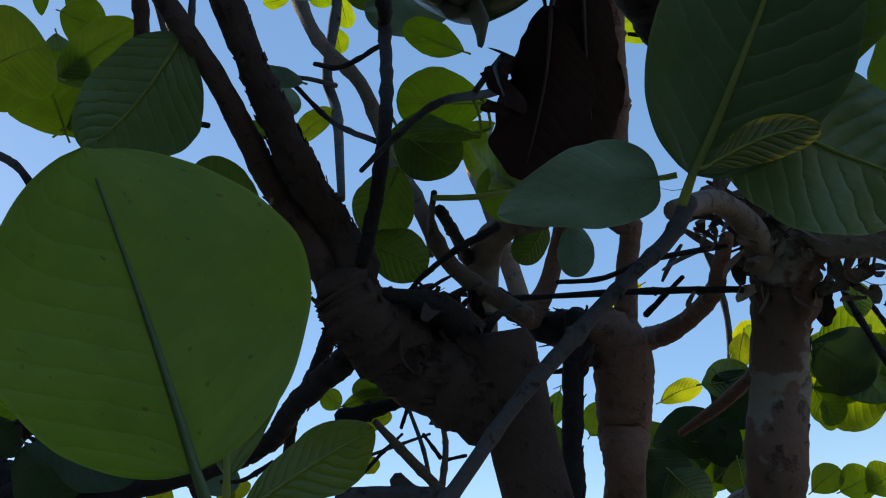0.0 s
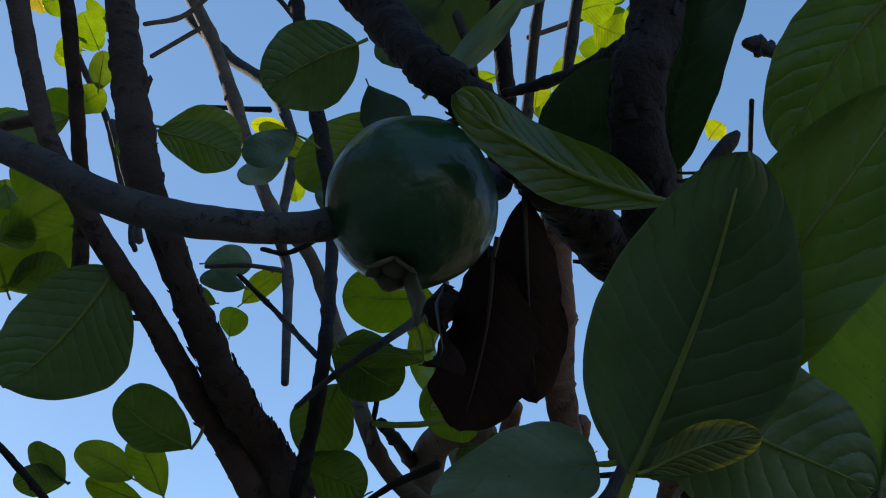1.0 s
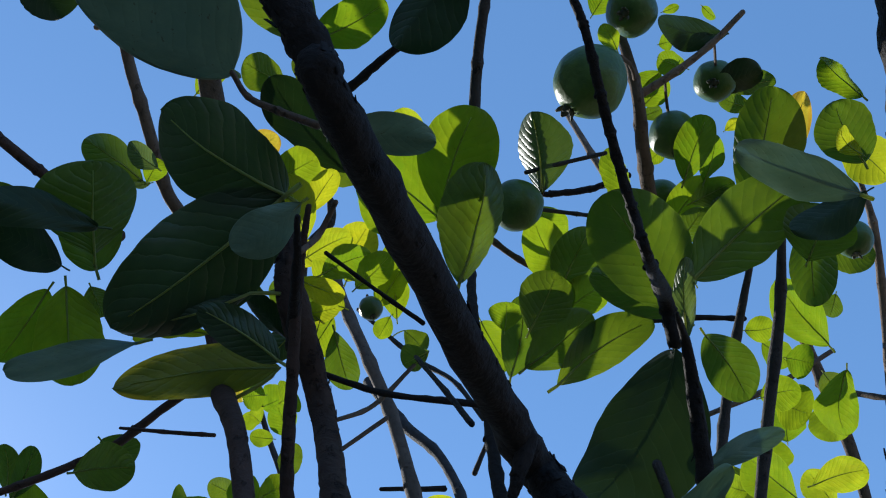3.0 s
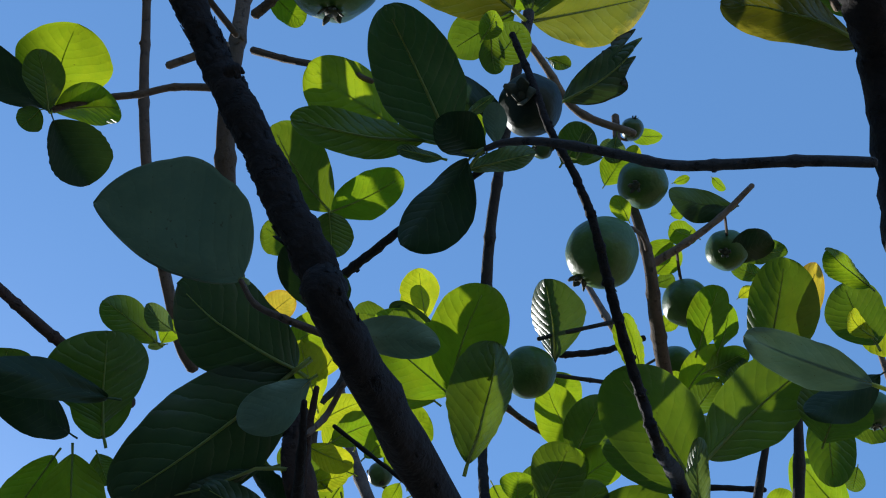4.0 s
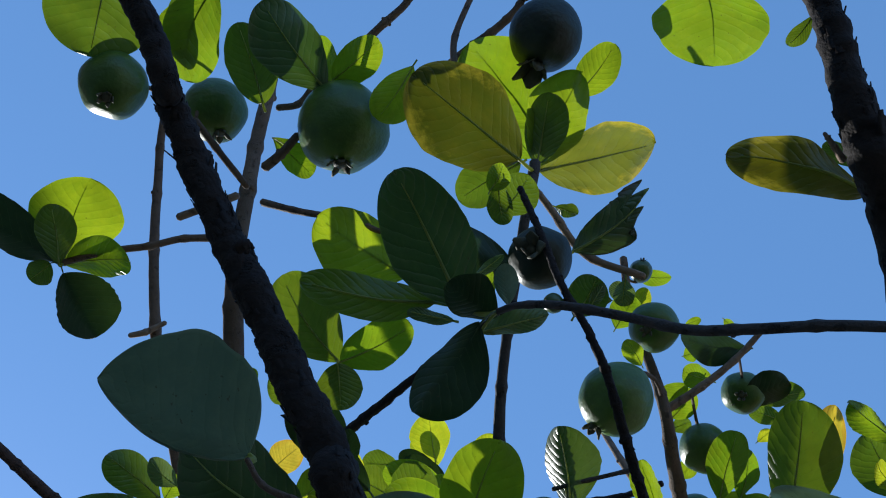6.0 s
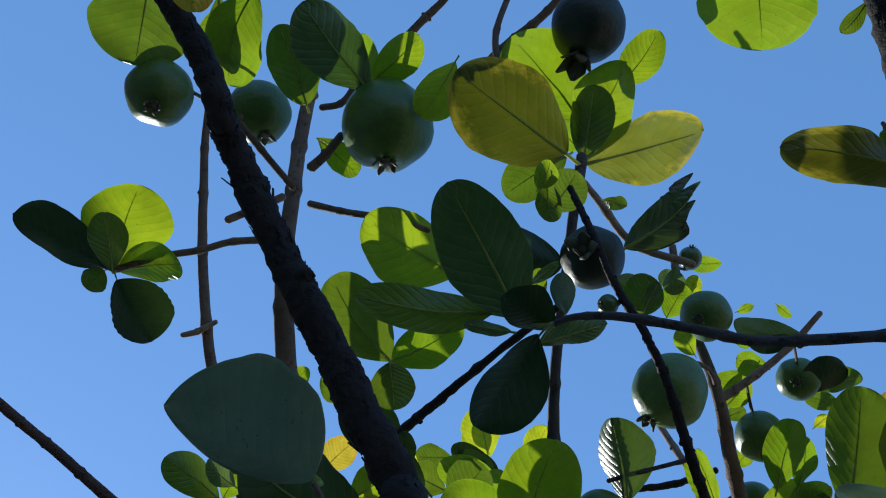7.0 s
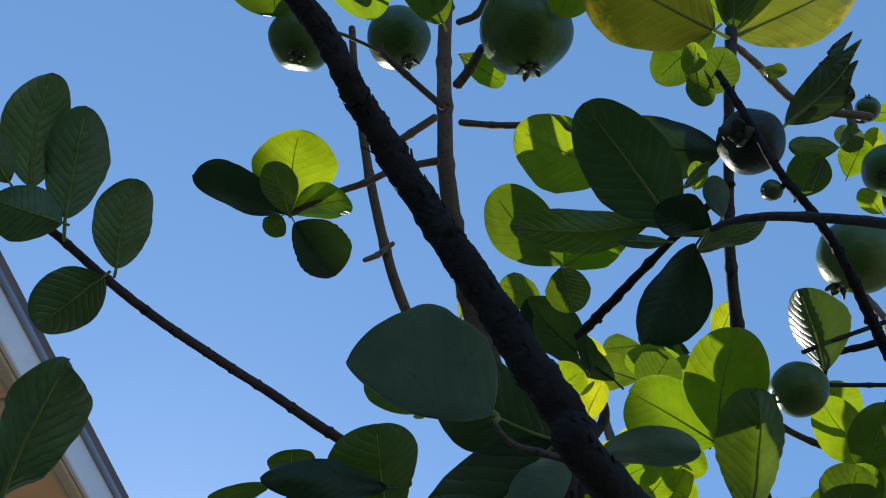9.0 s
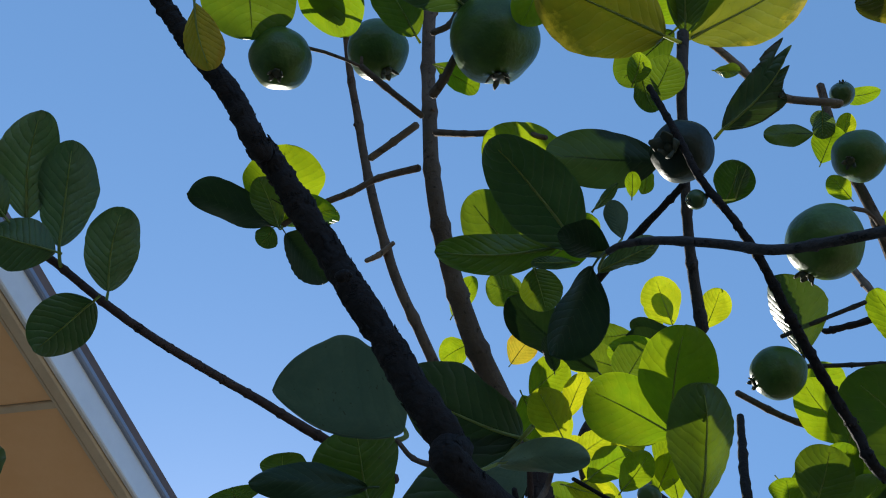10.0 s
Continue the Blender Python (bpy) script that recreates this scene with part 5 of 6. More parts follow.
leaf("o", (-0.165, 0.352, 1.920), (-0.264, 0.345, 1.920), 0.032, (0.063, -0.808, -0.586), 0.19, 0.10, 1.1)
leaf("u", (-0.267, 0.366, 1.973), (-0.348, 0.356, 1.957), 0.024, (0.157, -0.958, -0.241), 0.19, -0.09)
leaf("q", (-0.181, 0.333, 1.966), (-0.258, 0.333, 1.957), 0.020, (0.084, -0.693, -0.716), 0.50, -0.08)
leaf("g", (-0.331, 0.429, 1.927), (-0.289, 0.431, 1.925), 0.032, (0.010, -0.827, -0.563), 0.27, -0.09)
leaf("g", (-0.480, 0.575, 2.017), (-0.450, 0.544, 2.046), 0.022, (0.255, -0.520, -0.815), 0.13, -0.05)
leaf("g", (-0.494, 0.584, 2.033), (-0.488, 0.554, 2.061), 0.021, (0.310, -0.622, -0.719), 0.13, 0.09)
leaf("e", (-0.329, 0.643, 2.181), (-0.323, 0.667, 2.155), 0.022, (0.364, -0.727, -0.582), 0.21, -0.08)
leaf("y", (-0.309, 0.497, 2.114), (-0.354, 0.499, 2.104), 0.015, (0.142, -0.681, -0.719), 0.27, 0.02)
leaf("g", (-0.300, 0.349, 2.029), (-0.307, 0.307, 2.076), 0.048, (0.192, -0.746, -0.638), 0.21, -0.00)
leaf("k", (-0.319, 0.338, 2.027), (-0.367, 0.308, 2.050), 0.043, (-0.162, -0.437, -0.885), 0.24, 0.08)
leaf("l", (-0.324, 0.355, 2.026), (-0.330, 0.401, 1.977), 0.046, (0.493, -0.604, -0.626), 0.30, -0.08)
leaf("l", (-0.346, 0.367, 2.039), (-0.388, 0.394, 2.004), 0.034, (0.332, -0.516, -0.789), 0.25, -0.04)
leaf("g", (-0.317, 0.371, 2.039), (-0.310, 0.386, 2.022), 0.021, (0.493, -0.731, -0.472), 0.13, -0.01)
leaf("l", (-0.284, 0.629, 2.128), (-0.306, 0.627, 2.128), 0.029, (0.084, -0.789, -0.608), 0.23, -0.09)
leaf("l", (-0.276, 0.678, 2.112), (-0.280, 0.652, 2.133), 0.029, (0.396, -0.617, -0.680), 0.14, -0.02)
leaf("l", (-0.293, 0.684, 2.117), (-0.315, 0.677, 2.120), 0.018, (0.199, -0.795, -0.573), 0.26, 0.03)
leaf("g", (-0.279, 0.688, 2.071), (-0.265, 0.667, 2.096), 0.023, (0.185, -0.701, -0.689), 0.25, 0.03)
leaf("l", (-0.308, 0.695, 2.059), (-0.275, 0.692, 2.072), 0.029, (0.150, -0.803, -0.577), 0.16, 0.06)
leaf("y", (-0.204, 0.523, 2.158), (-0.174, 0.500, 2.182), 0.032, (0.150, -0.617, -0.772), 0.15, -0.05)
leaf("y", (-0.186, 0.554, 2.184), (-0.160, 0.526, 2.218), 0.032, (0.203, -0.665, -0.718), 0.24, 0.01)
leaf("y", (-0.188, 0.559, 2.156), (-0.219, 0.536, 2.167), 0.030, (0.247, -0.682, -0.688), 0.18, 0.07)
leaf("l", (-0.196, 0.552, 2.141), (-0.229, 0.579, 2.118), 0.030, (0.088, -0.585, -0.806), 0.19, -0.03)
leaf("g", (-0.196, 0.556, 2.128), (-0.191, 0.594, 2.090), 0.030, (0.181, -0.716, -0.675), 0.25, 0.05)
leaf("l", (-0.166, 0.593, 2.182), (-0.135, 0.567, 2.204), 0.028, (0.080, -0.604, -0.793), 0.23, -0.01)
leaf("y", (-0.210, 0.538, 2.196), (-0.228, 0.521, 2.214), 0.028, (0.220, -0.815, -0.537), 0.17, 0.08)
leaf("l", (-0.155, 0.600, 2.174), (-0.170, 0.612, 2.160), 0.019, (0.143, -0.666, -0.732), 0.24, 0.09)
leaf("g", (-0.051, 0.622, 2.096), (-0.027, 0.573, 2.147), 0.039, (0.057, -0.707, -0.705), 0.35, 0.06)
leaf("l", (-0.027, 0.609, 2.126), (0.015, 0.578, 2.160), 0.040, (0.093, -0.672, -0.735), 0.13, 0.02)
leaf("l", (-0.002, 0.610, 2.142), (0.050, 0.594, 2.164), 0.037, (0.026, -0.776, -0.630), 0.15, -0.04)
leaf("g", (-0.036, 0.613, 2.097), (0.030, 0.586, 2.124), 0.045, (-0.077, -0.794, -0.603), 0.24, -0.05)
leaf("g", (-0.011, 0.612, 2.072), (0.079, 0.585, 2.105), 0.043, (0.085, -0.645, -0.760), 0.25, 0.07)
leaf("g", (0.095, 0.572, 2.093), (0.033, 0.532, 2.126), 0.041, (-0.075, -0.567, -0.820), 0.25, -0.00)
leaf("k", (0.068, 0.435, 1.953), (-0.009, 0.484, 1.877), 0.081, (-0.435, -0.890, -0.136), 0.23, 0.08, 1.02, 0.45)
leaf("g", (0.054, 0.535, 1.932), (0.070, 0.489, 1.973), 0.038, (-0.244, -0.682, -0.689), 0.23, 0.07)
leaf("g", (0.118, 0.587, 2.081), (0.145, 0.635, 2.042), 0.043, (-0.005, -0.638, -0.770), 0.12, 0.00)
leaf("l", (0.192, 0.754, 2.211), (0.223, 0.757, 2.212), 0.029, (0.120, -0.764, -0.633), 0.17, -0.09)
leaf("l", (0.196, 0.808, 2.161), (0.239, 0.808, 2.164), 0.038, (0.042, -0.815, -0.577), 0.23, -0.02)
leaf("k", (0.201, 0.381, 2.009), (0.152, 0.394, 1.999), 0.031, (-0.238, -0.966, -0.096), 0.40, 0.03)
leaf("g", (0.200, 0.476, 2.088), (0.191, 0.525, 2.041), 0.035, (-0.205, -0.700, -0.684), 0.21, 0.04)
leaf("l", (0.248, 0.698, 2.132), (0.208, 0.646, 2.178), 0.050, (0.317, -0.749, -0.582), 0.13, -0.03)
leaf("l", (0.275, 0.760, 2.146), (0.262, 0.806, 2.101), 0.049, (0.255, -0.631, -0.733), 0.17, 0.09)
leaf("g", (0.287, 0.730, 2.220), (0.276, 0.744, 2.202), 0.022, (-0.042, -0.780, -0.625), 0.24, 0.03)
leaf("l", (0.193, 0.791, 2.031), (0.154, 0.759, 2.066), 0.048, (0.197, -0.825, -0.530), 0.25, 0.05)
leaf("y", (0.222, 0.834, 2.067), (0.279, 0.835, 2.076), 0.036, (0.084, -0.883, -0.462), 0.26, -0.05)
leaf("u", (0.063, 0.439, 1.865), (0.115, 0.437, 1.882), 0.015, (0.099, -0.911, -0.400), 0.12, -0.02)
leaf("u", (0.016, 0.427, 1.810), (0.073, 0.399, 1.842), 0.017, (0.026, -0.713, -0.700), 0.30, 0.02)
leaf("s", (0.049, 0.423, 1.766), (0.037, 0.402, 1.790), 0.017, (0.067, -0.774, -0.630), 0.50, 0.04)
leaf("s", (0.078, 0.444, 1.965), (0.086, 0.405, 2.002), 0.015, (-0.291, -0.685, -0.668), 0.60, -0.05)
leaf("g", (0.083, 0.453, 1.995), (0.042, 0.388, 2.057), 0.067, (-0.215, -0.594, -0.775), 0.22, 0.05)
leaf("g", (0.094, 0.442, 2.015), (0.182, 0.402, 2.055), 0.052, (-0.051, -0.763, -0.645), 0.25, 0.08)
leaf("l", (0.013, 0.608, 2.185), (-0.007, 0.562, 2.232), 0.049, (0.340, -0.739, -0.582), 0.20, 0.08)
leaf("g", (0.006, 0.601, 2.168), (0.045, 0.562, 2.206), 0.044, (0.004, -0.698, -0.716), 0.27, -0.06)
leaf("y", (-0.185, 0.527, 2.173), (-0.151, 0.500, 2.196), 0.040, (0.082, -0.582, -0.809), 0.22, -0.06)
leaf("g", (-0.198, 0.519, 2.109), (-0.231, 0.486, 2.130), 0.032, (0.297, -0.718, -0.629), 0.23, 0.05)
leaf("q", (-0.183, 0.444, 2.044), (-0.217, 0.458, 2.020), 0.023, (0.113, -0.789, -0.604), 0.27, -0.04)
leaf("l", (-0.149, 0.601, 2.170), (-0.148, 0.571, 2.205), 0.030, (0.335, -0.704, -0.626), 0.16, 0.04)
leaf("k", (-0.171, 0.379, 1.963), (-0.195, 0.355, 1.988), 0.019, (-0.285, -0.539, -0.793), 0.60, -0.07)
leaf("y", (-0.197, 0.536, 2.303), (-0.212, 0.492, 2.335), 0.043, (0.394, -0.629, -0.670), 0.14, 0.05)
leaf("g", (-0.126, 0.415, 2.144), (-0.095, 0.401, 2.166), 0.039, (0.288, -0.542, -0.790), 0.23, 0.08)
leaf("l", (-0.109, 0.461, 2.170), (-0.089, 0.439, 2.201), 0.032, (0.231, -0.707, -0.669), 0.14, -0.08)
leaf("y", (-0.219, 0.513, 2.112), (-0.179, 0.512, 2.113), 0.020, (-0.007, -0.711, -0.704), 0.50, 0.04)
leaf("q", (-0.157, 0.327, 1.904), (-0.196, 0.300, 1.928), 0.023, (0.151, -0.782, -0.605), 0.40, -0.02)
leaf("y", (-0.297, 0.538, 2.217), (-0.331, 0.511, 2.233), 0.026, (0.275, -0.713, -0.645), 0.23, -0.00)
leaf("g", (-0.180, 0.354, 1.985), (-0.224, 0.344, 1.996), 0.019, (-0.049, -0.623, -0.780), 0.60, 0.04)
leaf("s", (-0.309, 0.403, 2.204), (-0.329, 0.382, 2.219), 0.020, (0.228, -0.702, -0.675), 0.60, 0.05)
leaf("s", (-0.426, 0.052, 2.124), (-0.393, 0.003, 2.179), 0.043, (0.637, -0.343, -0.691), 0.15, 0.04)
leaf("s", (-0.407, 0.076, 2.107), (-0.374, 0.028, 2.158), 0.043, (0.603, -0.345, -0.719), 0.60, 0.07)
leaf("s", (-0.384, 0.114, 2.085), (-0.353, 0.077, 2.122), 0.038, (0.569, -0.289, -0.770), 0.40, 0.03)
leaf("m", (-0.369, 0.101, 2.053), (-0.412, 0.103, 2.026), 0.040, (0.530, -0.123, -0.839), 0.20, 0.10)
leaf("m", (-0.398, 0.072, 2.091), (-0.433, 0.039, 2.096), 0.040, (0.526, -0.640, -0.560), 0.40, -0.03)
leaf("g", (-0.418, 0.037, 2.102), (-0.432, 0.000, 2.123), 0.030, (0.696, -0.526, -0.489), 0.18, -0.10)
leaf("s", (-0.155, -0.008, 1.728), (-0.129, -0.025, 1.743), 0.017, (0.335, -0.266, -0.904), 0.50, -0.09, 1.25)
leaf("e", (-0.088, -0.057, 1.892), (-0.091, -0.038, 1.877), 0.014, (0.229, -0.583, -0.780), 0.70, -0.08)
leaf("k", (-0.264, 0.288, 1.999), (-0.329, 0.242, 1.992), 0.027, (0.580, -0.781, -0.231), 0.20, -0.09)
leaf("g", (-0.345, 0.292, 2.032), (-0.338, 0.274, 2.046), 0.034, (0.488, -0.392, -0.780), 0.21, 0.08)
leaf("g", (-0.382, 0.286, 2.019), (-0.380, 0.273, 2.028), 0.043, (0.408, -0.500, -0.764), 0.12, 0.05)
leaf("g", (-0.278, 0.312, 2.001), (-0.264, 0.265, 2.034), 0.064, (0.593, -0.344, -0.728), 0.27, -0.02)
leaf("l", (-0.301, 0.288, 2.028), (-0.284, 0.285, 2.041), 0.026, (0.429, -0.572, -0.699), 0.14, 0.06)
leaf("k", (-0.156, 0.444, 2.203), (-0.199, 0.356, 2.236), 0.049, (-0.182, -0.269, -0.946), 0.15, -0.02)
leaf("e", (-0.274, 0.497, 2.318), (-0.241, 0.486, 2.337), 0.033, (0.202, -0.652, -0.731), 0.23, -0.08)
leaf("l", (-0.064, 0.340, 2.008), (-0.100, 0.287, 2.018), 0.045, (0.472, -0.458, -0.753), 0.18, 0.08)
leaf("k", (-0.106, 0.517, 2.252), (-0.137, 0.474, 2.271), 0.038, (-0.215, -0.258, -0.942), 0.25, 0.09)
leaf("g", (-0.149, 0.494, 2.249), (-0.178, 0.466, 2.254), 0.035, (0.307, -0.468, -0.829), 0.27, 0.09)
leaf("y", (-0.085, 0.576, 2.357), (-0.055, 0.551, 2.380), 0.033, (0.096, -0.602, -0.793), 0.16, 0.05)
leaf("y", (-0.190, 0.449, 2.133), (-0.193, 0.400, 2.160), 0.037, (0.395, -0.455, -0.798), 0.20, 0.09)
leaf("y", (-0.188, 0.444, 2.160), (-0.160, 0.426, 2.187), 0.022, (0.273, -0.634, -0.724), 0.22, -0.03)
leaf("l", (-0.215, 0.428, 2.186), (-0.176, 0.423, 2.204), 0.035, (0.290, -0.600, -0.746), 0.27, -0.05)
leaf("l", (-0.227, 0.436, 2.199), (-0.227, 0.475, 2.176), 0.033, (0.396, -0.465, -0.792), 0.24, -0.07)
leaf("y", (-0.192, 0.460, 2.125), (-0.155, 0.460, 2.142), 0.025, (0.290, -0.706, -0.646), 0.24, -0.02)
leaf("l", (-0.179, 0.462, 2.104), (-0.139, 0.465, 2.121), 0.028, (0.304, -0.726, -0.617), 0.13, 0.00)
leaf("y", (-0.204, 0.472, 2.115), (-0.170, 0.497, 2.109), 0.023, (0.398, -0.688, -0.607), 0.12, -0.04)
leaf("l", (-0.153, 0.468, 2.088), (-0.122, 0.457, 2.108), 0.026, (0.223, -0.670, -0.708), 0.18, 0.01)
leaf("g", (-0.160, 0.533, 2.157), (-0.184, 0.502, 2.167), 0.022, (0.551, -0.615, -0.564), 0.28, -0.04)
leaf("l", (-0.286, 0.431, 2.290), (-0.315, 0.427, 2.276), 0.030, (0.422, -0.558, -0.714), 0.19, 0.05)
leaf("l", (-0.289, 0.402, 2.305), (-0.255, 0.385, 2.330), 0.024, (0.358, -0.501, -0.788), 0.17, 0.01)
leaf("g", (-0.202, 0.394, 2.284), (-0.231, 0.369, 2.290), 0.034, (0.273, -0.510, -0.816), 0.20, 0.01)
leaf("l", (0.001, 0.581, 2.267), (0.016, 0.620, 2.246), 0.045, (0.440, -0.552, -0.708), 0.13, -0.03)
leaf("g", (-0.026, 0.551, 2.085), (0.005, 0.517, 2.114), 0.046, (-0.117, -0.708, -0.697), 0.16, 0.06)
leaf("l", (-0.048, 0.581, 2.116), (-0.042, 0.561, 2.132), 0.031, (0.306, -0.559, -0.771), 0.22, -0.02)
leaf("y", (-0.008, 0.643, 2.159), (-0.002, 0.610, 2.184), 0.028, (0.329, -0.524, -0.786), 0.26, -0.01)
leaf("l", (0.121, 0.441, 2.465), (0.162, 0.462, 2.476), 0.018, (0.447, -0.460, -0.767), 0.13, 0.05)
leaf("k", (0.087, 0.427, 2.397), (0.046, 0.404, 2.394), 0.025, (0.447, -0.689, -0.570), 0.25, -0.00)
leaf("s", (0.095, 0.442, 2.416), (0.099, 0.426, 2.430), 0.019, (0.050, -0.659, -0.750), 0.60, 0.04)
leaf("l", (-0.007, 0.176, 2.156), (0.005, 0.164, 2.169), 0.016, (0.297, -0.569, -0.767), 0.27, -0.08)
leaf("g", (-0.003, 0.196, 2.161), (0.021, 0.180, 2.177), 0.029, (0.075, -0.660, -0.747), 0.13, -0.01)
leaf("g", (0.038, 0.237, 2.240), (0.054, 0.248, 2.241), 0.014, (-0.122, 0.233, -0.965), 0.13, 0.03)
leaf("m", (-0.016, 0.342, 1.779), (-0.063, 0.352, 1.771), 0.043, (-0.083, -0.863, -0.498), 0.35, -0.04, 1.05)
leaf("g", (-0.007, 0.509, 1.854), (-0.078, 0.517, 1.823), 0.044, (0.107, -0.866, -0.488), 0.26, -0.01)
leaf("u", (-0.006, 0.520, 1.805), (-0.067, 0.509, 1.806), 0.032, (0.129, -0.809, -0.573), 0.27, -0.06)
leaf("g", (-0.131, 0.404, 1.797), (-0.091, 0.415, 1.779), 0.029, (0.130, -0.953, -0.274), 0.19, 0.02)
leaf("g", (-0.179, 0.541, 1.890), (-0.207, 0.542, 1.889), 0.022, (0.009, -0.717, -0.697), 0.20, 0.04)
leaf("u", (-0.061, 0.422, 1.792), (-0.092, 0.425, 1.786), 0.021, (-0.014, -0.930, -0.367), 0.14, -0.05)
leaf("l", (-0.339, 0.697, 2.039), (-0.390, 0.684, 2.052), 0.038, (0.103, -0.878, -0.468), 0.21, 0.03)
leaf("l", (-0.350, 0.672, 1.990), (-0.316, 0.685, 1.974), 0.045, (0.163, -0.898, -0.409), 0.17, -0.08)
leaf("g", (-0.350, 0.481, 1.991), (-0.331, 0.495, 1.971), 0.039, (0.100, -0.849, -0.518), 0.16, 0.03)
leaf("l", (-0.153, 0.807, 2.072), (-0.134, 0.826, 2.051), 0.026, (0.227, -0.819, -0.527), 0.24, -0.03)
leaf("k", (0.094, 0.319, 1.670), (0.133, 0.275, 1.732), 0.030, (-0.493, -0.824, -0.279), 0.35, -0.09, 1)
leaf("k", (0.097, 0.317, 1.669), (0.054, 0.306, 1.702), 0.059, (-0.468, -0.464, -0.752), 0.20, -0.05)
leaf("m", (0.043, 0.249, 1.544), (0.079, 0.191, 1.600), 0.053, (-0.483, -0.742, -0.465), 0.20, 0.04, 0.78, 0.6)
leaf("g", (0.053, 0.254, 1.558), (0.127, 0.196, 1.613), 0.042, (-0.445, -0.851, -0.281), 0.20, -0.06, 0.95, 0.55)
leaf("n", (0.111, 0.266, 1.534), (0.136, 0.246, 1.598), 0.045, (-0.160, -0.957, -0.241), 0.20, -0.08, 1)
leaf("m", (0.054, 0.250, 1.563), (0.107, 0.263, 1.531), 0.047, (0.074, -0.959, -0.272), 0.25, -0.04, 1)
leaf("m", (-0.111, 0.293, 1.656), (-0.155, 0.305, 1.624), 0.044, (0.055, -0.908, -0.415), 0.22, -0.01, 1, 0.5)
leaf("o", (0.046, 0.240, 1.542), (0.075, 0.236, 1.545), 0.012, (-0.135, -0.983, -0.122), 0.30, -0.08)
leaf("g", (0.143, 0.190, 1.648), (0.098, 0.219, 1.613), 0.033, (-0.258, -0.884, -0.390), 0.16, 0.01, 1)
leaf("g", (0.073, 0.246, 1.619), (0.014, 0.201, 1.638), 0.021, (0.442, -0.777, -0.449), 0.30, 0.08, 1.15)
leaf("d", (0.022, 0.290, 1.634), (0.000, 0.317, 1.583), 0.040, (-0.262, -0.898, -0.354), 0.25, 0.06)
leaf("d", (0.037, 0.294, 1.656), (0.029, 0.330, 1.592), 0.033, (0.107, -0.860, -0.499), 0.30, -0.01)
leaf("d", (0.022, 0.310, 1.648), (0.023, 0.328, 1.615), 0.029, (-0.096, -0.875, -0.474), 0.30, -0.04)
leaf("n", (-0.067, 0.157, 1.472), (-0.076, 0.140, 1.525), 0.055, (0.351, -0.905, -0.240), 0.10, 0.02, 1, 0.52)
leaf("g", (-0.095, 0.256, 1.487), (-0.077, 0.238, 1.551), 0.032, (0.108, -0.960, -0.257), 0.24, 0.11)
leaf("g", (-0.085, 0.237, 1.476), (-0.052, 0.243, 1.491), 0.018, (0.115, -0.990, 0.077), 0.19, 0.11)
leaf("l", (-0.312, 0.590, 1.863), (-0.362, 0.554, 1.879), 0.071, (0.501, -0.756, -0.422), 0.22, 0.03)
leaf("l", (-0.327, 0.624, 1.889), (-0.262, 0.626, 1.923), 0.042, (0.207, -0.929, -0.308), 0.25, -0.01)
leaf("g", (-0.330, 0.625, 1.886), (-0.305, 0.626, 1.901), 0.035, (0.131, -0.979, -0.159), 0.28, 0.08)
leaf("g", (-0.105, 0.356, 1.607), (-0.128, 0.340, 1.627), 0.025, (0.062, -0.840, -0.538), 0.26, -0.10)
leaf("l", (-0.198, 0.545, 1.657), (-0.225, 0.527, 1.675), 0.023, (0.534, -0.845, 0.024), 0.14, -0.12)
leaf("l", (-0.178, 0.540, 1.641), (-0.189, 0.525, 1.675), 0.023, (-0.008, -0.926, -0.377), 0.16, -0.06)
leaf("g", (-0.247, 0.564, 1.669), (-0.262, 0.548, 1.691), 0.020, (-0.028, -0.830, -0.557), 0.28, -0.04)
leaf("g", (-0.247, 0.564, 1.668), (-0.273, 0.550, 1.671), 0.021, (0.313, -0.759, -0.571), 0.22, 0.06)
leaf("l", (-0.192, 0.551, 1.642), (-0.222, 0.535, 1.658), 0.017, (0.163, -0.834, -0.527), 0.15, 0.13)
leaf("u", (-0.091, 0.405, 1.697), (-0.110, 0.396, 1.702), 0.011, (0.032, -0.604, -0.796), 0.29, 0.11)
leaf("y", (-0.179, 0.768, 1.867), (-0.138, 0.763, 1.891), 0.024, (0.242, -0.753, -0.613), 0.12, -0.01)
leaf("l", (-0.196, 0.783, 1.844), (-0.185, 0.768, 1.864), 0.031, (-0.284, -0.918, -0.278), 0.17, -0.03)
leaf("g", (-0.177, 0.673, 1.825), (-0.199, 0.664, 1.829), 0.019, (0.011, -0.523, -0.852), 0.23, 0.06)
leaf("l", (-0.002, 0.480, 1.707), (-0.053, 0.472, 1.716), 0.041, (-0.022, -0.761, -0.648), 0.18, 0.09)
leaf("g", (-0.046, 0.373, 1.646), (-0.023, 0.385, 1.626), 0.030, (-0.072, -0.822, -0.565), 0.25, -0.07)
leaf("l", (-0.011, 0.373, 1.632), (-0.048, 0.367, 1.640), 0.011, (0.217, -0.958, 0.187), 0.25, -0.11)
leaf("l", (0.001, 0.384, 1.609), (-0.017, 0.477, 1.690), 0.030, (-0.176, -0.851, -0.495), 0.29, -0.03)
leaf("l", (0.014, 0.416, 1.632), (-0.018, 0.424, 1.626), 0.035, (-0.113, -0.990, -0.083), 0.12, 0.08)
leaf("g", (-0.050, 0.395, 1.637), (-0.070, 0.409, 1.610), 0.030, (-0.038, -0.945, -0.324), 0.19, 0.10)
leaf("g", (-0.075, 0.402, 1.607), (-0.046, 0.412, 1.592), 0.025, (0.014, -0.868, -0.497), 0.13, -0.07)
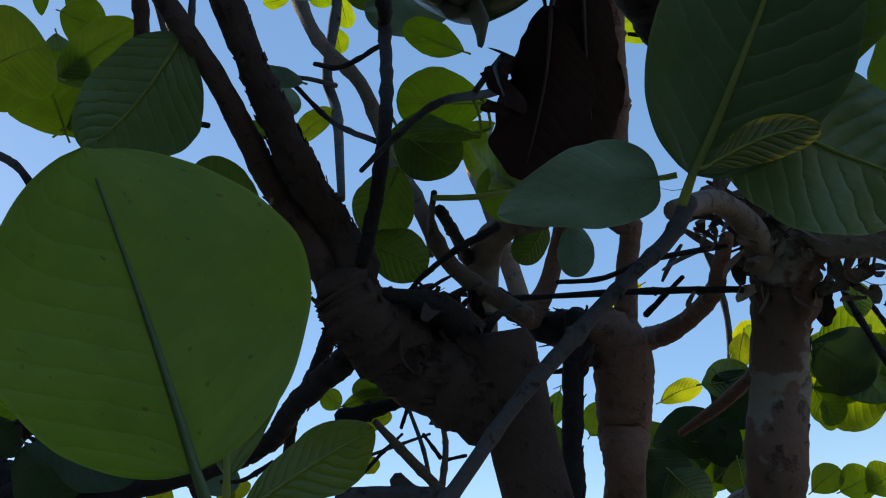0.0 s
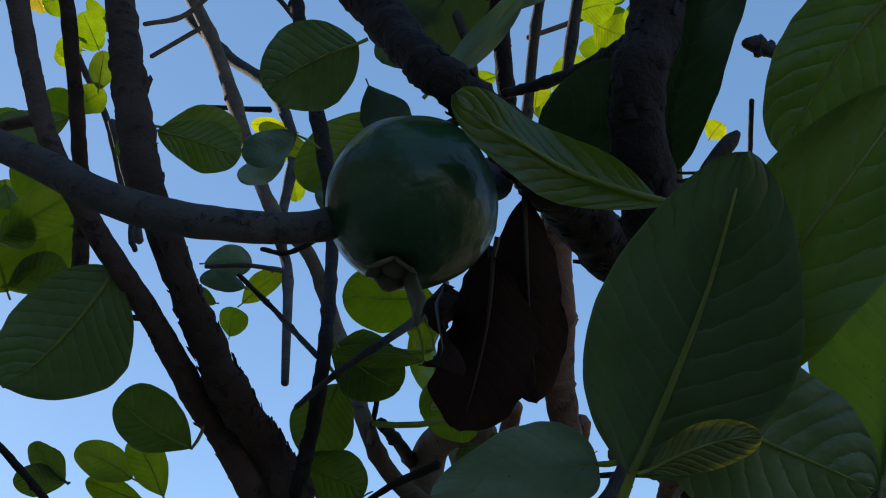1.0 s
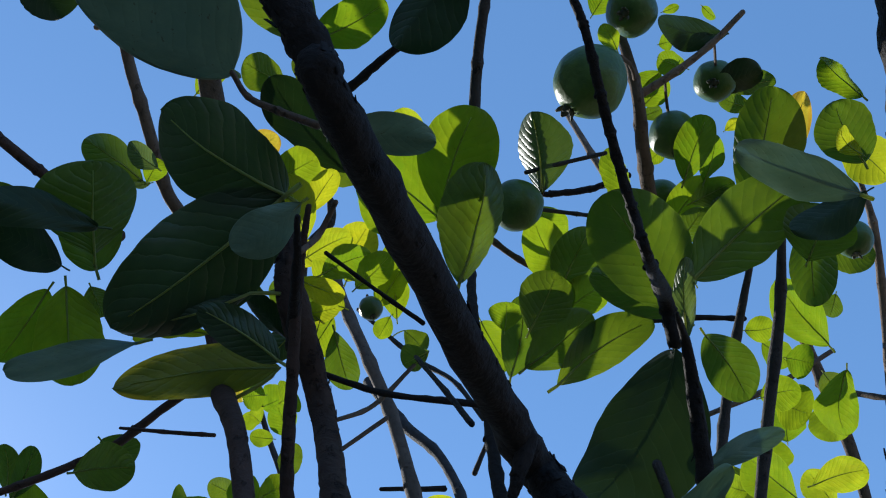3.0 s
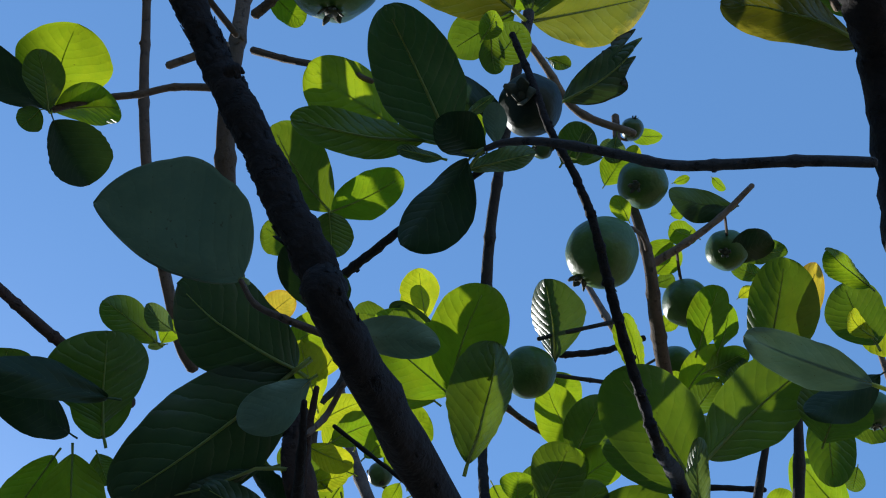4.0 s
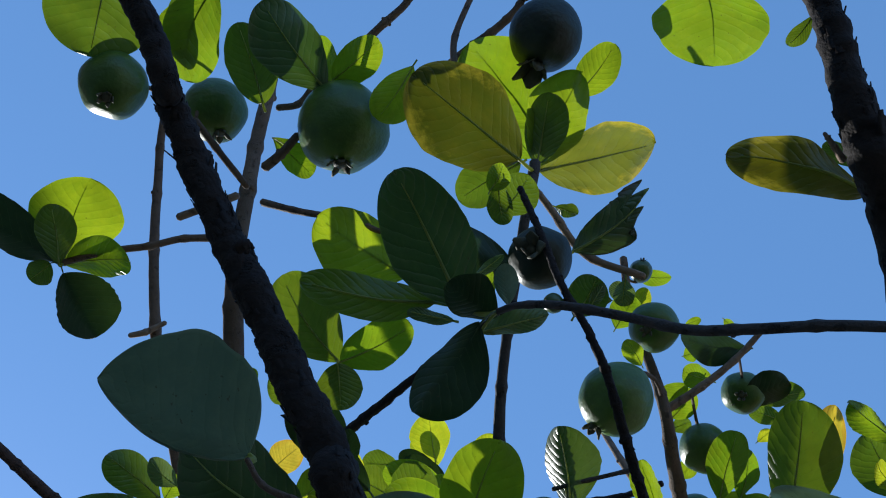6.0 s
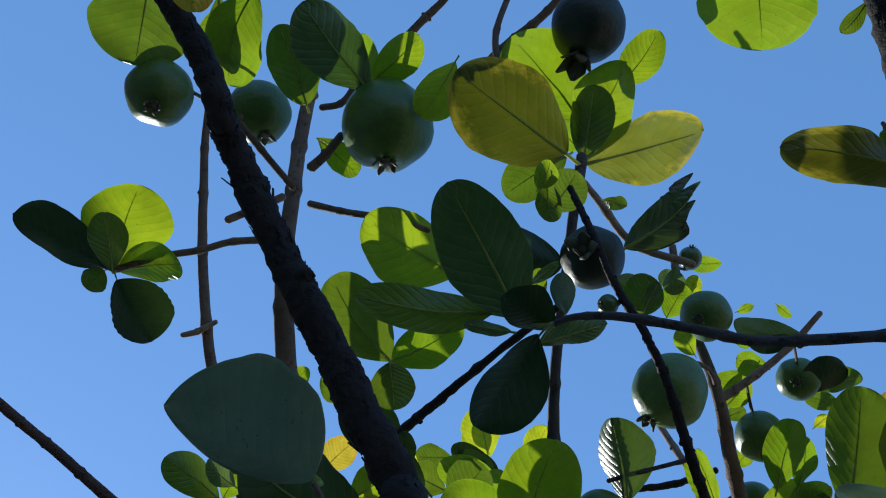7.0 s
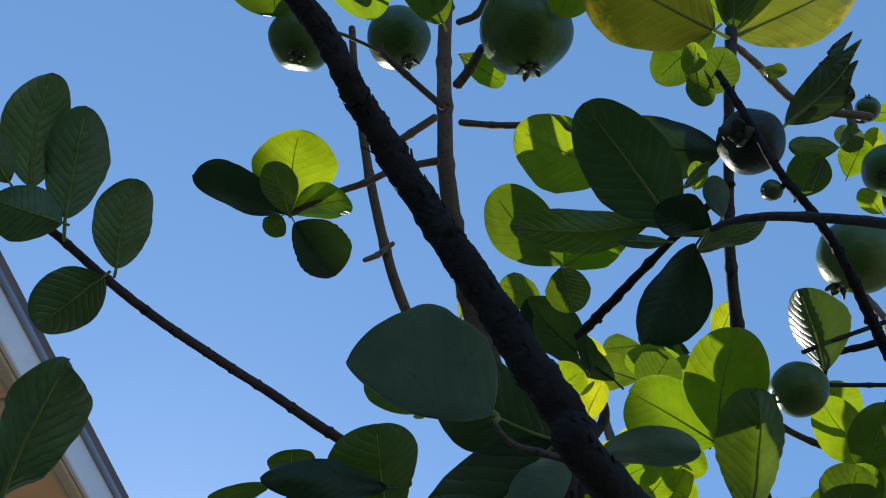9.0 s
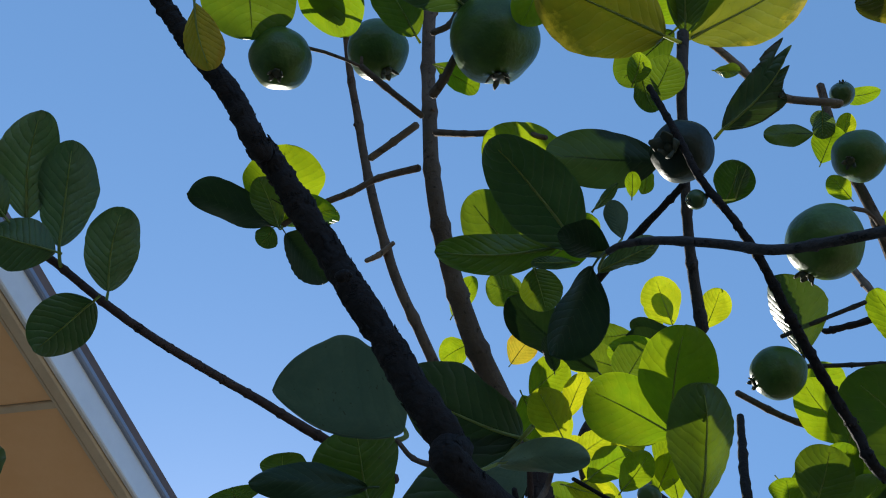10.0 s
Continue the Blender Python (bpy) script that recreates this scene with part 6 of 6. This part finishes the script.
leaf("l", (-0.010, 0.499, 1.755), (-0.043, 0.485, 1.772), 0.023, (-0.179, -0.619, -0.764), 0.14, -0.06)
leaf("d", (0.005, 0.345, 1.652), (0.000, 0.280, 1.592), 0.018, (-0.385, -0.813, -0.437), 0.29, -0.03)
leaf("u", (0.037, 0.264, 1.551), (-0.011, 0.271, 1.553), 0.026, (-0.089, -0.835, -0.543), 0.10, 0.05, 0.6, 0.6)
leaf("u", (-0.080, 0.490, 1.825), (-0.110, 0.489, 1.815), 0.017, (0.116, -0.926, -0.360), 0.29, 0.04)
leaf("y", (-0.071, 0.561, 1.868), (-0.104, 0.539, 1.889), 0.018, (0.358, -0.893, -0.274), 0.17, -0.02)
leaf("l", (-0.365, 0.708, 1.888), (-0.367, 0.656, 1.940), 0.081, (0.254, -0.831, -0.495), 0.14, 0.09)
leaf("l", (-0.389, 0.744, 1.915), (-0.314, 0.740, 1.950), 0.053, (0.220, -0.960, -0.171), 0.23, 0.01)
leaf("g", (-0.364, 0.706, 1.893), (-0.317, 0.715, 1.908), 0.043, (0.414, -0.451, -0.791), 0.15, 0.01)
leaf("g", (-0.288, 0.649, 2.012), (-0.342, 0.628, 2.005), 0.036, (0.376, -0.924, -0.077), 0.25, 0.05)
leaf("y", (-0.386, 0.741, 1.996), (-0.373, 0.755, 1.983), 0.028, (0.111, -0.726, -0.679), 0.19, 0.06)
leaf("y", (-0.215, 0.353, 1.958), (-0.246, 0.344, 1.957), 0.012, (0.220, -0.225, -0.949), 0.23, 0.04)
leaf("u", (0.150, 0.709, 2.246), (0.142, 0.672, 2.265), 0.028, (0.351, -0.695, -0.627), 0.19, 0.10)
leaf("l", (0.026, 0.501, 1.934), (0.021, 0.522, 1.899), 0.025, (-0.390, -0.800, -0.456), 0.15, -0.11)
leaf("k", (-0.021, 0.477, 1.859), (-0.010, 0.487, 1.818), 0.034, (0.340, -0.864, -0.371), 0.27, -0.12)
leaf("l", (-0.033, 0.636, 1.957), (-0.048, 0.662, 1.914), 0.067, (-0.127, -0.897, -0.423), 0.25, -0.11)
leaf("g", (0.316, 0.787, 2.330), (0.368, 0.789, 2.311), 0.046, (-0.399, -0.425, -0.812), 0.19, 0.10)
leaf("y", (0.294, 0.566, 2.274), (0.329, 0.594, 2.234), 0.047, (-0.198, -0.727, -0.657), 0.28, 0.00)
leaf("y", (0.298, 1.062, 2.160), (0.275, 1.041, 2.205), 0.043, (-0.071, -0.907, -0.416), 0.22, 0.05)
leaf("l", (0.284, 1.069, 2.154), (0.179, 1.105, 2.125), 0.075, (-0.240, -0.930, -0.278), 0.25, 0.11)
leaf("l", (0.236, 1.061, 2.185), (0.159, 1.075, 2.183), 0.026, (-0.171, -0.963, 0.206), 0.22, -0.01)
leaf("g", (0.236, 1.061, 2.185), (0.160, 1.047, 2.229), 0.045, (-0.408, -0.497, -0.766), 0.13, -0.06)
leaf("l", (0.267, 0.992, 2.374), (0.297, 1.008, 2.344), 0.041, (-0.087, -0.863, -0.498), 0.18, -0.01)
leaf("l", (0.328, 1.035, 2.295), (0.330, 1.058, 2.249), 0.053, (-0.080, -0.847, -0.526), 0.30, 0.06)
leaf("g", (0.333, 1.012, 2.325), (0.347, 1.028, 2.296), 0.038, (0.063, -0.890, -0.452), 0.14, -0.09)
leaf("l", (0.086, 0.712, 2.024), (0.051, 0.719, 2.030), 0.023, (-0.105, -0.623, -0.775), 0.13, -0.06)
leaf("u", (0.162, 0.468, 1.816), (0.111, 0.490, 1.794), 0.034, (-0.071, -0.740, -0.669), 0.24, 0.07)
leaf("g", (-0.408, 0.880, 2.188), (-0.436, 0.859, 2.199), 0.030, (0.524, -0.817, -0.239), 0.28, -0.09)
leaf("l", (-0.399, 0.907, 2.335), (-0.363, 0.902, 2.343), 0.045, (0.321, -0.612, -0.723), 0.15, 0.04)
leaf("l", (-0.402, 0.916, 2.323), (-0.426, 0.908, 2.320), 0.025, (0.295, -0.626, -0.722), 0.17, 0.02)
leaf("l", (-0.496, 0.979, 2.171), (-0.519, 0.960, 2.182), 0.024, (0.482, -0.810, -0.333), 0.27, -0.05)
leaf("l", (-0.482, 0.591, 1.998), (-0.452, 0.602, 2.015), 0.060, (0.520, -0.572, -0.634), 0.25, -0.07)
leaf("g", (-0.154, 0.480, 1.857), (-0.105, 0.487, 1.839), 0.040, (0.263, -0.910, -0.322), 0.14, -0.09)
leaf("y", (-0.132, 0.876, 2.120), (-0.178, 0.866, 2.135), 0.025, (0.257, -0.944, -0.208), 0.16, 0.11)
leaf("l", (-0.185, 0.874, 2.108), (-0.216, 0.869, 2.104), 0.018, (0.165, -0.622, -0.765), 0.22, -0.02)
leaf("l", (-0.132, 0.883, 2.110), (-0.131, 0.905, 2.073), 0.028, (0.447, -0.784, -0.431), 0.29, -0.01)
leaf("g", (-0.134, 0.686, 2.197), (-0.163, 0.690, 2.188), 0.031, (0.215, -0.478, -0.852), 0.25, -0.10)
leaf("l", (0.225, 0.795, 1.595), (0.279, 0.776, 1.599), 0.055, (-0.290, -0.892, -0.347), 0.23, -0.09)
leaf("k", (0.212, 0.759, 1.597), (0.247, 0.754, 1.558), 0.059, (-0.471, -0.819, -0.327), 0.25, 0.09)
leaf("g", (0.254, 0.785, 1.606), (0.263, 0.791, 1.545), 0.056, (-0.074, -0.990, -0.116), 0.25, 0.12)
leaf("l", (0.213, 0.804, 1.570), (0.235, 0.795, 1.581), 0.032, (-0.423, -0.892, 0.160), 0.19, 0.09)
leaf("l", (0.220, 0.803, 1.557), (0.221, 0.806, 1.533), 0.016, (0.060, -0.995, -0.084), 0.16, -0.02)
leaf("k", (0.124, 0.705, 1.576), (0.141, 0.707, 1.535), 0.049, (-0.425, -0.869, -0.253), 0.28, 0.14)
leaf("g", (0.112, 0.708, 1.571), (0.147, 0.701, 1.572), 0.031, (-0.209, -0.974, 0.087), 0.16, 0.12)
leaf("y", (0.174, 0.803, 1.625), (0.164, 0.811, 1.597), 0.021, (-0.519, -0.853, -0.054), 0.19, -0.09)
leaf("l", (0.178, 0.845, 1.611), (0.191, 0.836, 1.637), 0.019, (0.088, -0.934, -0.346), 0.14, -0.12)
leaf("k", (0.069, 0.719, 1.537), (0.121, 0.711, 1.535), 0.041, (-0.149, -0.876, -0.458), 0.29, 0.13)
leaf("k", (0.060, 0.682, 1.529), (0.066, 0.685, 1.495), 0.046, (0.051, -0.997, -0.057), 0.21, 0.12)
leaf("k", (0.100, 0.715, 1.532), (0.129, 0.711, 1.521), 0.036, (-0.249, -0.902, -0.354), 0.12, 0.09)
leaf("g", (0.124, 0.713, 1.515), (0.123, 0.715, 1.488), 0.031, (-0.442, -0.892, -0.093), 0.26, -0.07)
leaf("g", (0.099, 0.754, 1.533), (0.111, 0.754, 1.519), 0.029, (-0.415, -0.857, -0.306), 0.19, -0.04)
leaf("k", (0.049, 0.647, 1.511), (0.036, 0.650, 1.491), 0.029, (-0.382, -0.920, 0.092), 0.24, 0.08)
leaf("g", (0.072, 0.683, 1.512), (0.090, 0.682, 1.484), 0.038, (0.061, -0.995, 0.083), 0.22, -0.04)
leaf("y", (0.108, 0.833, 1.494), (0.119, 0.829, 1.522), 0.021, (0.173, -0.969, -0.179), 0.29, -0.10)
leaf("l", (0.042, 0.832, 1.567), (0.040, 0.829, 1.591), 0.032, (0.271, -0.959, -0.087), 0.13, -0.01)
leaf("y", (0.058, 0.756, 1.554), (0.044, 0.760, 1.531), 0.019, (0.211, -0.933, -0.291), 0.17, 0.07)
leaf("l", (0.203, 0.854, 1.492), (0.229, 0.845, 1.506), 0.027, (-0.407, -0.880, 0.245), 0.17, -0.10)
leaf("l", (0.224, 0.848, 1.488), (0.251, 0.839, 1.496), 0.033, (-0.178, -0.908, -0.379), 0.20, -0.07)
leaf("l", (0.244, 0.842, 1.484), (0.268, 0.833, 1.495), 0.033, (-0.156, -0.920, -0.360), 0.27, -0.06)
leaf("g", (-0.012, 0.643, 1.559), (-0.004, 0.648, 1.524), 0.030, (-0.422, -0.876, -0.235), 0.18, 0.09)
leaf("l", (0.015, 0.827, 1.610), (0.001, 0.832, 1.582), 0.023, (0.429, -0.828, -0.361), 0.27, -0.08)
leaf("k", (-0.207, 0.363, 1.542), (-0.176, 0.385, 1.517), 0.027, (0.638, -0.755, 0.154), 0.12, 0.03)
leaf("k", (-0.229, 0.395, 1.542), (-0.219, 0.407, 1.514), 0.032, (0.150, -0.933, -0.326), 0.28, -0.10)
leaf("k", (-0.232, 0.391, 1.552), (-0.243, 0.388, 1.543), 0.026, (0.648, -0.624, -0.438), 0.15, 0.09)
leaf("y", (-0.306, 0.609, 1.582), (-0.304, 0.614, 1.565), 0.021, (0.701, -0.708, -0.086), 0.20, -0.10)
leaf("l", (-0.336, 0.597, 1.566), (-0.313, 0.612, 1.553), 0.033, (0.161, -0.797, -0.582), 0.23, 0.10)
leaf("y", (-0.288, 0.704, 1.569), (-0.302, 0.701, 1.554), 0.026, (-0.022, -0.981, 0.192), 0.21, -0.11)
leaf("y", (-0.255, 0.715, 1.577), (-0.252, 0.721, 1.547), 0.019, (-0.200, -0.951, -0.234), 0.26, 0.01)
leaf("y", (-0.257, 0.717, 1.560), (-0.233, 0.725, 1.561), 0.016, (0.252, -0.896, 0.365), 0.16, -0.01)
leaf("l", (-0.129, 0.588, 1.577), (-0.097, 0.594, 1.580), 0.012, (0.163, -0.720, -0.675), 0.27, 0.09)
leaf("y", (-0.143, 0.665, 1.578), (-0.110, 0.670, 1.583), 0.019, (0.205, -0.729, -0.653), 0.28, -0.02)
leaf("y", (-0.150, 0.746, 1.558), (-0.137, 0.747, 1.567), 0.014, (0.064, -0.998, -0.012), 0.28, -0.08)
leaf("l", (0.217, 0.801, 1.578), (0.262, 0.792, 1.540), 0.065, (-0.200, -0.980, 0.000), 0.20, 0.13)
leaf("l", (0.215, 0.803, 1.570), (0.227, 0.803, 1.537), 0.030, (-0.428, -0.882, -0.196), 0.16, -0.01)
leaf("y", (0.182, 0.881, 1.624), (0.202, 0.872, 1.648), 0.027, (-0.087, -0.947, -0.310), 0.15, -0.03)
leaf("g", (0.173, 0.812, 1.579), (0.136, 0.817, 1.597), 0.040, (-0.265, -0.910, -0.320), 0.24, -0.09)
leaf("l", (0.154, 0.741, 1.547), (0.105, 0.753, 1.533), 0.041, (-0.135, -0.948, -0.287), 0.26, -0.10)
leaf("l", (0.111, 0.751, 1.539), (0.122, 0.754, 1.500), 0.055, (-0.337, -0.931, -0.143), 0.13, -0.01)
leaf("y", (0.115, 0.974, 1.609), (0.158, 0.966, 1.617), 0.024, (-0.187, -0.982, 0.005), 0.16, -0.12)
leaf("g", (0.089, 0.753, 1.552), (0.053, 0.760, 1.529), 0.046, (-0.211, -0.977, 0.020), 0.29, 0.04)
leaf("y", (0.050, 0.760, 1.534), (0.071, 0.755, 1.552), 0.029, (-0.317, -0.938, 0.141), 0.20, -0.10)
leaf("g", (0.066, 0.721, 1.522), (0.077, 0.722, 1.494), 0.052, (-0.273, -0.947, -0.168), 0.29, -0.11)
leaf("g", (0.111, 0.755, 1.506), (0.140, 0.748, 1.521), 0.032, (-0.268, -0.961, 0.064), 0.27, -0.10)
leaf("l", (0.036, 0.908, 1.579), (0.062, 0.903, 1.602), 0.033, (-0.191, -0.981, -0.029), 0.26, -0.02)
leaf("y", (0.112, 0.875, 1.704), (0.073, 0.883, 1.691), 0.024, (-0.055, -0.904, -0.425), 0.15, 0.01)
leaf("g", (0.208, 0.631, 1.609), (0.213, 0.639, 1.582), 0.021, (0.009, -0.986, -0.165), 0.17, -0.09)
leaf("d", (0.175, 0.563, 1.595), (0.167, 0.576, 1.567), 0.015, (-0.596, -0.798, -0.086), 0.19, -0.02)
leaf("u", (0.024, 0.431, 1.607), (0.021, 0.440, 1.583), 0.018, (-0.252, -0.917, -0.311), 0.22, -0.00)
leaf("g", (0.014, 0.466, 1.625), (-0.005, 0.473, 1.608), 0.023, (0.437, -0.578, -0.690), 0.29, -0.08)
leaf("l", (-0.156, 0.655, 1.607), (-0.144, 0.661, 1.594), 0.017, (0.426, -0.904, 0.031), 0.22, 0.07)
leaf("g", (-0.094, 0.594, 1.579), (-0.121, 0.589, 1.587), 0.021, (-0.012, -0.746, -0.666), 0.16, 0.05)
leaf("y", (-0.135, 0.671, 1.550), (-0.127, 0.673, 1.553), 0.013, (0.059, -0.982, 0.177), 0.12, 0.08)
leaf("y", (-0.026, 0.742, 1.641), (-0.034, 0.740, 1.646), 0.010, (0.222, -0.975, 0.025), 0.16, 0.07)
leaf("l", (-0.300, 0.521, 1.591), (-0.314, 0.510, 1.603), 0.023, (0.265, -0.814, -0.516), 0.26, -0.11)
leaf("g", (-0.323, 0.603, 1.570), (-0.290, 0.617, 1.581), 0.035, (0.329, -0.933, 0.144), 0.13, -0.02)
leaf("g", (-0.345, 0.593, 1.560), (-0.309, 0.611, 1.566), 0.043, (0.429, -0.647, -0.630), 0.26, 0.03)
leaf("u", (-0.251, 0.638, 1.555), (-0.217, 0.650, 1.554), 0.026, (0.280, -0.829, -0.484), 0.20, 0.05)
leaf("l", (0.235, 0.794, 1.611), (0.222, 0.803, 1.578), 0.035, (-0.421, -0.904, -0.073), 0.22, -0.05)
leaf("l", (0.257, 0.790, 1.597), (0.232, 0.803, 1.553), 0.040, (-0.429, -0.903, -0.028), 0.30, -0.04)
leaf("l", (0.278, 0.785, 1.582), (0.303, 0.780, 1.545), 0.055, (-0.208, -0.978, -0.008), 0.23, 0.06)
leaf("l", (0.267, 0.785, 1.603), (0.288, 0.782, 1.584), 0.032, (-0.516, -0.767, -0.382), 0.13, -0.06)
leaf("y", (0.316, 0.887, 2.022), (0.331, 0.875, 2.032), 0.028, (-0.056, -0.686, -0.726), 0.14, 0.01)
leaf("l", (-0.364, 0.756, 1.989), (-0.351, 0.789, 1.960), 0.053, (0.218, -0.802, -0.556), 0.27, -0.08)
leaf("g", (-0.387, 0.760, 1.965), (-0.369, 0.790, 1.955), 0.051, (0.136, -0.720, -0.681), 0.13, -0.12)
leaf("g", (-0.386, 0.734, 2.017), (-0.386, 0.752, 1.979), 0.040, (0.805, -0.477, -0.351), 0.22, -0.11)
leaf("l", (-0.313, 0.746, 2.209), (-0.294, 0.744, 2.218), 0.040, (0.219, -0.810, -0.545), 0.14, 0.11)
leaf("l", (-0.366, 0.827, 2.249), (-0.378, 0.815, 2.257), 0.029, (0.446, -0.727, -0.521), 0.29, -0.05)
leaf("l", (-0.316, 0.721, 2.073), (-0.340, 0.700, 2.083), 0.037, (0.113, -0.585, -0.803), 0.17, 0.10)
leaf("l", (-0.362, 0.714, 2.053), (-0.352, 0.728, 2.041), 0.035, (0.226, -0.726, -0.650), 0.19, 0.04)
leaf("l", (-0.159, 0.975, 2.129), (-0.157, 0.998, 2.104), 0.027, (-0.203, -0.822, -0.532), 0.28, 0.10)
leaf("l", (0.249, 0.977, 2.209), (0.255, 0.957, 2.244), 0.053, (-0.024, -0.795, -0.606), 0.22, -0.12)
leaf("y", (0.152, 0.969, 2.159), (0.161, 0.948, 2.186), 0.036, (-0.287, -0.820, -0.496), 0.12, -0.01)
leaf("l", (0.185, 0.972, 2.148), (0.159, 0.967, 2.162), 0.038, (0.049, -0.960, -0.275), 0.25, 0.04)
leaf("l", (-0.051, 0.526, 1.743), (-0.034, 0.534, 1.728), 0.029, (0.324, -0.936, -0.136), 0.29, 0.06)
leaf("l", (-0.012, 0.638, 1.750), (-0.017, 0.631, 1.765), 0.027, (0.363, -0.898, -0.249), 0.14, 0.08)
leaf("g", (-0.050, 0.383, 1.649), (-0.026, 0.390, 1.639), 0.030, (-0.055, -0.785, -0.617), 0.20, -0.04)
leaf("l", (-0.006, 0.383, 1.640), (-0.048, 0.376, 1.647), 0.011, (0.203, -0.925, 0.320), 0.21, 0.11)
leaf("l", (0.268, 0.917, 2.288), (0.297, 0.920, 2.275), 0.045, (-0.291, -0.641, -0.710), 0.18, 0.04)
leaf("l", (0.237, 0.910, 2.225), (0.271, 0.918, 2.204), 0.058, (-0.296, -0.677, -0.674), 0.14, -0.03)
leaf("l", (0.202, 0.961, 2.156), (0.216, 0.931, 2.192), 0.065, (-0.331, -0.817, -0.473), 0.24, -0.01)
leaf("y", (0.520, 0.864, 2.129), (0.491, 0.882, 2.126), 0.036, (-0.472, -0.814, -0.340), 0.28, -0.08)
leaf("g", (-0.167, 0.725, 2.265), (-0.149, 0.746, 2.247), 0.030, (-0.154, -0.563, -0.812), 0.22, 0.01)
leaf("l", (-0.454, 0.853, 2.168), (-0.472, 0.845, 2.166), 0.050, (0.424, -0.820, -0.384), 0.17, -0.09)
leaf("y", (-0.459, 0.910, 2.077), (-0.465, 0.896, 2.108), 0.030, (0.682, -0.647, -0.341), 0.20, 0.10)
leaf("g", (-0.352, 0.561, 1.908), (-0.368, 0.566, 1.892), 0.055, (0.254, -0.932, -0.257), 0.21, 0.06)
leaf("l", (-0.312, 0.504, 1.819), (-0.277, 0.511, 1.832), 0.067, (0.387, -0.876, -0.288), 0.29, -0.09)
leaf("g", (-0.358, 0.764, 1.979), (-0.334, 0.775, 1.979), 0.038, (0.404, -0.907, -0.121), 0.18, -0.09)
leaf("u", (-0.207, 0.753, 1.906), (-0.166, 0.764, 1.904), 0.030, (0.185, -0.807, -0.561), 0.27, 0.03)
leaf("l", (-0.086, 0.775, 2.304), (-0.063, 0.817, 2.259), 0.055, (0.223, -0.781, -0.583), 0.29, 0.09)

# ---- dry litter ----
litter("dry_litter", (0.133, 0.458, 1.599), (0.016, 0.016, 0.011), 110, "dry bark strips caught in the fork")
litter("dry_litter", (0.160, 0.455, 1.581), (0.018, 0.018, 0.013), 100, "dry bark strips caught in the fork")
litter("dry_litter", (0.110, 0.446, 1.605), (0.012, 0.012, 0.008), 60, "dry bark strips caught in the fork")
litter("dry_litter", (0.111, 0.445, 1.582), (0.014, 0.014, 0.010), 40, "brown dry shreds on the bark")
litter("dry_litter", (-0.048, 0.412, 1.568), (0.010, 0.010, 0.007), 70, "dark leaf litter caught between the stems")
litter("dry_litter", (-0.299, 0.572, 1.572), (0.030, 0.030, 0.021), 50, "dark leaf litter caught between the stems")
litter("dry_litter", (0.031, 0.553, 1.573), (0.008, 0.008, 0.006), 24, "dark leaf litter in a hollow")
